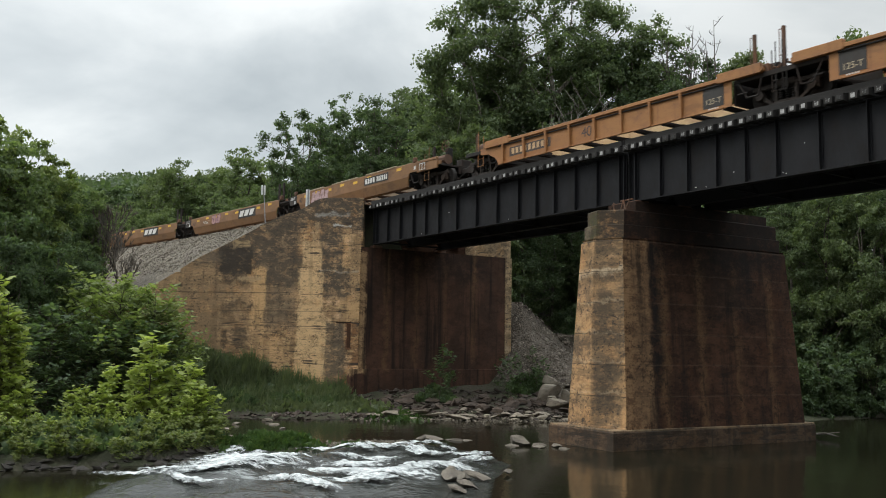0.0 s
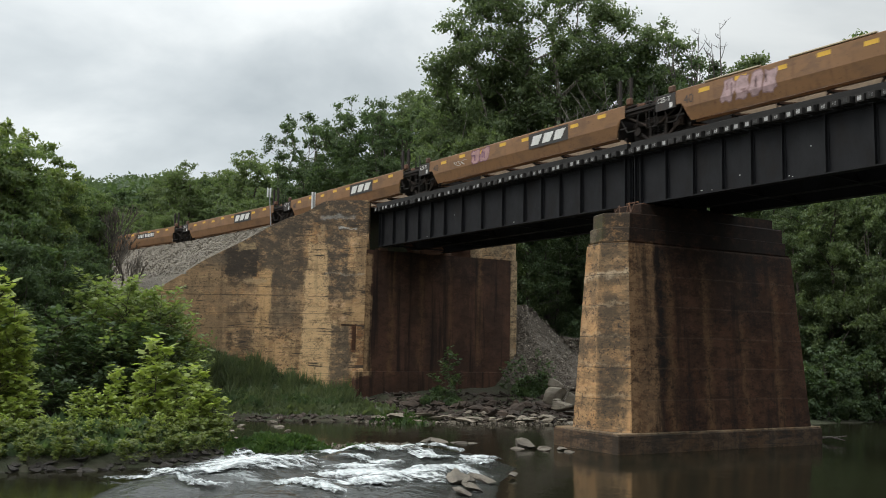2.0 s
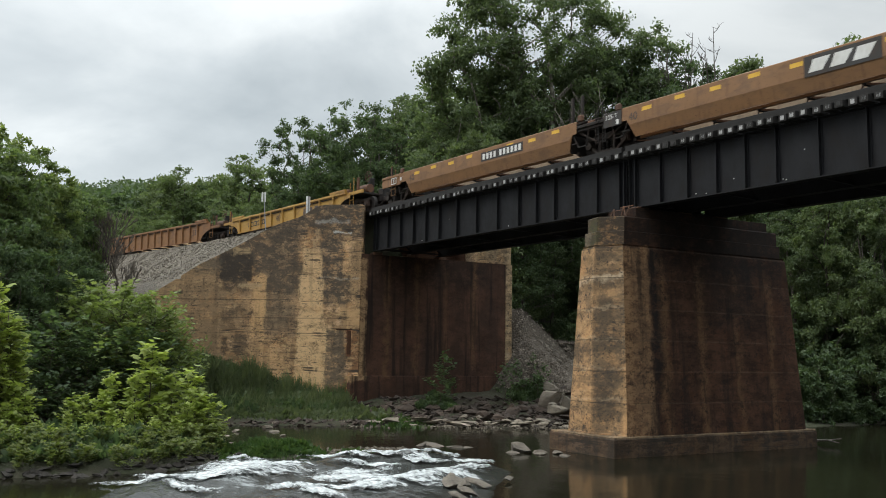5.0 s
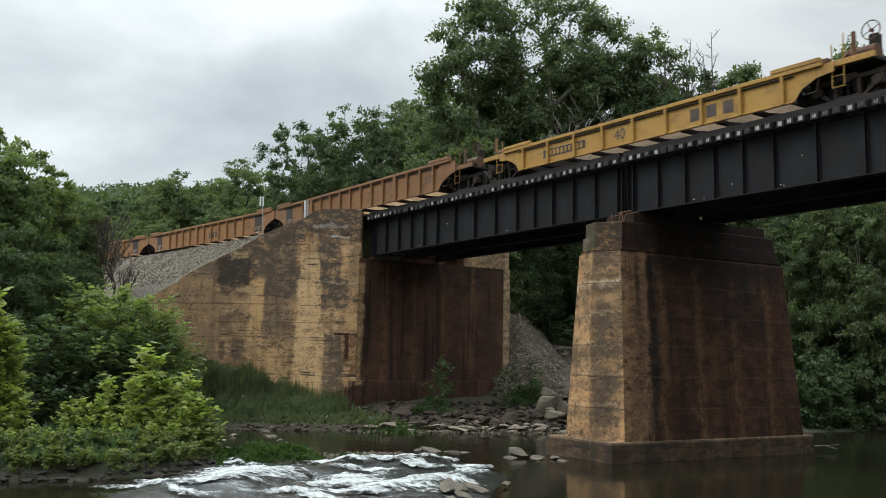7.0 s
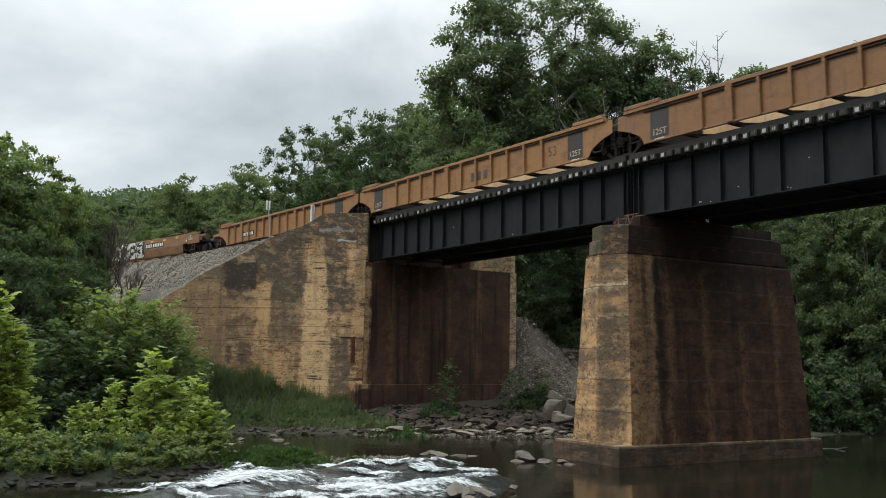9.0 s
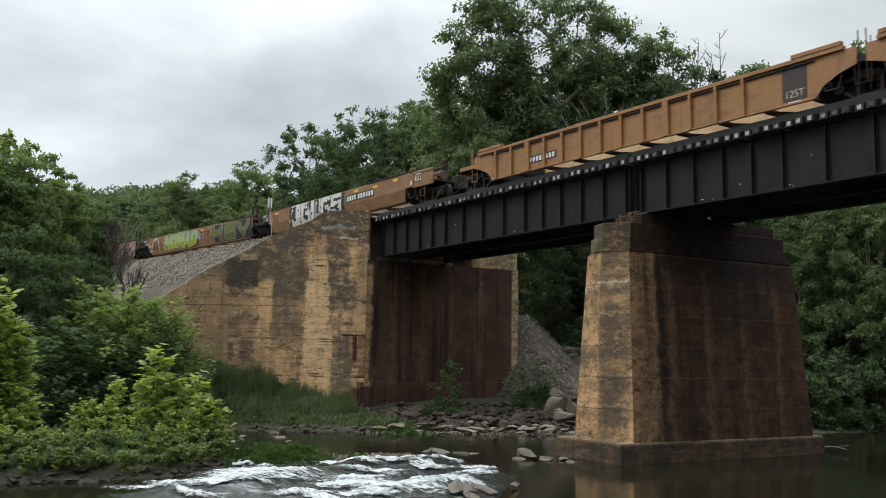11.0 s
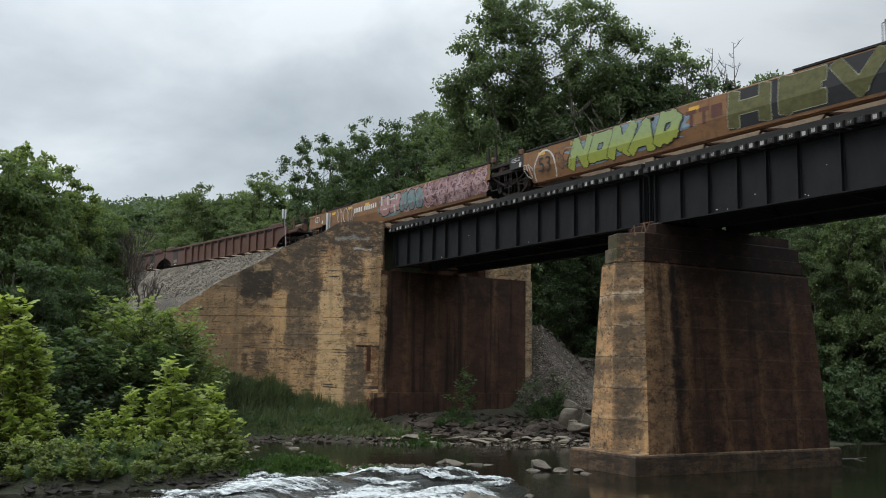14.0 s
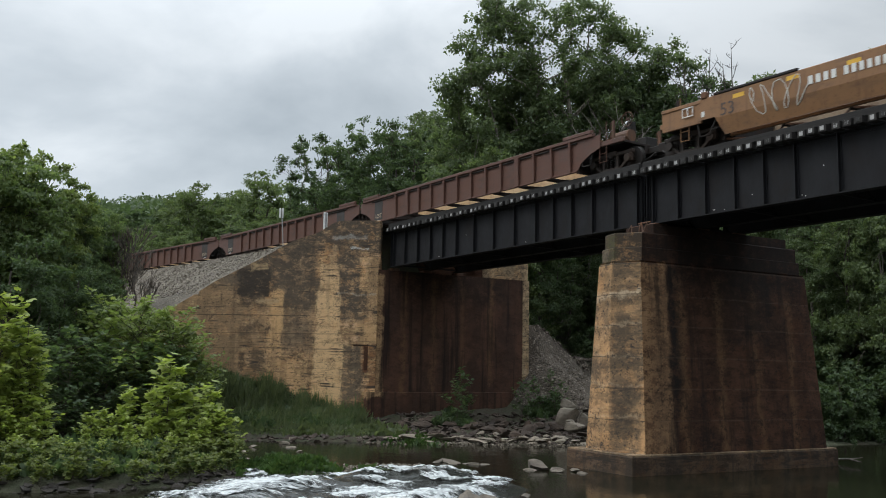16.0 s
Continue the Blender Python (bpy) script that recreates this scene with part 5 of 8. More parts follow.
# A plate carrying the owner's mark, drawn as plain bars.
def owner_plate(u, x, y, z, w=2.4, h=0.62, tilt=0.0):
    part("mark_plate", boxes((x - w / 2, x + w / 2, -y - 0.010, -y - 0.003, z - h / 2, z + h / 2)), M_BLACKPANEL, u)
    for k in (-1, 0, 1):
        bm = bmesh.new()
        cx, hh = x + k * w * 0.29, h * 0.31
        prism(bm, [(cx - 0.36, z - hh), (cx + 0.10, z - hh), (cx + 0.36, z + hh), (cx - 0.20, z + hh)], -y - 0.016, -y - 0.011, "y")
        part("mark_bar", bm, M_WHITEPAINT, u)


def number_plate(u, x, y, z, w=2.2, plate=True):
    w *= 1.2
    if plate:
        part("number_plate", boxes((x - w / 2, x + w / 2, -y - 0.010, -y - 0.003, z - 0.2, z + 0.2)), M_BLACKPANEL, u)
    bars(u, x - w / 2 + 0.08, x - w / 2 + 1.1, z, 0.26, 4, M_WHITEPAINT, -y - 0.011)
    bars(u, x - w / 2 + 1.25, x + w / 2 - 0.08, z, 0.26, 6, M_WHITEPAINT, -y - 0.011)


def blob(bm, cx, cz, w, h, y, rng, points=14, lean=0.15):
    vs = []
    for i in range(points):
        t = 2 * math.pi * i / points
        r = 1 + rng.uniform(-0.28, 0.22)
        c, s = math.cos(t), math.sin(t)
        px = cx + w / 2 * r * math.copysign(abs(c) ** 0.6, c)
        pz = cz + h / 2 * min(1.0, r) * math.copysign(abs(s) ** 0.6, s)
        vs.append(bm.verts.new((px + lean * (pz - cz), y, pz)))
    bm.faces.new(vs)


def spray(u, x0, x1, z0, z1, y, n, fill, line, seed, bg=None, stroke=2, ink=None):
    """A sprayed panel: wobbly shapes in a row, each with an outline and inner strokes; no writing."""
    rng = random.Random(seed)
    if bg is not None:
        bm = bmesh.new()
        for k in range(3):
            blob(bm, (x0 + x1) / 2 + rng.uniform(-0.1, 0.1), (z0 + z1) / 2, (x1 - x0) * 1.0, (z1 - z0) * (1.02 - 0.03 * k), -y - 0.004 - 0.001 * k, rng, 40, 0.0)
        part("sprayed_ground", folded(bm), bg, u)
    w = (x1 - x0) / n
    mark = bmesh.new()
    for i in range(n):
        out, inn = bmesh.new(), bmesh.new()
        cx, cz = x0 + (i + 0.5) * w, (z0 + z1) / 2 + rng.uniform(-0.04, 0.04)
        r2 = random.Random(seed * 31 + i)
        blob(out, cx, cz, w * 1.0, (z1 - z0) * 0.98, -y - 0.008, random.Random(seed * 31 + i), lean=0.2)
        blob(inn, cx, cz, w * 0.90, (z1 - z0) * 0.88, -y - 0.010, random.Random(seed * 31 + i), lean=0.2)
        for _ in range(stroke):
            a0 = (cx + r2.uniform(-0.3, 0.3) * w, cz + r2.uniform(-0.3, 0.3) * (z1 - z0))
            ww, hh = (w * 0.12, (z1 - z0) * r2.uniform(0.25, 0.5)) if r2.random() < 0.6 else (w * r2.uniform(0.3, 0.5), 0.06)
            box(mark, a0[0] - ww / 2, a0[0] + ww / 2, -y - 0.014, -y - 0.011, max(z0, a0[1] - hh / 2), min(z1, a0[1] + hh / 2))
        part("sprayed_fill", folded(inn), fill, part("sprayed_shape", folded(out), line, u))
    tagged(part("sprayed_stroke", folded(mark), ink or line, u), kind="stuff")


STROKES = {
    "N": ((0.12, 0, 0.12, 1), (0.12, 1, 0.88, 0), (0.88, 0, 0.88, 1)),
    "O": ((0.14, 0.1, 0.14, 0.9), (0.86, 0.1, 0.86, 0.9), (0.14, 0.1, 0.86, 0.1), (0.14, 0.9, 0.86, 0.9)),
    "M": ((0.10, 0, 0.10, 1), (0.10, 1, 0.5, 0.3), (0.5, 0.3, 0.90, 1), (0.90, 0, 0.90, 1)),
    "A": ((0.06, 0, 0.5, 1), (0.5, 1, 0.94, 0), (0.25, 0.32, 0.75, 0.32)),
    "D": ((0.15, 0, 0.15, 1), (0.15, 0.92, 0.62, 0.92), (0.15, 0.08, 0.62, 0.08), (0.84, 0.22, 0.84, 0.78), (0.58, 0.94, 0.86, 0.70), (0.58, 0.06, 0.86, 0.30)),
    "H": ((0.14, 0, 0.14, 1), (0.86, 0, 0.86, 1), (0.14, 0.5, 0.86, 0.5)),
    "E": ((0.16, 0, 0.16, 1), (0.16, 0.08, 0.9, 0.08), (0.16, 0.5, 0.8, 0.5), (0.16, 0.92, 0.9, 0.92)),
    "V": ((0.12, 1, 0.5, 0), (0.5, 0, 0.88, 1))}


def sprayed_word(u, word, x0, x1, z0, z1, y, fat, edge, fill, line, lean=0.1, jitter=0.0, seed=1):
    """Broad sprayed letters, each an outlined shape with its fill."""
    rng = random.Random(seed)
    w, h = (x1 - x0) / len(word), z1 - z0
    for i, ch in enumerate(word):
        lift, turn = rng.uniform(-jitter, jitter), rng.uniform(-1, 1) * jitter * 1.5
        meshes = []
        for size, depth in ((fat + edge, 0.008), (fat, 0.012)):
            bm = bmesh.new()
            for n, (ax, az, bx, bz) in enumerate(STROKES[ch]):
                pad = fat / 2 + 0.01
                p = Vector((x0 + (i + 0.06 + 0.88 * ax) * w, z0 + pad + az * (h - 2 * pad) + lift))
                q = Vector((x0 + (i + 0.06 + 0.88 * bx) * w, z0 + pad + bz * (h - 2 * pad) + lift))
                for v in (p, q):
                    v.x += (lean + turn) * (v.y - (z0 + z1) / 2)
                d = (q - p).normalized()
                s = Vector((-d.y, d.x)) * size / 2
                e = d * (size / 2)
                ring = [p - e * 0.7 + s, p - e - s * 0.6, p - e * 0.8 - s, q + e * 0.7 - s, q + e + s * 0.5, q + e * 0.8 + s]
                bm.faces.new([bm.verts.new((v.x, -y - depth - 0.006 * i - 0.0005 * n, min(z1 + 0.02, max(z0 - 0.02, v.y)))) for v in ring])
            meshes.append(folded(bm))
        part("sprayed_fill", meshes[1], fill, part("sprayed_letter", meshes[0], line, u))


def scrawl(u, x0, x1, z0, z1, y, mat, seed, n=9, r=0.018):
    """A thin looping sprayed line."""
    rng = random.Random(seed)
    bm = bmesh.new()
    pts = []
    for i in range(n * 8):
        t = i / 8
        cx = x0 + (x1 - x0) * (i / (n * 8))
        pts.append((cx + 0.18 * math.cos(t * 2 * math.pi + rng.uniform(-0.2, 0.2)), -y - 0.006, (z0 + z1) / 2 + (z1 - z0) / 2 * math.sin(t * 2 * math.pi * 0.83)))
    for p, q in zip(pts, pts[1:]):
        tube(bm, p, q, r, sides=4)
    part("sprayed_scrawl", folded(bm), mat, u)


def swirls(u, x0, x1, z0, z1, y, mats, seed, count=70):
    """Curling tapered strokes, layer on layer; no writing."""
    rng = random.Random(seed)
    for m, mat in enumerate(mats):
        bm = bmesh.new()
        for k in range(count):
            cx, cz = rng.uniform(x0 + 0.2, x1 - 0.2), rng.uniform(z0 + 0.1, z1 - 0.1)
            a0, r, span = rng.uniform(0, 6.28), rng.uniform(0.16, 0.46), rng.uniform(1.2, 3.0) * rng.choice((-1, 1))
            wide, prev = rng.uniform(0.025, 0.06), None
            for i in range(9):
                f = i / 8
                t, q = a0 + span * f, r * (1 - 0.45 * f)
                w = wide * math.sin(math.pi * (0.08 + 0.92 * f)) + 0.004
                d = -y - 0.010 - 0.0035 * m - 0.00004 * k
                pair = [bm.verts.new((cx + (q + e * w) * math.cos(t), d, min(z1, max(z0, cz + (q + e * w) * math.sin(t))))) for e in (-1, 1)]
                if prev:
                    bm.faces.new((prev[0], prev[1], pair[1], pair[0]))
                prev = pair
        tagged(part("sprayed_swirl", folded(bm), mat, u), kind="stuff")


def marks_b1(u, a, b, y, zm, zt):
    number_plate(u, 2.9, y, 1.12, 2.0)
    lettering("40", 0.42, OLDTEXT, u, a + 1.75, -y - 0.006, 1.05)
    spray(u, a + 3.1, a + 5.2, 0.56, 1.42, y, 4, PALEPINK, MAUVE, 4)
    for p, q in ((a + 2.4, a + 4.6), (a + 5.6, a + 8.4), (a + 9.3, b - 2.6)):
        part("top_strip", boxes((p, q, -y - 0.02, -y + 0.06, zt, zt + 0.05), bevel=0.01), M_STRIP, u, "pale worn strip along the top edge")


def marks_b2(u, a, b, y, zm, zt):
    owner_plate(u, 2.2, y, 1.08)
    spray(u, a + 4.6, a + 6.0, 0.70, 1.42, y, 2, PINK, PURPLE, 6)
    scrawl(u, a + 3.3, a + 4.2, 0.9, 1.1, y, SPRAYWHITE, 5, 3, 0.012)
    lettering("40", 0.42, OLDTEXT, u, a + 1.75, -y - 0.006, 1.05)


def marks_b3(u, a, b, y, zm, zt):
    owner_plate(u, 2.2, y, 1.08)
    lettering("40", 0.42, OLDTEXT, u, a + 1.75, -y - 0.006, 1.05)


def marks_b5(u, a, b, y, zm, zt):
    number_plate(u, 1.6, y, 1.10, 2.4)
    lettering("40", 0.45, OLDTEXT, u, a + 1.95, -y - 0.006, 1.05)


def flaps(u, y, zt, *rows):
    for p, q in rows:
        part("roof_flap", boxes((p, q, -y - 0.02, -y + 0.06, zt, zt + 0.08), bevel=0.01), M_DARK, u, "dark raised top rail")


def marks_e1(u, a, b, y, zm, zt):
    number_plate(u, 3.4, y, 1.22, 2.5)
    lettering("53", 0.72, INK, u, a + 2.3, -y - 0.006, 1.16)
    part("sprayed_ground", folded(boxes((a + 4.5, a + 10.7, -y - 0.006, -y - 0.003, 0.42, 1.70))), SPRAYWHITE, u)
    # five broad pale shapes parted by black lines, with black counters
    w, h, z0 = 1.24, 1.28, 0.42
    cuts = (((0.02, 0.22, 0.35, 0.90), (0.22, 0.46, 0.24, 0.95)), ((0.30, 0.48, 0.22, 0.72), (0.48, 0.74, 0.22, 0.40), (0.48, 0.72, 0.60, 0.72), (0.84, 1.0, 0.60, 0.99)),
            ((0.36, 0.60, 0.22, 0.98), (0.60, 0.86, 0.34, 0.99)), ((0.32, 0.48, 0.22, 0.76), (0.48, 0.72, 0.22, 0.42), (0.48, 0.80, 0.62, 0.76), (0.82, 1.0, 0.50, 0.82)),
            ((0.28, 0.98, 0.70, 0.82), (0.04, 0.42, 0.36, 0.46), (0.42, 0.66, 0.30, 0.52)))
    for k, rows in enumerate(cuts):
        x = a + 4.5 + k * w
        for p, q, r, t in rows:
            part("sprayed_block", folded(boxes((x + p * w, x + q * w, -y - 0.012, -y - 0.008, z0 + r * h, z0 + t * h))), INK, u)
        if k:
            part("sprayed_line", folded(boxes((x - 0.025, x + 0.025, -y - 0.012, -y - 0.008, z0, z0 + h))), INK, u)
    for p, q in ((a + 4.22, a + 4.5), (a + 10.7, a + 11.05)):
        part("sprayed_border", folded(boxes((p, q, -y - 0.010, -y - 0.006, 0.42, 1.66))), INK, u)
    rng = random.Random(2)
    for mat, count, lo, hi in ((INK, 26, 4.4, 10.8), (SPRAYWHITE, 16, 4.1, 11.2), (M_DARK, 10, 4.6, 10.6)):
        dots = bmesh.new()
        for _ in range(count):
            cx, cz, r = a + rng.uniform(lo, hi), rng.uniform(0.52, 1.60), rng.uniform(0.035, 0.105)
            dots.faces.new([dots.verts.new((cx + r * 0.85 * math.cos(n * math.pi / 6), -y - 0.014, cz + r * math.sin(n * math.pi / 6))) for n in range(12)])
        tagged(part("sprayed_dot", folded(dots), mat, u), kind="stuff")
    flaps(u, y, zt, (a + 1.4, a + 4.4), (b - 5.2, b - 1.4))


def marks_e2(u, a, b, y, zm, zt):
    rng = random.Random(12)
    backing = bmesh.new()
    blob(backing, a + 7.1, 1.06, 6.3, 1.2, -y - 0.004, rng, 40, 0.0)
    part("sprayed_ground", folded(backing), SKYBLUE, u)
    sprayed_word(u, "NOMAD", a + 4.2, a + 9.9, 0.44, 1.68, y, 0.40, 0.075, LIME, INK, 0.38, 0.05, 5)
    # a pale arch round the stencilled length, and a row of dull red blocks
    arch = bmesh.new()
    last = None
    for k in range(21):
        t = math.pi * (1.12 - 1.24 * k / 20)
        pair = [arch.verts.new((a + 2.6 + r * 0.82 * math.cos(t), -y - 0.012, 0.70 + r * 1.05 * math.sin(t))) for r in (0.80, 0.87)]
        if last:
            arch.faces.new((last[0], last[1], pair[1], pair[0]))
        last = pair
    part("sprayed_arch", folded(arch), SPRAYWHITE, u)
    for p, q, r, t in ((10.15, 10.62, 1.30, 1.44), (10.32, 10.46, 0.86, 1.30), (10.72, 11.16, 1.30, 1.44), (10.87, 11.01, 0.86, 1.30), (11.24, 11.70, 0.98, 1.42)):
        part("sprayed_block", folded(boxes((a + p, a + q, -y - 0.008, -y - 0.005, r, t))), OXIDE, u)
    part("sprayed_ground", folded(boxes((a + 11.9, b - 1.3, -y - 0.006, -y - 0.003, 0.42, 1.66))), INK, u)
    sprayed_word(u, "HEV", a + 11.8, b - 1.5, 0.44, 1.70, y, 0.44, 0.05, OLIVE, SAGE, 0.08, 0.02, 3)
    scrawl(u, a + 3.3, a + 4.3, 0.60, 1.35, y, OLDTEXT, 4, 4, 0.014)
    scrawl(u, a + 1.3, a + 1.8, 0.55, 1.2, y, SPRAYWHITE, 14, 2, 0.014)
    lettering("53", 0.85, INK, u, a + 2.6, -y - 0.014, 0.98)
    flaps(u, y, zt, (a + 1.4, a + 4.6), (b - 4.6, b - 1.2))


def marks_e3(u, a, b, y, zm, zt):
    number_plate(u, a + 6.2, y, 1.30, 2.3, False)
    lettering("53", 0.6, OLDTEXT, u, a + 1.95, -y - 0.006, 1.14)
    scrawl(u, a + 2.8, a + 4.9, 0.65, 1.62, y, SPRAYWHITE, 7, 5, 0.016)
    spray(u, a + 7.8, a + 10.0, 0.50, 1.66, y, 2, PINK, INK, 18, TEAL, 3, SPRAYWHITE)
    spray(u, a + 9.9, a + 12.2, 0.50, 1.68, y, 3, TEAL, INK, 23, PINK, 2, MAUVE)
    patch = bmesh.new()
    blob(patch, (a + 12.2 + b - 1.3) / 2, 1.06, b - a - 13.5, 1.24, -y - 0.004, random.Random(3), 40, 0.0)
    part("sprayed_ground", folded(patch), MAUVE, u)
    swirls(u, a + 12.1, b - 1.35, 0.44, 1.68, y, (PURPLE, MAUVEDARK, PINK, PALEPINK), 9, 84)
    flaps(u, y, zt, (a + 1.4, a + 4.6), (b - 4.6, b - 1.2))


# Truck places along the track at the start of the clip, front to rear of each unit, and the speed.
SPEED = 14.48
TRAIN = []


def add_unit(front_s, rear_s, build, *args):
    u = build(*args[:2], front_s - rear_s, *args[2:])
    TRAIN.append((u, front_s, rear_s))
    return u


def build_train():
    C, J = "coupler", "joint"
    rl, bl = "ribbed-side well car", "smooth bent-side well car"
    add_unit(-1.1, -16.33, ribbed_car, "well_car", f"empty orange {rl} with black stencil panels", C, J, P_ORANGE, 8, None, "125-T", (), False)
    u = add_unit(-16.33, -31.5, ribbed_car, "well_car", f"empty faded orange {rl}, open floor showing beneath", J, C, P_ORANGE, 9, ("40", -0.75), "125-T", (), False)
    part("number_plate", boxes((-5.4, -2.8, -1.480, -1.474, 0.52, 0.90)), OLDTEXT, u)
    bars(u, -5.3, -2.9, 0.72, 0.24, 9, P_FLOOR, -1.481)
    add_unit(-35.7, -50.7, bevel_car, "well_car", f"amber-brown {bl} with pink sprayed panel", C, J, P_AMBER, marks_b1)
    add_unit(-50.7, -66.0, bevel_car, "well_car", f"amber-brown {bl} with black owner plate and violet scribble", J, J, P_AMBER, marks_b2)
    add_unit(-66.0, -81.2, bevel_car, "well_car", f"amber-brown {bl} with black owner plate", J, J, P_AMBER, marks_b3)
    add_unit(-81.2, -96.4, bevel_car, "well_car", f"amber-brown {bl} with black owner plate", J, J, P_AMBER, marks_b3)
    add_unit(-96.4, -111.3, bevel_car, "well_car", f"amber-brown {bl} with white number bars", J, C, P_AMBER, marks_b5)
    u = add_unit(-115.6, -131.4, ribbed_car, "well_car", f"mustard yellow {rl} with dark lettering", C, C, P_YELLOW, 9, ("40", -0.7), None, (), True, P_FLOORDIM)
    bars(u, 2.4, 4.4, 0.70, 0.42, 3, OLDTEXT, -1.475, name="owner_mark")
    part("number_plate", boxes((-4.9, -2.5, -1.480, -1.474, 0.55, 0.86)), M_BLACKPANEL, u)
    bars(u, -4.8, -2.6, 0.70, 0.2, 10, P_YELLOW, -1.481)
    add_unit(-134.4, -153.7, ribbed_car, "well_car", f"long reddish-brown {rl}", C, J, P_REDDISH, 15, ("53", 7.29), "125T", (3, 11), True, None, 1.63)
    u = add_unit(-153.7, -173.1, ribbed_car, "well_car", f"long dusty brown {rl} with faint lettering", J, J, P_BROWN, 15, ("53", 6.21), "125T", (1, 6, 13), True, None, 1.63)
    bars(u, 0.6, 2.0, 0.74, 0.4, 3, OLDTEXT, -1.475, name="owner_mark")
    u = add_unit(-173.1, -191.7, ribbed_car, "well_car", f"long dusty brown {rl} with small number bars", J, C, P_BROWN, 15, None, "125T", (2, 9), True, None, 1.63)
    part("number_plate", boxes((-5.6, -3.6, -1.480, -1.474, 0.58, 0.90)), M_BLACKPANEL, u)
    bars(u, -5.5, -3.7, 0.74, 0.2, 9, M_WHITEPAINT, -1.481)
    add_unit(-195.9, -214.6, bevel_car, "well_car", f"brown {bl} with white and black sprayed panel", C, J, P_AMBER, marks_e1, True)
    add_unit(-214.6, -233.6, bevel_car, "well_car", f"brown {bl} covered in lime and olive spray paint", J, J, P_REDDISH, marks_e2, True)
    add_unit(-233.6, -252.5, bevel_car, "well_car", f"brown {bl} with pink, teal and mauve spray paint", J, C, P_AMBER, marks_e3, True)
    add_unit(-256.4, -275.8, ribbed_car, "well_car", f"dull maroon {rl}", C, J, P_MAROON, 15, None, "125T", (3, 11), True, None, 1.63)
    add_unit(-275.8, -295.2, ribbed_car, "well_car", f"dull maroon {rl}", J, J, P_MAROON, 15, None, "125T", (3, 11), True, None, 1.63)
    add_unit(-295.2, -314.6, ribbed_car, "well_car", f"dull maroon {rl}", J, J, P_MAROON, 15, None, "125T", (3, 11), True, None, 1.63)
    add_unit(-314.6, -334.0, ribbed_car, "well_car", f"dull maroon {rl}", J, C, P_MAROON, 15, None, "125T", (3, 11), True, None, 1.63)


build_train()


def train_pose(front_s, rear_s, t):
    """Both ends of the unit ride on the track's middle line."""
    a, _ = on_track(front_s + SPEED * t)
    b, _ = on_track(rear_s + SPEED * t)
    mid, way = (a + b) / 2, a - b
    return pose(mid.x, mid.y, RAIL, 0, 0, math.degrees(math.atan2(way.y, way.x)))


# ---- plants ----
LEAF_DIAMOND = (np.array([(0, 0, 0), (0.45, 0.32, 0.10), (1, 0, 0), (0.45, -0.32, 0.10)]), [(0, 1, 2), (0, 2, 3)])
LEAF_LOBED = (np.array([(0, 0, 0), (0.18, 0.42, 0.05), (0.42, 0.24, 0.06), (0.62, 0.50, 0.0), (0.70, 0.16, 0.05), (1.0, 0, -0.04),
                        (0.70, -0.16, 0.05), (0.62, -0.50, 0.0), (0.42, -0.24, 0.06), (0.18, -0.42, 0.05)]), [(0, 9, 8, 7, 6, 5, 4, 3, 2, 1)])
BLADE = (np.array([(0, -0.028, 0), (0, 0.028, 0), (0.55, 0.022, 0.03), (1.0, 0.0, 0.16), (0.55, -0.022, 0.03)]), [(0, 4, 2, 1), (4, 3, 2)])


def scatter_mesh(name, shape, centres, ways, normals, sizes, mat):
    """One mesh of many small copies of a leaf: its length along ways, its face towards normals."""
    tpl, faces = shape
    x = ways / np.linalg.norm(ways, axis=1, keepdims=True)
    z = normals - (normals * x).sum(1, keepdims=True) * x
    z /= np.linalg.norm(z, axis=1, keepdims=True) + 1e-9
    y = np.cross(z, x)
    v = centres[:, None] + sizes[:, None, None] * (tpl[None, :, :1] * x[:, None] + tpl[None, :, 1:2] * y[:, None] + tpl[None, :, 2:] * z[:, None])
    n, k = len(centres), len(tpl)
    me = bpy.data.meshes.new(name)
    loops = np.concatenate([np.array(f) for f in faces])
    lens = np.array([len(f) for f in faces])
    all_loops = (np.arange(n)[:, None] * k + loops[None]).ravel()
    starts = np.concatenate([[0], np.cumsum(np.tile(lens, n))[:-1]])
    me.vertices.add(n * k)
    me.vertices.foreach_set("co", v.ravel())
    me.loops.add(len(all_loops))
    me.loops.foreach_set("vertex_index", all_loops.astype(np.int32))
    me.polygons.add(n * len(faces))
    me.polygons.foreach_set("loop_start", starts.astype(np.int32))
    me.update(calc_edges=True)
    me.materials.append(mat)
    return me


def limb(bm, pts, r0, r1, sides=6):
    rs = np.linspace(r0, r1, len(pts))
    for (p, q), (a, b) in zip(zip(pts, pts[1:]), zip(rs, rs[1:])):
        tube(bm, p, q, a, b, sides)


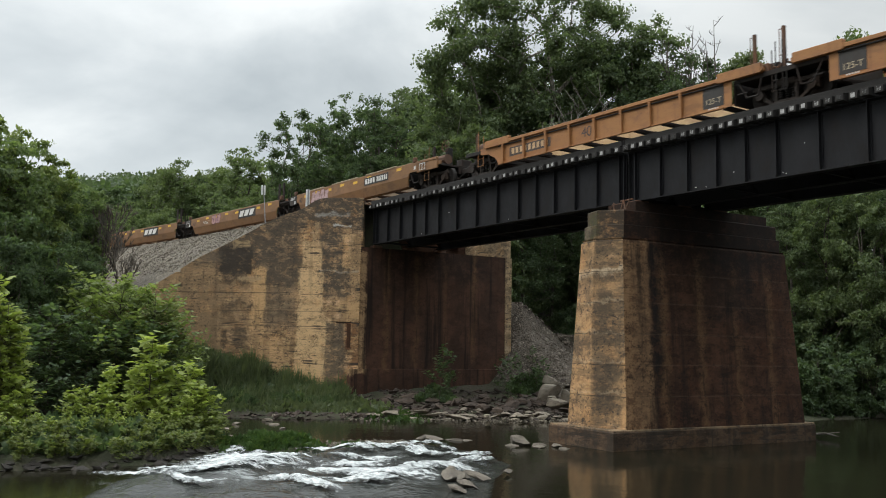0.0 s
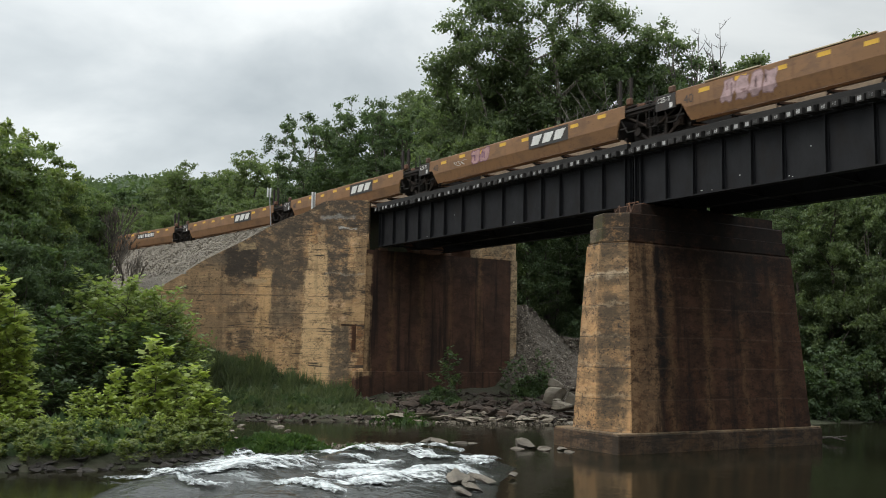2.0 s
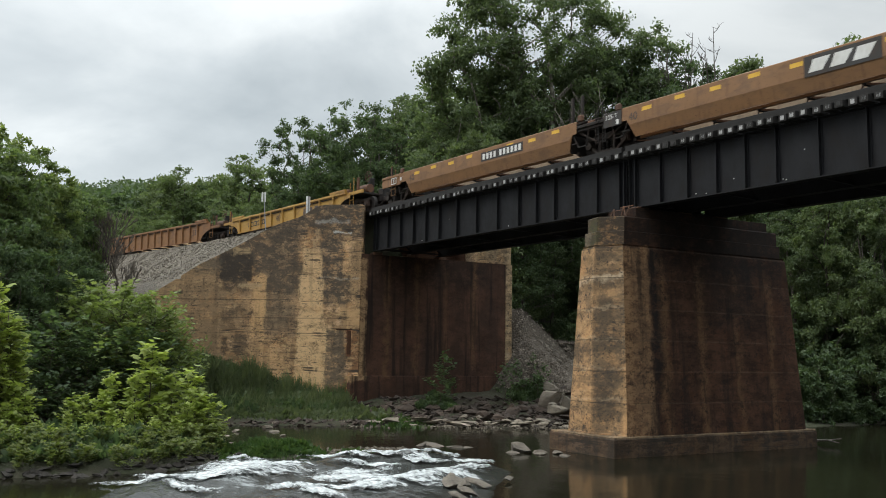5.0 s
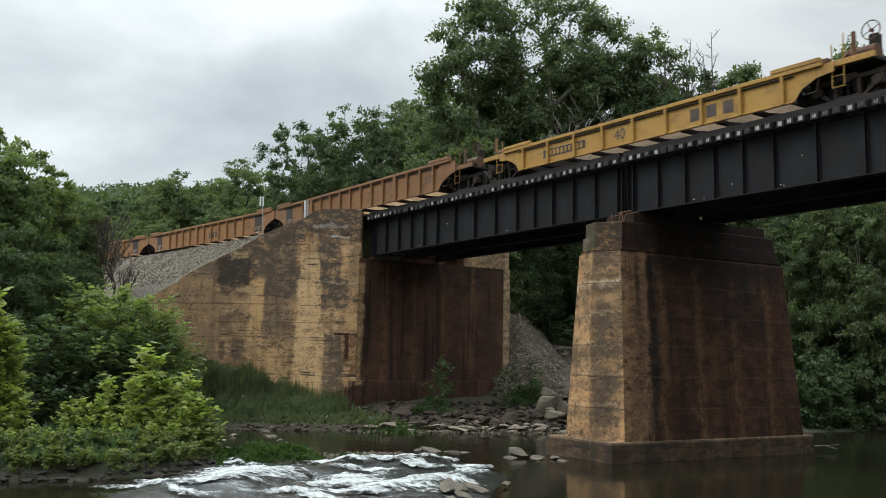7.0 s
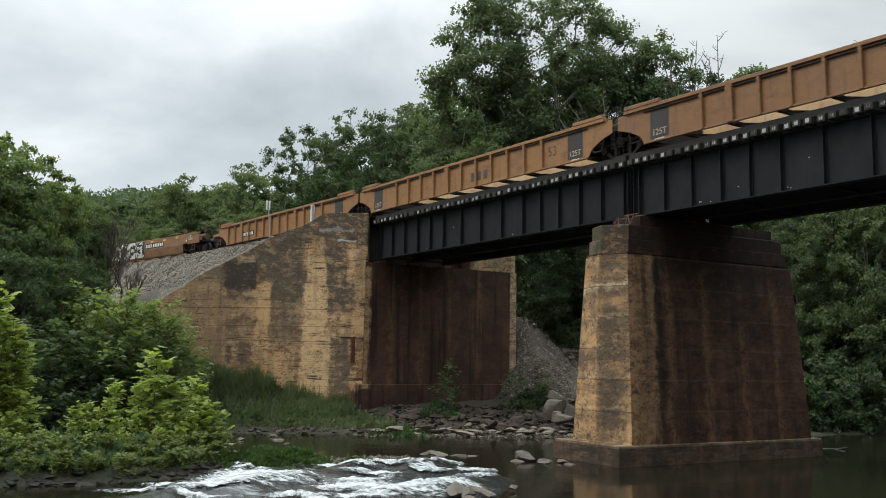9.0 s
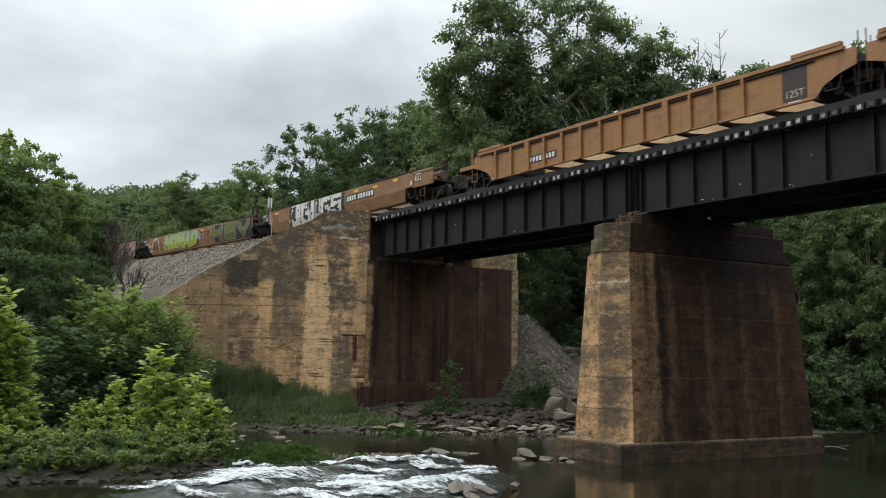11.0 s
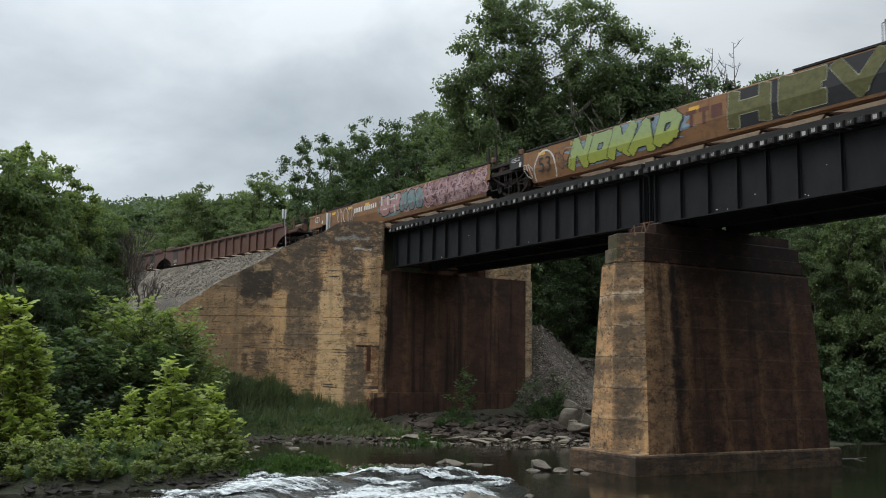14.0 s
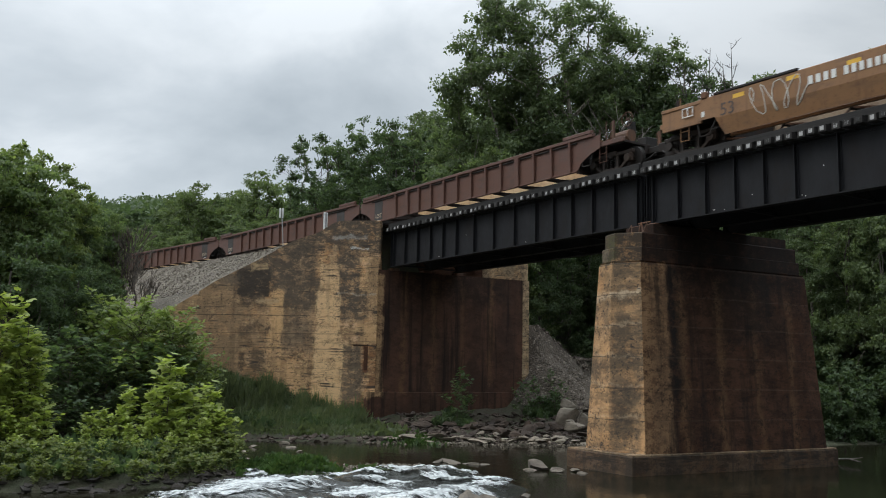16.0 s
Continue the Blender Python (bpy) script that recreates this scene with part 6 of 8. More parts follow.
def crown_lobes(rng, height, radius, base, count, shape):
    """Centres and radii of the leaf masses of a crown."""
    out = []
    if not isinstance(shape, str):
        # several leaders, each with its own tapering crown; a leader takes leaf masses by its bulk
        bulk = [h * r * r for _, _, h, r in shape]
        for i in range(count):
            cx, cy, top, rad = rng.choices(shape, bulk)[0]
            v = rng.random() ** 0.62
            t = rng.uniform(0, 2 * math.pi)
            r = rad * (1.0 - 0.55 * v ** 3) * (0.15 + 0.85 * math.sqrt(rng.random()))
            lr = radius * rng.uniform(0.075, 0.155) * (1.05 - 0.35 * v)
            out.append((Vector((cx + r * math.cos(t), cy + r * math.sin(t), height * base + (top - lr * 0.6 - height * base) * v)), lr))
        return out
    for i in range(count):
        u = base + (1 - base) * rng.random() ** 0.85
        v = (u - base) / (1 - base)
        prof = {"round": math.sqrt(max(0.05, 1 - (2 * v - 0.85) ** 2 * 0.75)), "tall": 0.45 + 0.9 * v * (1.25 - v), "cone": 1.05 - 0.85 * v,
                "broad": (0.60 + 0.45 * v) if v < 0.85 else 0.98 - 2.2 * (v - 0.85)}[shape]
        t = rng.uniform(0, 2 * math.pi)
        r = radius * prof * (0.25 + 0.75 * math.sqrt(rng.random())) * 0.82
        lr = radius * rng.uniform(0.13, 0.28) * (1.05 - 0.4 * v) * (0.72 if shape == "broad" else 0.86)
        out.append((Vector((r * math.cos(t), r * math.sin(t), height * u)), lr))
    top = max(c.z + lr * 0.75 for c, lr in out)
    for c, lr in out:
        c.z *= height / top
    return out


def tree_meshes(seed, height, radius, base, count, leaves, leaf, mat, bark_mat, shape="round", trunk=0.3, form=LEAF_DIAMOND, stems=1, droop=0.25, dense=0.55):
    rng, nr = random.Random(seed), np.random.RandomState(seed)
    lobes = crown_lobes(rng, height, radius, base, count, shape)
    wood = bmesh.new()
    forks = []
    for s in range(stems):
        lean = Vector((rng.uniform(-1, 1), rng.uniform(-1, 1), 0)) * radius * (0.10 if stems == 1 else 0.35)
        pts = [Vector((lean.x * 0.2 * s, lean.y * 0.2 * s, -0.4))]
        for k in range(1, 6):
            f = k / 5
            pts.append(lean * f + Vector((rng.uniform(-1, 1), rng.uniform(-1, 1), 0)) * radius * 0.05 + Vector((0, 0, height * 0.82 * f)))
        limb(wood, pts, trunk / math.sqrt(stems), trunk * 0.18, 7)
        forks += pts[1:-1]
    # each leaf mass hangs on the nearest limb already grown, so that the limbs fork as they go out
    nodes, up, load = list(forks), [-1] * len(forks), [0] * len(forks)
    for c, lr in sorted(lobes, key=lambda q: math.hypot(q[0].x, q[0].y) + 0.15 * q[0].z):
        i = min(range(len(nodes)), key=lambda k: (nodes[k] - c).length + 2.5 * max(0, nodes[k].z - c.z + 0.3))
        nodes.append(c); up.append(i); load.append(1)
    for k in range(len(nodes) - 1, len(forks) - 1, -1):
        load[up[k]] += load[k]
    for k in range(len(forks), len(nodes)):
        f, c = nodes[up[k]], nodes[k]
        mid = (f + c) / 2 + Vector((rng.uniform(-1, 1), rng.uniform(-1, 1), rng.uniform(-0.4, 0.5))) * (c - f).length * 0.12
        r = min(trunk * 0.42, trunk * 0.045 * math.sqrt(load[k]))
        limb(wood, [f, mid, c], r * 1.15, r * 0.75, 4)
    wm = bpy.data.meshes.new("trunk")
    wood.to_mesh(wm); wood.free(); wm.materials.append(bark_mat)
    w = np.array([lr ** 2 for _, lr in lobes])
    num = np.maximum(8, (leaves * w / w.sum()).astype(int))
    cs, ns = [], []
    for (c, lr), k in zip(lobes, num):
        d = nr.normal(size=(k, 3))
        d[:, 2] += 0.35
        d /= np.linalg.norm(d, axis=1, keepdims=True)
        # small sprays inside each mass, so that its outline is uneven
        sub = nr.normal(size=(max(4, k // 22), 3)); sub[:, 2] += 0.25
        sub /= np.linalg.norm(sub, axis=1, keepdims=True)
        pick = sub[nr.randint(0, len(sub), k)]
        d = pick * 0.82 + d * 0.36
        rad = lr * (dense + (1.12 - dense) * nr.random_sample((k, 1)) ** 0.6)
        p = d * rad * np.array([1.15, 1.15, 0.78])
        cs.append(np.array(c) + p)
        ns.append(d + nr.normal(size=(k, 3)) * 0.55 + np.array([0, 0, 0.55]))
    cs, ns = np.concatenate(cs), np.concatenate(ns)
    ways = nr.normal(size=cs.shape) + np.array([0, 0, -droop])
    sz = leaf * (0.6 + 0.8 * nr.random_sample(len(cs)))
    return wm, scatter_mesh("crown", form, cs, ways, ns, sz, mat)


def sapling_meshes(seed, height, radius, shoots, leaf, mat=None, leaves=8):
    """A young plane-like tree: a straight leader, side boughs that rise towards their tips, and broad lobed leaves held out along them."""
    rng, nr = random.Random(seed), np.random.RandomState(seed)
    wood = bmesh.new()
    cs, ws, ns = [], [], []

    def leafed(p, q, count, spread):
        d = (q - p).normalized()
        for k in range(count):
            f = 0.22 + 0.80 * (k + rng.uniform(-0.3, 0.3)) / max(1, count - 1)
            b = k * 2.4 + rng.uniform(-0.5, 0.5)
            side = Vector((math.cos(b), math.sin(b), rng.uniform(-0.25, 0.45)))
            e = p.lerp(q, f) + side * spread
            cs.append(e)
            ws.append(side + d * 0.35 + Vector((0, 0, rng.uniform(-0.55, 0.2))))
            ns.append(side * 0.45 + Vector((rng.gauss(0, 0.3), rng.gauss(0, 0.3), 0.85)))

    top = Vector((rng.uniform(-0.12, 0.12) * radius, rng.uniform(-0.12, 0.12) * radius, height * 0.97))
    foot = Vector((0, 0, -0.1))
    mid = foot.lerp(top, 0.5) + Vector((rng.gauss(0, 0.05), rng.gauss(0, 0.05), 0)) * radius
    limb(wood, [foot, mid, top], 0.028, 0.006, 5)
    leafed(mid, top, leaves + 4, 0.06)
    for i in range(shoots):
        f = 0.08 + 0.82 * (i + rng.random() * 0.7) / shoots
        p = foot.lerp(mid, f * 2) if f < 0.5 else mid.lerp(top, f * 2 - 1)
        b = i * 2.4 + rng.uniform(-0.5, 0.5)
        n = radius * (1.08 - 0.80 * f) * rng.uniform(0.75, 1.15)
        q = p + Vector((math.cos(b) * n, math.sin(b) * n, n * rng.uniform(0.45, 1.0)))
        knee = p.lerp(q, 0.55) - Vector((0, 0, 0.10 * n))
        limb(wood, [p, knee, q], 0.013, 0.004, 4)
        leafed(p.lerp(knee, 0.4), q, leaves + int(6 * n), 0.05)
        # a side twig with its own tuft
        r = knee + Vector((rng.gauss(0, 0.22), rng.gauss(0, 0.22), rng.uniform(0.05, 0.3))) * n
        tube(wood, knee, r, 0.006, 0.003, 4)
        leafed(knee, r, leaves - 2, 0.05)
    wm = bpy.data.meshes.new("trunk")
    wood.to_mesh(wm); wood.free(); wm.materials.append(M_BARK)
    sz = leaf * (0.55 + 0.75 * nr.random_sample(len(cs)))
    return wm, scatter_mesh("crown", LEAF_LOBED, np.array(cs), np.array(ws), np.array(ns), sz, mat or L_BRIGHT)


def plant(meshes, x, y, z, scale, turn, name, label, category, group=""):
    t = thing(name, label, category, group, pose(x, y, z, 0, 0, turn))
    t.scale = (scale,) * 3 if not isinstance(scale, Vector) else scale
    link("trunk", meshes[0], None, t)
    link("crown", meshes[1], None, t)
    return t


def clustered(seed, height, spread, tops=6):
    """Leaders of a full rounded crown: the tallest in the middle, lower ones round it."""
    rng = random.Random(seed)
    out = [(0.0, 0.0, height, spread * 0.60), (0.0, 0.0, height * 0.70, spread * 0.85)]
    for k in range(tops):
        a = 2 * math.pi * (k + rng.uniform(-0.25, 0.25)) / tops
        r = spread * rng.uniform(0.38, 0.60)
        out.append((r * math.cos(a), r * math.sin(a), height * rng.uniform(0.80, 0.95), spread * rng.uniform(0.44, 0.54)))
    return out


def build_trees():
    # leaders along the line of the bridge and across it: offset, offset, top, radius
    ahead, across = Vector((0.565, 0.825)), Vector((-0.825, 0.565))
    leaders = [(*(ahead * a + across * c), top, r) for a, c, top, r in (
        (-3.9, 0.5, 28.6, 3.7), (0.9, -1.5, 27.9, 3.4), (5.0, 0.8, 26.4, 3.4), (8.2, -0.5, 24.2, 3.0), (-6.3, -1.0, 25.4, 2.8), (1.5, 2.5, 22.5, 4.8), (-3.0, 2.5, 21.5, 4.0))]
    big = tree_meshes(1, 27.5, 10.6, 0.16, 600, 150000, 0.24, L_TREE, M_PALEBARK, leaders, 0.55, dense=0.12)
    va = tree_meshes(2, 20, 8.4, 0.08, 300, 44000, 0.215, L_DARK, M_BARK, clustered(2, 20, 5.2), 0.4, dense=0.15)
    vb = tree_meshes(3, 20, 8.0, 0.08, 290, 44000, 0.215, L_TREE, M_BARK, clustered(3, 20, 4.7, 5), 0.38, dense=0.15)
    vc = tree_meshes(4, 20, 5.8, 0.06, 160, 36000, 0.22, L_DARK, M_BARK, "broad", 0.42, dense=0.15)
    vl = tree_meshes(6, 14, 4.2, 0.10, 110, 24000, 0.19, L_LIGHT, M_BARK, "round", 0.25, dense=0.15)
    ra = tree_meshes(32, 20, 5.7, 0.06, 160, 40000, 0.20, L_DARK, M_BARK, "broad", 0.4, dense=0.15)
    rb = tree_meshes(33, 20, 4.9, 0.08, 150, 40000, 0.20, L_TREE, M_BARK, "tall", 0.38, dense=0.15)
    # lighter-built trees for the far end of the line
    fa = tree_meshes(22, 20, 5.6, 0.10, 80, 9000, 0.42, L_DARK, M_BARK, "round", 0.4, dense=0.2)
    fb = tree_meshes(23, 20, 5.0, 0.08, 80, 9000, 0.42, L_TREE, M_BARK, "tall", 0.38, dense=0.2)
    fl = tree_meshes(26, 14, 7.0, 0.10, 210, 22000, 0.24, L_LIGHT, M_BARK, clustered(26, 14, 4.3), 0.25, dense=0.15)
    rng = random.Random(77)
    # behind the bridge: the tall pale-barked tree and the mass round it
    plant(big, -49.2, 42.5, 3.6, 1.0, 0, "tree", "tall spreading tree with mottled pale limbs behind the bridge", "tree", "trees behind the railway")
    rows = [(-54.5, 39.5, 25.5, 1), (-48.8, 48.6, 26.0, 2), (-46.0, 55.0, 20.5, 0), (-57.0, 47.0, 27.0, 1), (-52.0, 45.5, 24.0, 0), (-45.4, 50.4, 25.8, 2), (-44.2, 49.2, 24.6, 0), (-46.8, 49.6, 25.4, 1), (-43.0, 51.6, 24.3, 2), (-41.2, 52.6, 22.6, 2),
            (-65.0, 35.2, 24.6, 0), (-70.5, 33.8, 23.5, 2), (-66.8, 41.5, 26.8, 1), (-68.9, 46.5, 30.6, 1), (-61.0, 36.0, 22.6, 2), (-58.0, 33.5, 19.2, 0),
            (-73.5, 37.5, 23.7, 1), (-77.0, 36.0, 22.0, 0), (-52.5, 34.0, 16.4, 2), (-49.0, 35.6, 15.8, 1), (-45.5, 37.5, 14.7, 0), (-56.0, 31.8, 15.3, 1), (-63.0, 31.6, 14.7, 2)]
    for x, y, top, k in rows:
        z = ground_height(x, y)
        plant((va, vb, vc)[k], x, y, z - 0.2, (top - z) / 20.0, rng.uniform(0, 360), "tree", "dense broadleaf tree in the wood behind the railway", "tree", "trees behind the railway")
    # along the line towards the hill
    rows = [(-97.9, 39.8, 26.4, 3), (-109.2, 41.1, 26.0, 3), (-107.2, 35.3, 26.0, 3), (-123.4, 37.9, 27.5, 3), (-87.3, 38.1, 21.2, 3), (-125.1, 44.1, 27.5, 2), (-85.2, 33.4, 18.0, 3), (-98.6, 31.1, 18.5, 3),
            (-101, 27.7, 18.0, 3), (-92.0, 34.0, 19.5, 1), (-113, 30.5, 21.0, 3), (-118, 26.0, 19.0, 1), (-81.0, 32.6, 16.0, 3), (-130, 33, 25, 2), (-137, 40, 28, 0), (-106, 24.5, 16.0, 3), (-112, 22.0, 16.5, 0),
            (-96.0, 26.5, 15.5, 3), (-90.0, 29.8, 15.5, 1), (-86.0, 28.9, 14.5, 3)]
    for x, y, top, k in rows:
        z = ground_height(x, y)
        s = (top - z) / (14.0 if k == 3 else 20.0)
        plant((fa, fb, fa, fl)[k], x, y, z - 0.2, s, rng.uniform(0, 360), "tree", "light green broadleaf tree beside the line" if k == 3 else "dense broadleaf tree beside the line", "tree", "trees beside the line")
    # the river wall of trees past the pier
    rows = [(-33.7, 51.0, 20.0, 0), (-32.2, 55.0, 24.6, 3), (-38.3, 51.5, 24.0, 3), (-40.4, 51.6, 22.2, 3), (-36.2, 52.5, 21.0, 3), (-39.5, 54.0, 22.5, 0), (-32.7, 57.5, 20.5, 2), (-42.5, 55.5, 17.0, 0), (-44.0, 58.0, 18.0, 2), (-28.5, 53.0, 20.5, 2), (-30.3, 47.6, 12.9, 3), (-33.1, 47.6, 12.4, 1), (-28.0, 47.8, 12.6, 3), (-31.8, 46.6, 11.6, 1), (-27.2, 48.8, 13.0, 1), (-35.5, 43.8, 11.5, 0), (-38.5, 45.5, 14.0, 2),
            (-41.5, 46.5, 15.0, 1), (-54.1, 46.7, 16.2, 0), (-50.0, 45.9, 15.0, 2), (-46.5, 41.0, 11.5, 1), (-43.5, 42.5, 12.5, 0), (-24.5, 58.0, 21.0, 1), (-36.0, 58.0, 23.0, 0), (-42, 60, 24, 2), (-25.0, 51.0, 14.0, 1), (-50, 58, 23, 1), (-58, 54, 23, 2), (-44.5, 64, 19, 0), (-50, 66, 20, 2), (-56, 62, 20, 1), (-38, 66, 19, 1), (-31, 66, 19, 2), (-62, 60, 20, 0), (-40.5, 56, 14, 0), (-46, 52, 13, 2)]
    for x, y, top, k in rows:
        z = ground_height(x, y)
        plant((ra, rb, ra, vl)[k], x, y, z - 0.3, (top - z) / (14.0 if k == 3 else 20.0) * Vector((0.85 if k == 3 else 1, 0.85 if k == 3 else 1, 1)), rng.uniform(0, 360), "tree", "shaded broadleaf tree leaning over the river's edge", "tree", "trees on the river's far edge")
    for x, y, top, turn in ((-44.5, 51.9, 24.6, 75), (-43.1, 53.6, 24.9, 200)):
        z = ground_height(x, y)
        plant(vb, x, y, z - 0.3, (top - z) / 20.0, turn, "tree", "dense broadleaf tree beside the line", "tree", "trees beside the line")
    for x, y, top, turn in ((-36.9, 56.6, 15.5, 40), (-41.3, 63.2, 16.5, 130)):
        z = ground_height(x, y)
        plant(ra, x, y, z - 0.3, (top - z) / 20.0, turn, "tree", "shaded broadleaf tree leaning over the river's edge", "tree", "trees on the river's far edge")
    low = tree_meshes(31, 6, 3.4, 0.0, 60, 8500, 0.25, L_DARK, M_BARK, "round", 0.08, stems=4, dense=0.3)
    for x, y, top in ((-27.6, 43.0, 5.0), (-26.7, 46.0, 5.5), (-28.6, 41.0, 4.5), (-25.6, 49.5, 6.0), (-29.6, 38.6, 4.0), (-31.5, 36.2, 4.2), (-30.6, 44.5, 6.5), (-28.6, 47.5, 7.5), (-24.2, 53.0, 6.5), (-33.8, 40.2, 5.5), (-36.5, 41.5, 6.5), (-39.6, 40.6, 6.0), (-43.0, 39.5, 7.0),
                      (-33.5, 37.5, 5.0), (-36.0, 38.6, 5.5), (-38.5, 37.6, 5.0), (-47.0, 38.0, 7.5)):
        z = max(0.0, ground_height(x, y))
        plant(low, x - 0.5, y + 0.8, z - 0.2, (top - z) / 7.6, rng.uniform(0, 360), "shrub", "dark dense shrub hanging over the water's edge", "shrub", "shrubs on the river's far edge")
    # near-left bank
    na = tree_meshes(8, 13, 4.0, 0.06, 170, 36000, 0.19, L_MID, M_BARK, "tall", 0.28)
    nc = tree_meshes(10, 13, 4.2, 0.05, 110, 26000, 0.20, L_DARK, M_BARK, "tall", 0.26)
    nb = tree_meshes(9, 13, 4.0, 0.05, 170, 36000, 0.19, L_MID, M_BARK, "round", 0.26)
    nd = tree_meshes(11, 13, 4.6, 0.05, 190, 30000, 0.20, L_BANK, M_BARK, clustered(11, 13, 3.1, 5), 0.24, dense=0.12)
    rows = [(-49.6, 7.0, 13.4, 0), (-51.4, 7.5, 14.9, 3), (-53.1, 9.2, 14.5, 3), (-49.6, 6.2, 14.3, 3), (-53.6, 9.2, 13.4, 2), (-57.2, 11.6, 12.9, 2), (-55.6, 10.6, 13.2, 0), (-58.8, 12.8, 13.2, 0), (-48.5, 4.6, 13.8, 0), (-43.6, 6.0, 9.3, 2), (-49.2, 9.9, 9.3, 2), (-45.6, 8.6, 8.0, 2), (-55.0, 6.5, 12.7, 2), (-60.0, 12.5, 12.2, 0), (-47.0, 2.0, 13.2, 2), (-52.5, 12.0, 9.0, 2)]
    for x, y, top, k in rows:
        z = ground_height(x, y)
        plant((na, nb, nc, nd)[k], x, y, z - 0.2, (top - z) / 13.0, rng.uniform(0, 360), "tree", "leafy bankside tree with dark inner crown", "tree", "trees on the near bank")
    sa = sapling_meshes(12, 5, 2.3, 54, 0.19, L_BANK, 15)
    sd = sapling_meshes(13, 5, 2.5, 40, 0.20, L_DARK, 15)
    rows = [(-42.0, 11.3, 6.5, 1.0), (-43.9, 10.4, 6.7, 1), (-41.4, 12.6, 6.0, 1), (-41.0, 8.4, 5.2, 1), (-39.6, 7.0, 4.3, 1), (-44.5, 12.6, 6.2, 1), (-43.2, 13.8, 5.4, 1), (-46.0, 11.5, 6.5, 1), (-47.6, 13.2, 6.4, 1), (-41.5, 10.0, 4.6, 1), (-40.6, 11.2, 4.6, 1), (-40.2, 9.6, 4.0, 1), (-40.4, 12.3, 4.4, 1)]
    for x, y, top, _ in rows:
        z = ground_height(x, y)
        plant(sd if top < 5.3 else sa, x, y, z - 0.15, (top - z) / 5.0, rng.uniform(0, 360), "shrub", "rounded green shrub on the river bank", "shrub", "bank shrubs")
    # saplings on the island
    s1 = sapling_meshes(15, 3.2, 0.80, 15, 0.34, None, 7)
    s2 = sapling_meshes(16, 3.2, 1.25, 18, 0.34, None, 7)
    s3 = sapling_meshes(17, 3.2, 2.6, 14, 0.50, L_ISLE, 7)
    s4 = sapling_meshes(18, 3.2, 1.2, 10, 0.24, L_DARK)
    s5 = sapling_meshes(19, 3.2, 0.78, 26, 0.17, None, 13)
    rows = [(-29.3, 8.85, 3.65, 0), (-29.6, 7.8, 2.65, 0), (-29.0, 8.4, 2.7, 0), (-29.5, 9.2, 2.62, 0), (-29.1, 9.62, 2.70, 0), (-29.4, 10.25, 2.80, 0), (-28.8, 10.6, 1.95, 1), (-28.6, 10.15, 2.1, 1),
            (-29.4, 6.6, 1.95, 1), (-29.7, 7.05, 2.0, 0), (-29.2, 7.45, 2.0, 1), (-28.4, 8.1, 1.7, 0), (-28.2, 9.0, 1.7, 0), (-28.2, 9.8, 1.7, 0), (-28.5, 6.9, 1.5, 0),
            (-30.9, 4.30, 5.7, 3), (-30.4, 4.75, 4.6, 3), (-30.7, 5.0, 4.3, 3), (-30.3, 4.1, 4.4, 3), (-30.2, 4.5, 3.4, 3), (-31.6, 3.7, 5.3, 3), (-29.4, 5.25, 2.0, 0), (-29.2, 4.8, 1.75, 1), (-29.5, 4.3, 2.05, 0), (-29.3, 3.6, 2.1, 1), (-30.2, 3.0, 2.6, 1), (-28.6, 5.5, 1.3, 1), (-28.4, 4.4, 1.35, 1), (-28.5, 3.2, 1.4, 1),
            (-27.7, 3.6, 1.15, 1), (-27.5, 4.7, 1.2, 1), (-27.4, 5.6, 1.25, 1), (-27.3, 6.5, 1.25, 1), (-27.4, 7.5, 1.3, 1), (-27.4, 8.5, 1.35, 1), (-27.8, 9.3, 1.4, 1), (-28.2, 2.7, 1.3, 1), (-28.2, 6.2, 1.55, 0), (-28.1, 7.4, 1.6, 0)]
    for k in range(44):
        # the low front growth, down to the rocks
        y = 2.3 + k * 0.195
        rim = -28.8 + 3.5 * math.sqrt(max(0.05, 1 - ((y - 6.8) / 4.7) ** 2))
        rows.append((rim - 0.15 - 1.6 * (k % 4) / 3 + rng.uniform(-0.15, 0.15), y + rng.uniform(-0.15, 0.15), rng.uniform(0.50, 0.80) + 0.40 * (k % 4) / 3, 2))
    for x, y, top, k in rows:
        z = max(0.05, ground_height(x, y))
        plant((s1, s2, s3, s5)[k], x, y, z - 0.05, (top - z) / 3.2 * 1.03, rng.uniform(0, 360), "sapling", "bright green sapling with broad lobed leaves on the river island", "sapling", "island saplings")
    # small growth at the abutment's foot and beside the track
    for x, y, top in ((-38.4, 26.6, 3.6), (-38.0, 26.1, 2.6), (-37.8, 30.2, 3.0), (-38.4, 31.4, 3.2), (-38.9, 27.3, 2.3), (-37.2, 31.9, 2.5), (-37.6, 32.6, 3.0), (-36.4, 29.4, 1.7), (-38.8, 32.9, 3.6)):
        z = max(0.2, ground_height(x, y))
        plant(s4, x, y, z - 0.1, (top - z) / 3.2, rng.uniform(0, 360), "shrub", "thin green shrub among the rocks below the abutment", "shrub", "abutment shrubs")
    for x, y, top in ((-48.5, 36.4, 18.6), (-46.8, 36.9, 17.4), (-50.5, 30.4, 14.0), (-55.0, 29.6, 13.6)):
        z = ground_height(x, y)
        plant(vl, x, y, z - 0.2, (top - z) / 14.0, rng.uniform(0, 360), "tree", "light green young tree behind the track", "tree", "young trees behind the track")


build_trees()


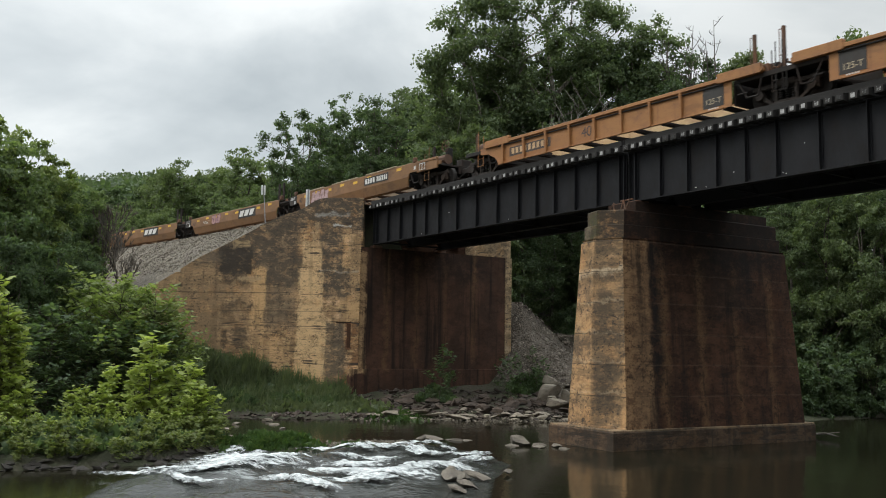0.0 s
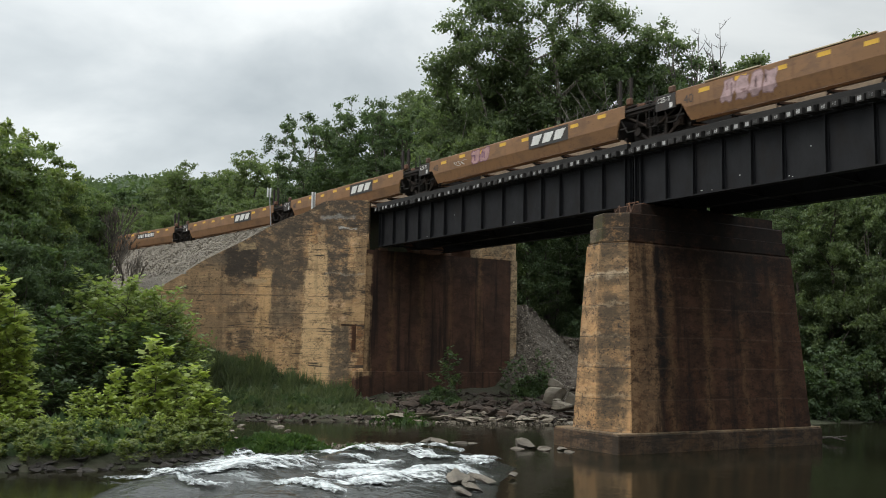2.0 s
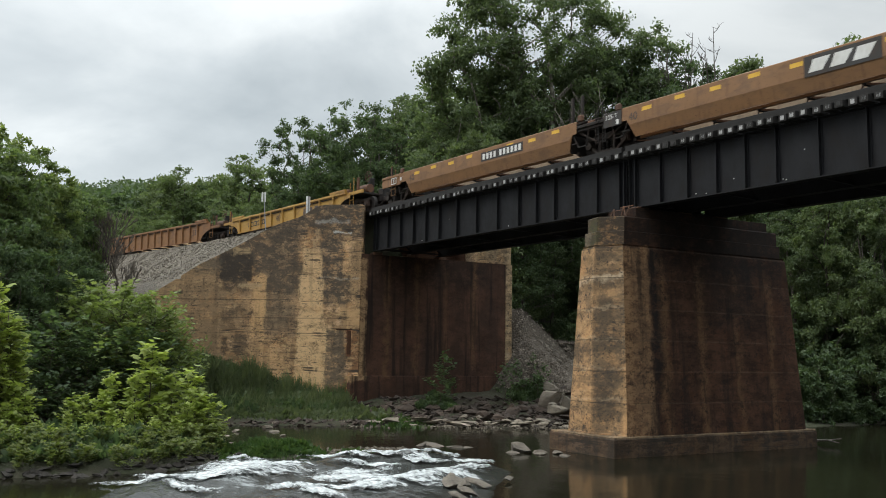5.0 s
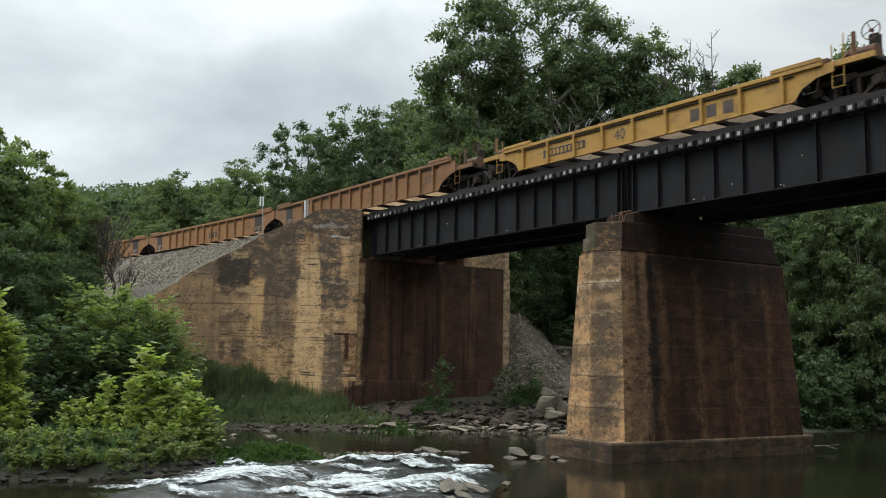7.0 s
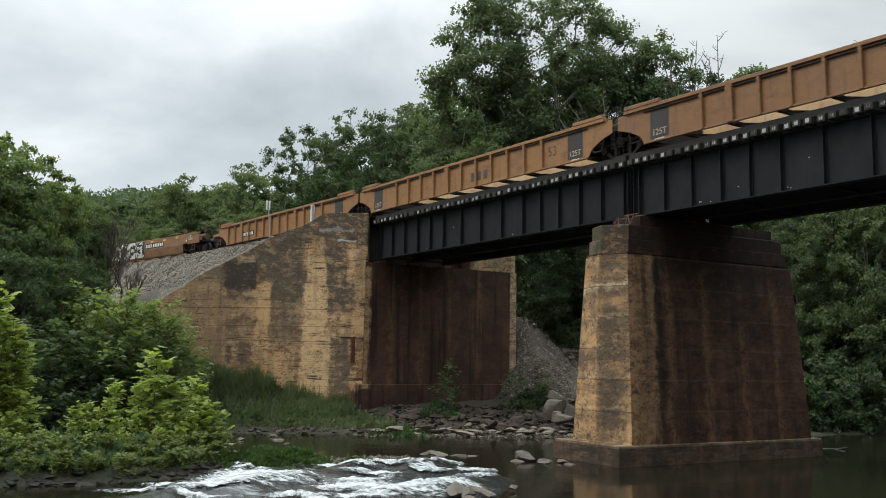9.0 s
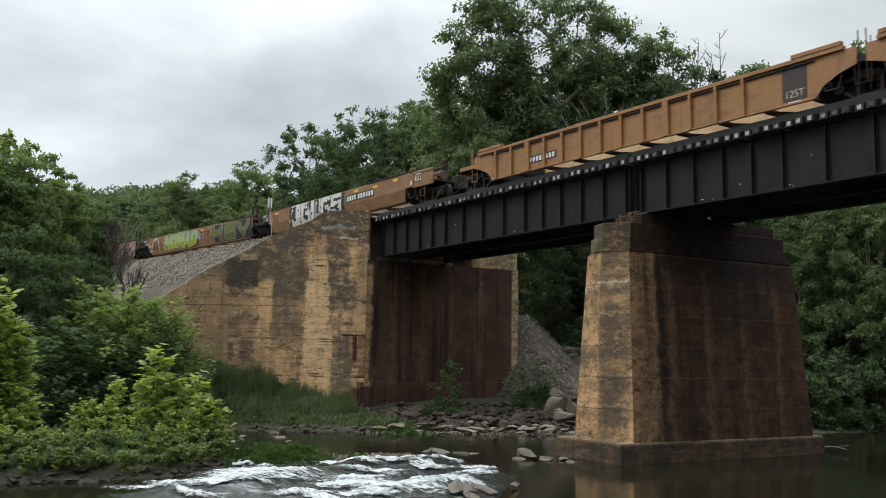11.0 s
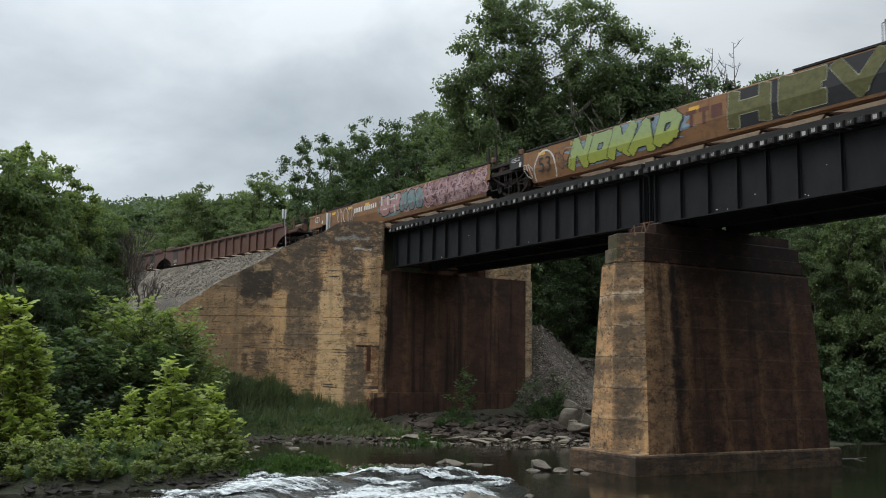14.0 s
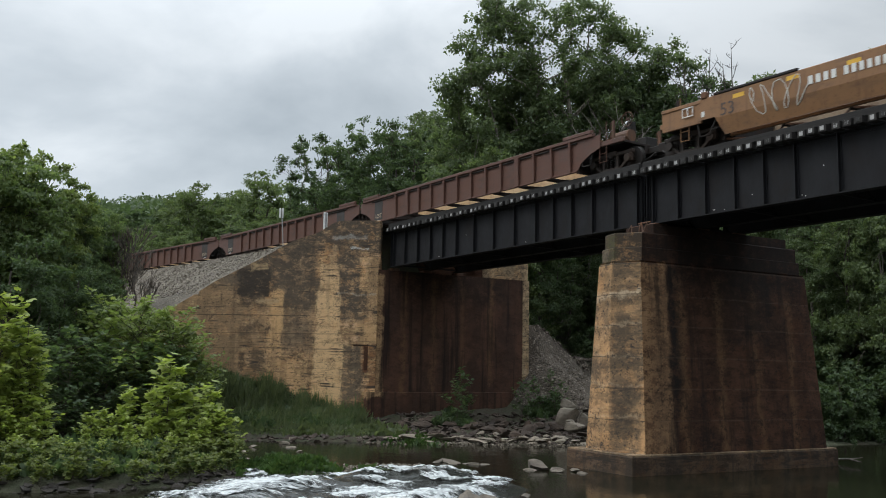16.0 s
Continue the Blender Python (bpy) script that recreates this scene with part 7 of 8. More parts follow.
def build_sky_blocking_wood():
    """Unseen trees added on the camera's own bank, to both sides of the line: they close the place and block low sky
    light.
    """
    rng = random.Random(5)
    kind = tree_meshes(51, 20, 6.2, 0.02, 60, 5000, 0.75, L_DARK, M_BARK, "broad", 0.4, dense=0.2)
    for x, y, top in ((9, 37, 19), (15, 41, 21), (22, 37, 20), (12, 48, 22), (20, 52, 22), (16, 60, 22), (28, 46, 21), (25, 62, 22), (10, 13, 17), (15, 8, 18), (18, 15, 19), (24, 9, 20), (26, 16, 19), (33, 38, 20), (35, 12, 20), (14, 1, 17), (22, -2, 19)):
        plant(kind, x, y, ground_height(x, y) - 0.3, (top - 2) / 20.0, rng.uniform(0, 360), "tree", "added unseen broadleaf tree that blocks low sky light", "tree", "trees on the near bank")


build_sky_blocking_wood()


def bare_tree(seed, x, y, top, spread, label, mat=None, thick=0.16, fine=0.02, bushy=False):
    rng = random.Random(seed)
    z0 = ground_height(x, y)
    h = top - z0
    t = thing("bare_tree", label, "bare tree", "bare trees", pose(x, y, z0 - 0.2))
    bm = bmesh.new()

    def grow(p, d, n, r, depth):
        # each limb bends twice on its way
        m1 = p + d * n * 0.36 + Vector((rng.uniform(-1, 1), rng.uniform(-1, 1), 0)) * n * 0.05
        m2 = p + d * n * 0.70 + Vector((rng.uniform(-1, 1), rng.uniform(-1, 1), 0)) * n * 0.07
        q = p + d * n
        rs = [max(r * f, fine * g) for f, g in ((1, 1), (0.9, 0.9), (0.78, 0.8), (0.66, 0.6))]
        for (u, v), (ra, rb) in zip(((p, m1), (m1, m2), (m2, q)), zip(rs, rs[1:])):
            tube(bm, u, v, ra, rb, 5)
        if depth == 0:
            return
        for _ in range(3 if depth > 2 or (bushy and depth > 1) else 2):
            e = (d + Vector((rng.uniform(-1, 1), rng.uniform(-1, 1), rng.uniform(-0.15, 0.7))) * spread).normalized()
            grow(p + d * n * rng.uniform(0.6, 1.0), e, n * rng.uniform(0.5, 0.8), r * 0.6, depth - 1)
    grow(Vector((0, 0, 0)), Vector((0.03, 0.02, 1)), h * (0.66 if bushy else 0.42), thick, 5)
    zs = max(v.co.z for v in bm.verts)
    bmesh.ops.scale(bm, vec=(1, 1, h / zs), verts=list(bm.verts))
    part("trunk", bm, mat or M_DEADWOOD, t)


def bare_crown(seed, x, y, top, leaders, spread):
    """A dead tree: upright leaders, each with rising side branches and fine twigs."""
    rng = random.Random(seed)
    z0 = ground_height(x, y)
    h = top - z0
    t = thing("bare_tree", "leafless grey dead tree with many fine upright twigs", "bare tree", "bare trees", pose(x, y, z0 - 0.2))
    bm = bmesh.new()
    fork = Vector((0, 0, h * 0.55))
    limb(bm, [Vector((0, 0, 0)), Vector((0.1, 0, h * 0.3)), fork], 0.19, 0.12, 6)
    for k in range(leaders):
        a = 2 * math.pi * (k + rng.random() * 0.5) / leaders
        out = spread * (0.25 if k == 0 else rng.uniform(0.6, 1.0))
        end = Vector((math.cos(a) * out, math.sin(a) * out, h * (1.0 if k == 0 else rng.uniform(0.86, 0.97))))
        mid = fork.lerp(end, 0.45) + Vector((rng.uniform(-0.3, 0.3), rng.uniform(-0.3, 0.3), -0.3))
        limb(bm, [fork, mid, mid.lerp(end, 0.55) + Vector((rng.uniform(-0.15, 0.15), rng.uniform(-0.15, 0.15), 0)), end], 0.085, 0.016, 5)
        for i in range(13):
            f = 0.18 + 0.78 * i / 12
            p = fork.lerp(mid, f / 0.45) if f < 0.45 else mid.lerp(end, (f - 0.45) / 0.55)
            b, n = rng.uniform(0, 6.28), h * 0.10 * (1.25 - f) * rng.uniform(0.6, 1.2)
            q = p + Vector((math.cos(b) * n * 0.75, math.sin(b) * n * 0.75, n * rng.uniform(0.45, 1.0)))
            knee = p.lerp(q, 0.5) - Vector((0, 0, 0.08 * n))
            limb(bm, [p, knee, q], 0.028, 0.014, 4)
            for _ in range(5):
                r = p.lerp(q, rng.uniform(0.35, 1.0))
                e = r + Vector((rng.gauss(0, 0.3), rng.gauss(0, 0.3), rng.uniform(0.15, 0.6))) * n * 0.6
                tube(bm, r, e, 0.014, 0.009, 3)
    part("trunk", bm, M_GREYWOOD, t)


bare_crown(1, -39.7, 49.7, 26.4, 2, 0.8)
bare_crown(2, -41.9, 49.6, 26.6, 7, 2.3)
bare_tree(3, -38.8, 38.6, 19.5, 0.9, "tangle of pale dead branches under the tall tree", thick=0.12)
bare_tree(4, -39.6, 40.4, 18.5, 0.9, "tangle of pale dead branches under the tall tree", thick=0.12)
for n_, (x_, y_, top_) in enumerate(((-58.6, 14.6, 11.0), (-57.2, 13.9, 12.6), (-55.6, 14.6, 10.6), (-53.8, 14.8, 9.2), (-59.8, 14.8, 12.4))):
    bare_tree(10 + n_, x_, y_, top_, 0.45, "thin leafless shrub at the foot of the embankment", M_BARK, 0.07)


def build_far_wood():
    """The canopy of the distant hill."""
    nr = np.random.RandomState(9)
    cs, ns, sz = [], [], []
    for _ in range(1700):
        x = nr.uniform(-400, -135)
        y = -x * nr.uniform(0.10, 0.62)
        z = ground_height(x, y)
        h, r = nr.uniform(9, 15), nr.uniform(3, 5.5)
        k = 90
        d = nr.normal(size=(k, 3)); d[:, 2] = np.abs(d[:, 2]) + 0.1
        d /= np.linalg.norm(d, axis=1, keepdims=True)
        cs.append(np.array([x, y, z + h - r]) + d * r * nr.uniform(0.75, 1.1, (k, 1)))
        ns.append(d + nr.normal(size=(k, 3)) * 0.4)
        sz.append(nr.uniform(0.7, 1.35, k))
    cs, ns, sz = np.concatenate(cs), np.concatenate(ns), np.concatenate(sz)
    me = scatter_mesh("distant_woodland", LEAF_DIAMOND, cs, nr.normal(size=cs.shape), ns, sz, L_FAR)
    tagged(link("distant_woodland", me), "hazy green wooded hill in the distance", "woodland", kind="stuff")


build_far_wood()


def blades(name, label, spots, height, mat, seed, lean=0.25, shape=BLADE):
    nr = np.random.RandomState(seed)
    c = np.array(spots)
    n = len(c)
    w = np.c_[nr.normal(size=(n, 2)) * lean, np.ones(n)]
    nn = np.c_[nr.normal(size=(n, 2)), np.zeros(n) + 0.1]
    tuft = np.array([max(0.25, 0.85 + 0.9 * noise.noise(Vector((p[0] * 1.1, p[1] * 1.1, seed))) + 0.5 * noise.noise(Vector((p[0] * 3.1, p[1] * 3.1, seed)))) for p in spots])
    me = scatter_mesh(name, shape, c, w, nn, height * tuft * (0.5 + 0.7 * nr.random_sample(n)), mat)
    tagged(link(name, me), label, "grass", kind="stuff")


def build_grass():
    rng = random.Random(21)
    tall, low, isl = [], [], []
    # tall grass against the wing wall, running out into the bank
    while len(tall) < 15000:
        s, o = rng.uniform(0.3, 13), abs(rng.gauss(0, 1.4)) + 0.1
        p = CORNER + WDIR * s + WNOR * o
        z = ground_height(p.x, p.y)
        if z > 0.25:
            tall.append((p.x, p.y, z - 0.03))
    while len(low) < 12000:
        x, y = rng.uniform(-52, -37), rng.uniform(4, 23)
        rel = Vector((x, y, 0)) - CORNER
        z = ground_height(x, y)
        if z > 0.17 and rel.dot(WNOR) > 0.1:
            low.append((x, y, z - 0.02))
    while len(isl) < 7500:
        x, y = -26.9 + rng.gauss(0, 0.40), 11.9 + rng.gauss(0, 0.62)
        z = ground_height(x, y)
        if z > 0.02:
            isl.append((x, y, z - 0.03))
    for cx, cy, r, k in ((-25.6, 14.5, 0.22, 350), (-35.6, 22.3, 0.55, 900)):
        for _ in range(k):
            x, y = cx + rng.gauss(0, r), cy + rng.gauss(0, r)
            isl.append((x, y, max(0, ground_height(x, y)) - 0.02))
    fringe = []
    while len(fringe) < 6500:
        x, y = rng.uniform(-32.0, -25.4), rng.uniform(2.2, 11.4)
        z = ground_height(x, y)
        if 0.3 < z < 0.9:
            fringe.append((x, y, z - 0.02))
    weeds = []
    while len(weeds) < 5200:
        p = CORNER + WDIR * rng.uniform(0.5, 13) + WNOR * (rng.uniform(0.3, 4.5))
        z = ground_height(p.x, p.y)
        if z > 0.3 and noise.noise(Vector((p.x * 0.8, p.y * 0.8, 4))) > -0.05:
            weeds.append((p.x, p.y, z + rng.uniform(0.0, 0.35)))
    shade = []
    while len(shade) < 2600:
        x, y = rng.uniform(-40.6, -34.5), rng.uniform(23.0, 34.0)
        if ground_height(x, y) > 0.35 and min(math.hypot(x + 38.3, y - 26.5), math.hypot(x + 37.8, y - 31.6)) < 0.9 + 0.8 * noise.noise(Vector((x * 0.9, y * 0.9, 7))):
            shade.append((x, y, ground_height(x, y) + rng.uniform(0.0, 0.25)))
    blades("shade_weeds", "sparse dark weeds between the rocks below the abutment", shade, 0.24, L_DARK, 8, 1.0, LEAF_LOBED)
    blades("bank_weeds", "dark broad-leaved weeds among the grass", weeds, 0.30, L_DARK, 6, 1.1, LEAF_LOBED)
    blades("tall_grass", "tall dark grass growing against the wing wall", tall, 0.8, L_GRASS, 1)
    blades("bank_herbs", "low green herbs and grass on the river bank", low, 0.36, L_GRASS, 2, 0.7, LEAF_DIAMOND)
    blades("water_grass", "low dense green herbs and grass at the water's edge", isl, 0.26, L_REED, 3, 0.75, LEAF_DIAMOND)
    blades("island_herbs", "low bright herbs on the river island", fringe, 0.34, L_DARK, 4, 0.7, LEAF_DIAMOND)


build_grass()


# ---- rocks ----
def rock_mesh(seed, flat, fine=2, cuts=14, lo=0.30, hi=0.66):
    rng = random.Random(seed)
    bm = bmesh.new()
    bmesh.ops.create_icosphere(bm, subdivisions=3 if flat < 0.39 else fine, radius=1.0)
    planes = [(Vector((rng.uniform(-1, 1), rng.uniform(-1, 1), rng.uniform(-0.8, 1))).normalized(), rng.uniform(lo, hi)) for _ in range(cuts)]
    for v in bm.verts:
        v.co *= 1 + 0.22 * noise.noise(v.co * 1.3 + Vector((seed, 0, 0))) + 0.12 * noise.noise(v.co * 4.0 + Vector((0, seed, 0)))
        for n_, d in planes:
            k = v.co.dot(n_) - d
            if k > 0:
                v.co -= n_ * k
        v.co.z *= flat
    me = bpy.data.meshes.new("rock")
    bm.to_mesh(me); bm.free()
    return me


def build_rocks():
    rng = random.Random(42)
    pale = [rock_mesh(i, f) for i, f in enumerate((0.38, 0.30, 0.5, 0.25, 0.42))]
    dark = [rock_mesh(20 + i, f) for i, f in enumerate((0.5, 0.4, 0.65, 0.55))]
    river = [rock_mesh(70 + i, f, 3, 20, 0.30, 0.55) for i, f in enumerate((0.5, 0.42, 0.6, 0.45))]
    block = [rock_mesh(170 + i, f, 3, 22, 0.28, 0.50) for i, f in enumerate((0.8, 0.7, 0.9))]
    for me in block:
        me.materials.append(M_PALEROCK)
    for me in river:
        me.materials.append(M_ROCK)
    brown = [rock_mesh(40 + i, f) for i, f in enumerate((0.5, 0.6, 0.4))]
    for ms, mat in ((pale, M_PALEROCK), (dark, M_DARKROCK), (brown, M_BROWNROCK)):
        for me in ms:
            me.materials.append(mat)

    def rock(ms, x, y, size, label, sink=0.25, group="river rocks", z=None, tilt=10, up=1.0):
        g = max(-0.12, ground_height(x, y)) if z is None else z
        ob = new("rock", rng.choice(ms))
        sx, sy, sz = size * rng.uniform(0.8, 1.4), size * rng.uniform(0.6, 1.0), size * rng.uniform(0.6, 1.0) * up
        ob.matrix_basis = pose(x, y, g + sz * 0.5 - sink * size, rng.uniform(-tilt, tilt), rng.uniform(-tilt, tilt), rng.uniform(0, 360)) @ Matrix.Diagonal((sx, sy, sz, 1))
        tagged(ob, label, "rock", group)
        return ob
    # slabs on the water's edge below the abutment
    for _ in range(75):
        y = rng.uniform(20.5, 32.5) if rng.random() < 0.9 else rng.uniform(13.5, 18.5)
        x = float(np.interp(y, SHORE_Y, SHORE_X)) + rng.gauss(-0.3, 0.6)
        far = rng.random() < 0.55
        rock(brown if far else pale, x, y, rng.uniform(0.14, 0.38), "broken dark slab at the water's edge" if far else "flat pale rock slab at the water's edge", group="shore slabs", sink=0.3, tilt=16)
    slabs = [rock_mesh(90 + i, f) for i, f in enumerate((0.22, 0.28, 0.20, 0.33))]
    for me in slabs:
        me.materials.append(M_CREAM)
    for k in range(44):
        y = 21.2 + 10.6 * (k + rng.random()) / 44
        x = float(np.interp(y, SHORE_Y, SHORE_X)) - rng.uniform(-0.25, 0.9)
        rock(slabs, x, y, rng.uniform(0.30, 0.78), "flat cream rock slab along the waterline", group="shore slabs", sink=0.12, tilt=9, up=0.9)
    # brown riprap below the abutment's front
    for _ in range(60):
        y = rng.uniform(22.6, 33.5)
        x = float(np.interp(y, SHORE_Y, SHORE_X)) - rng.uniform(0.5, 5.5)
        if x > -40.8:
            rock(brown, x, y, rng.uniform(0.16, 0.42), "brown broken rock piled below the abutment", group="riprap rocks", tilt=25)
    for x, y, s in ((-35.4, 24.8, 0.50), (-34.7, 24.7, 0.35), (-35.7, 26.0, 0.42), (-34.1, 25.4, 0.30), (-34.8, 26.3, 0.55), (-33.5, 25.9, 0.40), (-34.1, 27.0, 0.50), (-33.4, 26.9, 0.35), (-34.6, 23.3, 0.42), (-35.4, 23.0, 0.30), (-33.0, 27.1, 0.55), (-36.3, 22.5, 0.40)):
        rock(pale, x, y, s, "pale cream rock at the foot of the riprap", group="shore slabs", sink=0.2, tilt=16)
    for _ in range(46):
        y = rng.uniform(23.2, 33.0)
        rock(brown, float(np.interp(y, SHORE_Y, SHORE_X)) - rng.uniform(1.0, 6.0), y, rng.uniform(0.4, 0.7), "heavy dark block of broken rock below the abutment", group="riprap rocks", sink=0.2, tilt=25)
    for x, y, s in ((-35.1, 31.0, 1.2), (-34.0, 31.2, 1.0), (-34.6, 30.6, 0.9), (-33.9, 30.4, 0.75), (-35.8, 31.4, 0.6), (-36.9, 32.6, 0.7), (-34.9, 32.6, 0.6)):
        rock(block, x, y, s * 1.25, "large pale angular boulder beside the pier", 0.0, "boulders by the pier", tilt=20, up=1.1)
    # rocks standing in the river
    for x, y, s in ((-24.8, 20.4, 0.95), (-24.2, 20.8, 0.6), (-23.6, 21.1, 0.5), (-23.8, 20.5, 0.65), (-23.0, 20.9, 0.42), (-24.5, 19.9, 0.4), (-27.5, 18.7, 0.6), (-27.0, 19.1, 0.5), (-26.6, 19.5, 0.45), (-27.8, 18.3, 0.4)):
        rock(river, x, y, s, "weathered rock standing in shallow water", 0.18, z=-0.05, tilt=6, up=0.75)
    for x, y, s in ((-18.9, 13.4, 0.55), (-18.4, 13.9, 0.42), (-18.1, 13.2, 0.36), (-19.4, 13.7, 0.38), (-17.6, 12.9, 0.4), (-17.2, 12.3, 0.35), (-19.0, 15.3, 0.28)):
        rock(river, x, y, s * 1.3, "wet rock ledge at the tail of the rapid", 0.12, z=0.02)
    for k in range(96):
        y = rng.uniform(2.2, 11.5)
        x = -28.8 + 3.5 * math.sqrt(max(0.02, 1 - ((y - 6.8) / 4.7) ** 2)) + rng.gauss(0.05, 0.2)
        rock(dark, x, y, rng.uniform(0.12, 0.36), "dark wet rock edging the island", 0.35, "island edge rocks")
    for _ in range(18):
        x, y = rng.uniform(-27.2, -25.4), rng.uniform(13.2, 17.0)
        rock(dark if rng.random() < 0.5 else pale, x, y, rng.uniform(0.08, 0.24), "small stone on the gravel bar", 0.15, "gravel bar stones", z=0.0)
    for x, y, s in ((-31.5, 12.6, 0.35), (-33.5, 15.5, 0.3), (-35.3, 15.9, 0.4), (-36.0, 14.6, 0.3), (-34.4, 13.5, 0.25), (-37.0, 16.4, 0.35)):
        rock(pale, x, y, s, "pale flat stone in the side channel", 0.2, z=-0.03)
    # the smaller broken rock between them, past counting
    vs, fs = [], []
    src = [([v.co.copy() for v in me.vertices], [tuple(p.vertices) for p in me.polygons]) for me in (rock_mesh(60, 0.5, 1), rock_mesh(61, 0.4, 1), rock_mesh(62, 0.6, 1))]
    for i in range(1700):
        y = rng.uniform(21.5, 35.5) if i % 14 else rng.uniform(14, 22)
        sx = float(np.interp(y, SHORE_Y, SHORE_X))
        x = sx - (rng.uniform(-0.3, 7.0) if y > 22.5 else rng.uniform(-0.4, 1.2))
        if x < -41.0:
            continue
        pv, pf = src[i % 3]
        r = rng.uniform(0.07, 0.34)
        m = pose(x, y, max(-0.05, ground_height(x, y)) + 0.12 * r, rng.uniform(-30, 30), rng.uniform(-30, 30), rng.uniform(0, 360)) @ Matrix.Diagonal((r * rng.uniform(0.8, 1.5), r, r * rng.uniform(0.6, 1.1), 1))
        b = len(vs)
        vs.extend(tuple(m @ v) for v in pv)
        fs.extend(tuple(k + b for k in f) for f in pf)
    me = bpy.data.meshes.new("broken_rock")
    me.from_pydata(vs, [], fs)
    tagged(link("broken_rock", me, M_BROWNROCK), "small brown broken rock littering the shore", "stones", kind="stuff")
    # crushed stone on the spill beside the abutment
    verts, faces = [], []
    tpl = [Vector(v) for v in ((1, 0, 0), (-0.5, 0.87, 0), (-0.5, -0.87, 0), (0.1, 0.1, 0.9), (0, 0, -0.8))]
    tri = [(0, 1, 3), (1, 2, 3), (2, 0, 3), (1, 0, 4), (2, 1, 4), (0, 2, 4)]

    def stone(x, y, z, r):
        q = Euler((rng.uniform(0, 6), rng.uniform(0, 6), rng.uniform(0, 6))).to_matrix()
        b = len(verts)
        verts.extend(tuple(Vector((x, y, z)) + (q @ v) * r * rng.uniform(0.7, 1.2)) for v in tpl)
        faces.extend(tuple(i + b for i in f) for f in tri)
    for _ in range(10000):
        x, y = rng.uniform(-44, -32.5), rng.uniform(32.4, 42)
        z = ground_height(x, y)
        if z > 0.3:
            stone(x, y, z + 0.01, rng.uniform(0.05, 0.12))
    me = bpy.data.meshes.new("spilled_stones")
    me.from_pydata(verts, [], faces)
    tagged(link("spilled_stones", me, M_SPILL), "loose brown-grey stones on the spill beside the abutment", "stones", kind="stuff")
    verts.clear()
    faces.clear()
    for _ in range(9000):
        s = rng.uniform(-95, -43)
        o = -rng.uniform(1.6, 7.0)
        p, _h = on_track(s, o)
        rel = p - CORNER
        if rel.dot(WNOR) < -0.45 or rel.dot(WDIR) > 15:
            z = float(np.interp(-o, (1.6, 2.45, 3.4, 5.0, 7.2), (-0.06, -0.11, -0.76, -1.86, -3.39))) + RAIL
            stone(p.x, p.y, z + 0.01, rng.uniform(0.04, 0.085))
    for _ in range(700):
        y = rng.uniform(20, 33)
        x = float(np.interp(y, SHORE_Y, SHORE_X)) + rng.gauss(-0.3, 0.7)
        stone(x, y, max(0, ground_height(x, y)), rng.uniform(0.04, 0.14))
    for _ in range(420):
        x, y = rng.gauss(-26.3, 0.6), rng.gauss(15.0, 1.1)
        stone(x, y, max(0.0, ground_height(x, y)), rng.uniform(0.05, 0.13))
    me = bpy.data.meshes.new("loose_stones")
    me.from_pydata(verts, [], faces)
    tagged(link("loose_stones", me, M_BALLAST), "loose crushed stones on the ballast slope and shore", "stones", kind="stuff")
    # driftwood beside the footing
    d = thing("driftwood", "bleached forked branch lying at the footing's corner", "driftwood", m=pose(-21.3, 33.0, 0.05))
    bm = bmesh.new()
    tube(bm, (-0.9, 0.5, 0.0), (0.3, -0.2, 0.16), 0.05, 0.035, 6)
    tube(bm, (0.3, -0.2, 0.16), (0.9, -0.3, 0.1), 0.035, 0.015, 6)
    tube(bm, (0.0, 0.0, 0.1), (0.6, 0.3, 0.22), 0.03, 0.012, 6)
    part("branch", bm, M_DEADWOOD, d)


build_rocks()


# ---- the rapid ----
FOAM = []


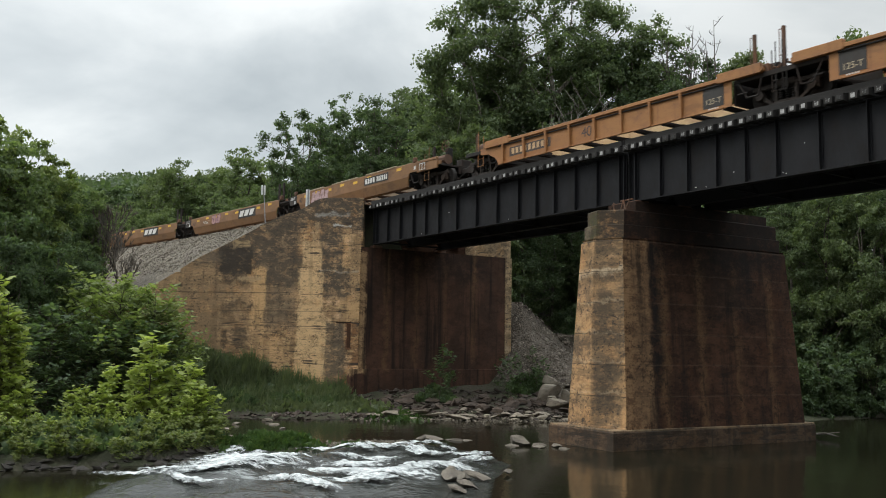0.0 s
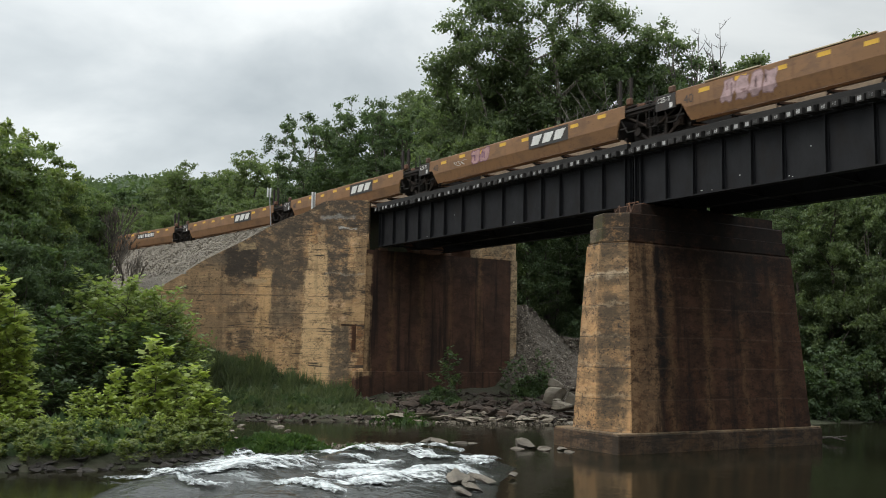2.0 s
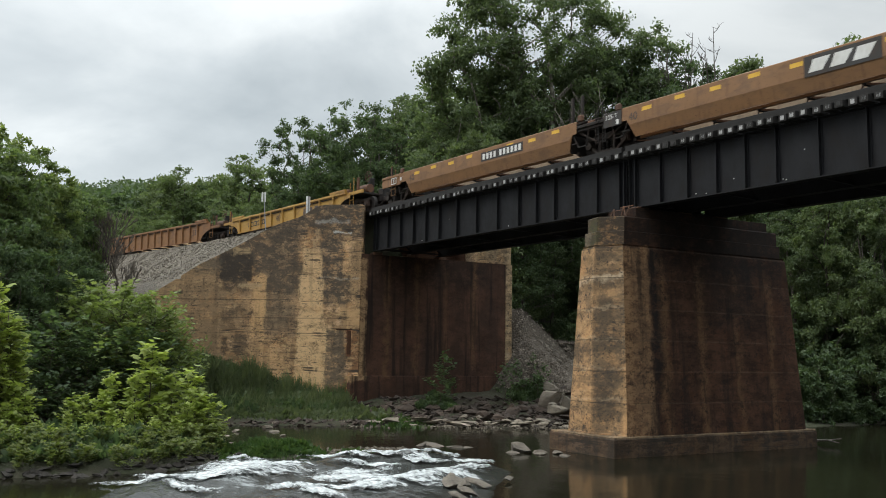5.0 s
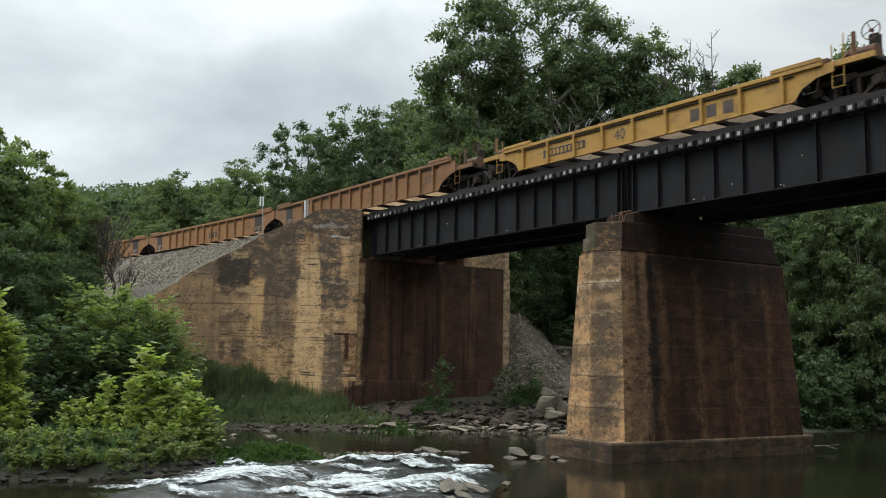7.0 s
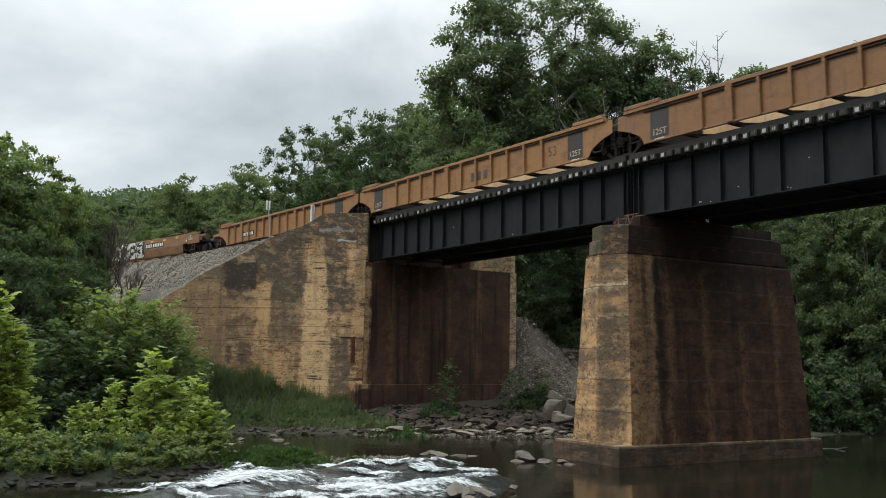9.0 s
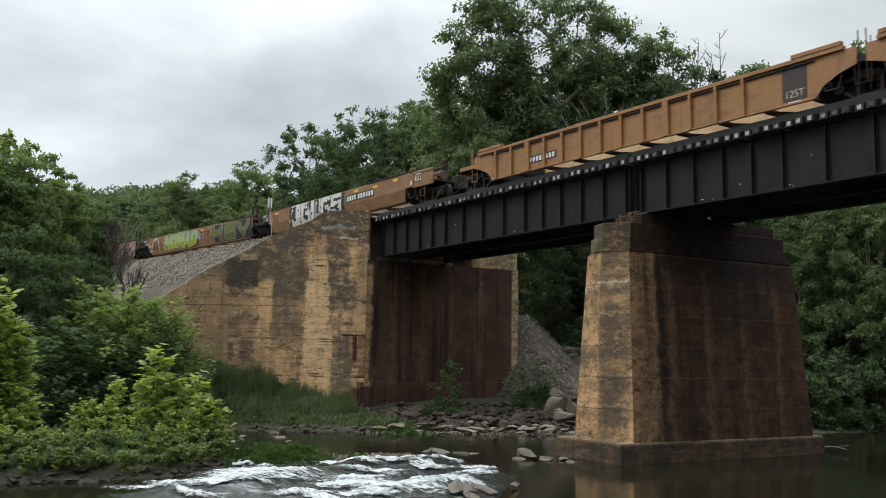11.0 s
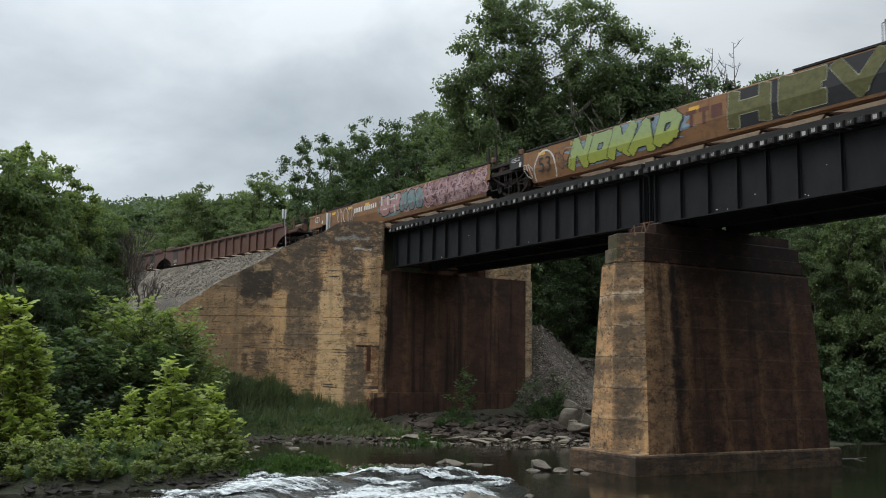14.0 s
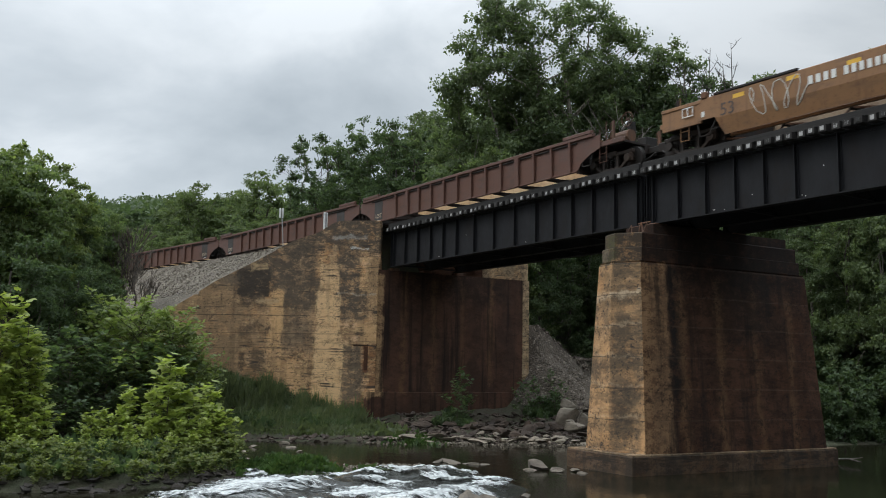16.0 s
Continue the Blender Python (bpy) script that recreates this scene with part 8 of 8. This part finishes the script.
def build_rapid():
    """Broken water between the island, the gravel bar and the rocks, lifted in standing waves; foam pieces ride on it."""
    edge = [(-27.3, 10.9), (-26.4, 13.6), (-25.6, 16.9), (-23.7, 17.7), (-20.4, 16.6), (-18.6, 14.6), (-16.2, 12.6), (-14.0, 9.0), (-15.5, 5.0), (-19.5, 4.2), (-22.6, 6.2), (-25.0, 8.6)]

    def inside(x, y):
        """Distance inside the rapid's outline (rough)."""
        d, ok = 9.0, False
        for (ax, ay), (bx, by) in zip(edge, edge[1:] + edge[:1]):
            if (ay > y) != (by > y) and x < (bx - ax) * (y - ay) / (by - ay) + ax:
                ok = not ok
            t = max(0, min(1, ((x - ax) * (bx - ax) + (y - ay) * (by - ay)) / ((bx - ax) ** 2 + (by - ay) ** 2)))
            d = min(d, math.hypot(x - ax - t * (bx - ax), y - ay - t * (by - ay)))
        return d if ok else -d

    def wave(x, y):
        k = inside(x, y)
        a = max(0.0, min(1.0, k / 1.2))
        w = 0.14 * math.sin(1.9 * (x * 0.8 + y * 0.25) + 1.8 * noise.noise(Vector((x * 0.5, y * 0.4, 0)))) + 0.12 * noise.noise(Vector((x * 1.1, y * 0.7, 3))) + 0.05 * noise.noise(Vector((x * 3, y * 2.2, 8)))
        return 0.008 + a * (0.07 + max(-0.04, w)) if k > 0 else -0.15

    xs, ys = [float(v) for v in np.arange(-28, -13.9, 0.12)], [float(v) for v in np.arange(-1.5, 17.8, 0.14)]
    rapid = sheet("rapids", xs, ys, wave, M_RAPID)
    tagged(rapid, "broken grey river rapid flecked with white foam", "water", kind="structure")
    rng = random.Random(4)
    rows = [(-24.7, 10.5, 2.8, 1.1), (-24.0, 10.1, 3.4, 1.7), (-23.2, 9.6, 3.8, 1.8), (-22.6, 8.6, 3.6, 1.3), (-23.4, 7.9, 2.6, 0.45), (-22.6, 6.9, 2.8, 0.4), (-26.2, 10.7, 1.0, 0.5),
            (-25.1, 13.3, 2.4, 0.5), (-24.5, 14.9, 2.4, 0.55), (-24.3, 16.3, 2.0, 0.5), (-23.4, 15.6, 1.6, 0.4), (-22.4, 16.6, 1.8, 0.5), (-21.3, 15.6, 1.6, 0.5),
            (-22.0, 12.4, 2.4, 0.6), (-21.1, 12.0, 3.0, 0.8), (-19.9, 12.4, 3.2, 0.9), (-20.6, 13.6, 2.0, 0.6), (-19.3, 11.3, 2.4, 0.7), (-20.0, 9.8, 2.0, 0.5), (-18.6, 10.4, 2.2, 0.6), (-21.0, 7.6, 2.0, 0.35), (-22.9, 13.7, 1.8, 0.4)]
    more = []
    for x, y, ln, wd in rows:
        for _ in range(2):
            more.append((x + rng.gauss(0, 0.5), y + rng.gauss(0, 0.7), ln * rng.uniform(0.4, 0.8), wd * rng.uniform(0.4, 0.8)))
    for x, y, ln, wd in rows + more:
        if inside(x, y) < 0.2:
            continue
        turn = -FLOW - 1 + rng.uniform(-9, 9)
        base = wave(x, y) + 0.03
        ca, sa = math.cos(radians(turn)), math.sin(radians(turn))
        bm = bmesh.new()
        n, m_ = 26, 9
        grid = []
        sd = rng.uniform(0, 50)
        for i in range(n + 1):
            u = i / n * 2 - 1
            row = []
            for j in range(m_ + 1):
                v = j / m_ * 2 - 1
                taper = math.sqrt(max(0.0, 1 - u * u)) * (0.7 + 0.5 * noise.noise(Vector((u * 2.5, sd, 0))))
                px = v * wd * taper + 0.22 * math.sin(u * 2.2 + sd)
                py = u * ln * 0.5
                px += 0.10 * noise.noise(Vector((u * 6, v * 3, sd)))
                py += 0.10 * noise.noise(Vector((u * 5, v * 3, sd + 9)))
                pz = max(0.0, wave(x + ca * px - sa * py, y + sa * px + ca * py)) - base + 0.06 + 0.09 * (1 - v * v) * taper + 0.05 * noise.noise(Vector((u * 9, v * 5, sd + 4)))
                row.append(bm.verts.new((px, py, pz)))
            grid.append(row)
        for i in range(n):
            for j in range(m_):
                bm.faces.new((grid[i][j], grid[i + 1][j], grid[i + 1][j + 1], grid[i][j + 1]))
        for f in bm.faces:
            f.smooth = True
        ob = part("foam_crest", bm, M_FOAM)
        ob.matrix_basis = pose(x, y, base, 0, 0, turn)
        tagged(ob, "white foaming crest of a standing wave in the rapid", "foam", "foam crests")
        FOAM.append((ob, x, y, base, turn, rng.uniform(0, 6.28), rng.uniform(0.75, 1.3)))


build_rapid()


# ---- what moves ----
def motions():
    for u, front, rear in TRAIN:
        walk(u, [(t * 0.5, train_pose(front, rear, t * 0.5)) for t in range(33)])
    # the foam crests surge and bob on the spot, as standing waves do
    for ob, x, y, z, turn, ph, rate in FOAM:
        rows = []
        for k in range(41):
            t = k * 0.4
            a = 2 * math.pi * rate * t + ph
            rows.append((t, pose(x + 0.10 * math.sin(a), y + 0.07 * math.cos(a * 0.7), z + 0.035 * math.sin(a * 1.3), 1.5 * math.sin(a), 1.2 * math.cos(a * 0.8), turn + 2.5 * math.sin(a * 0.5))))
        walk(ob, rows)


motions()
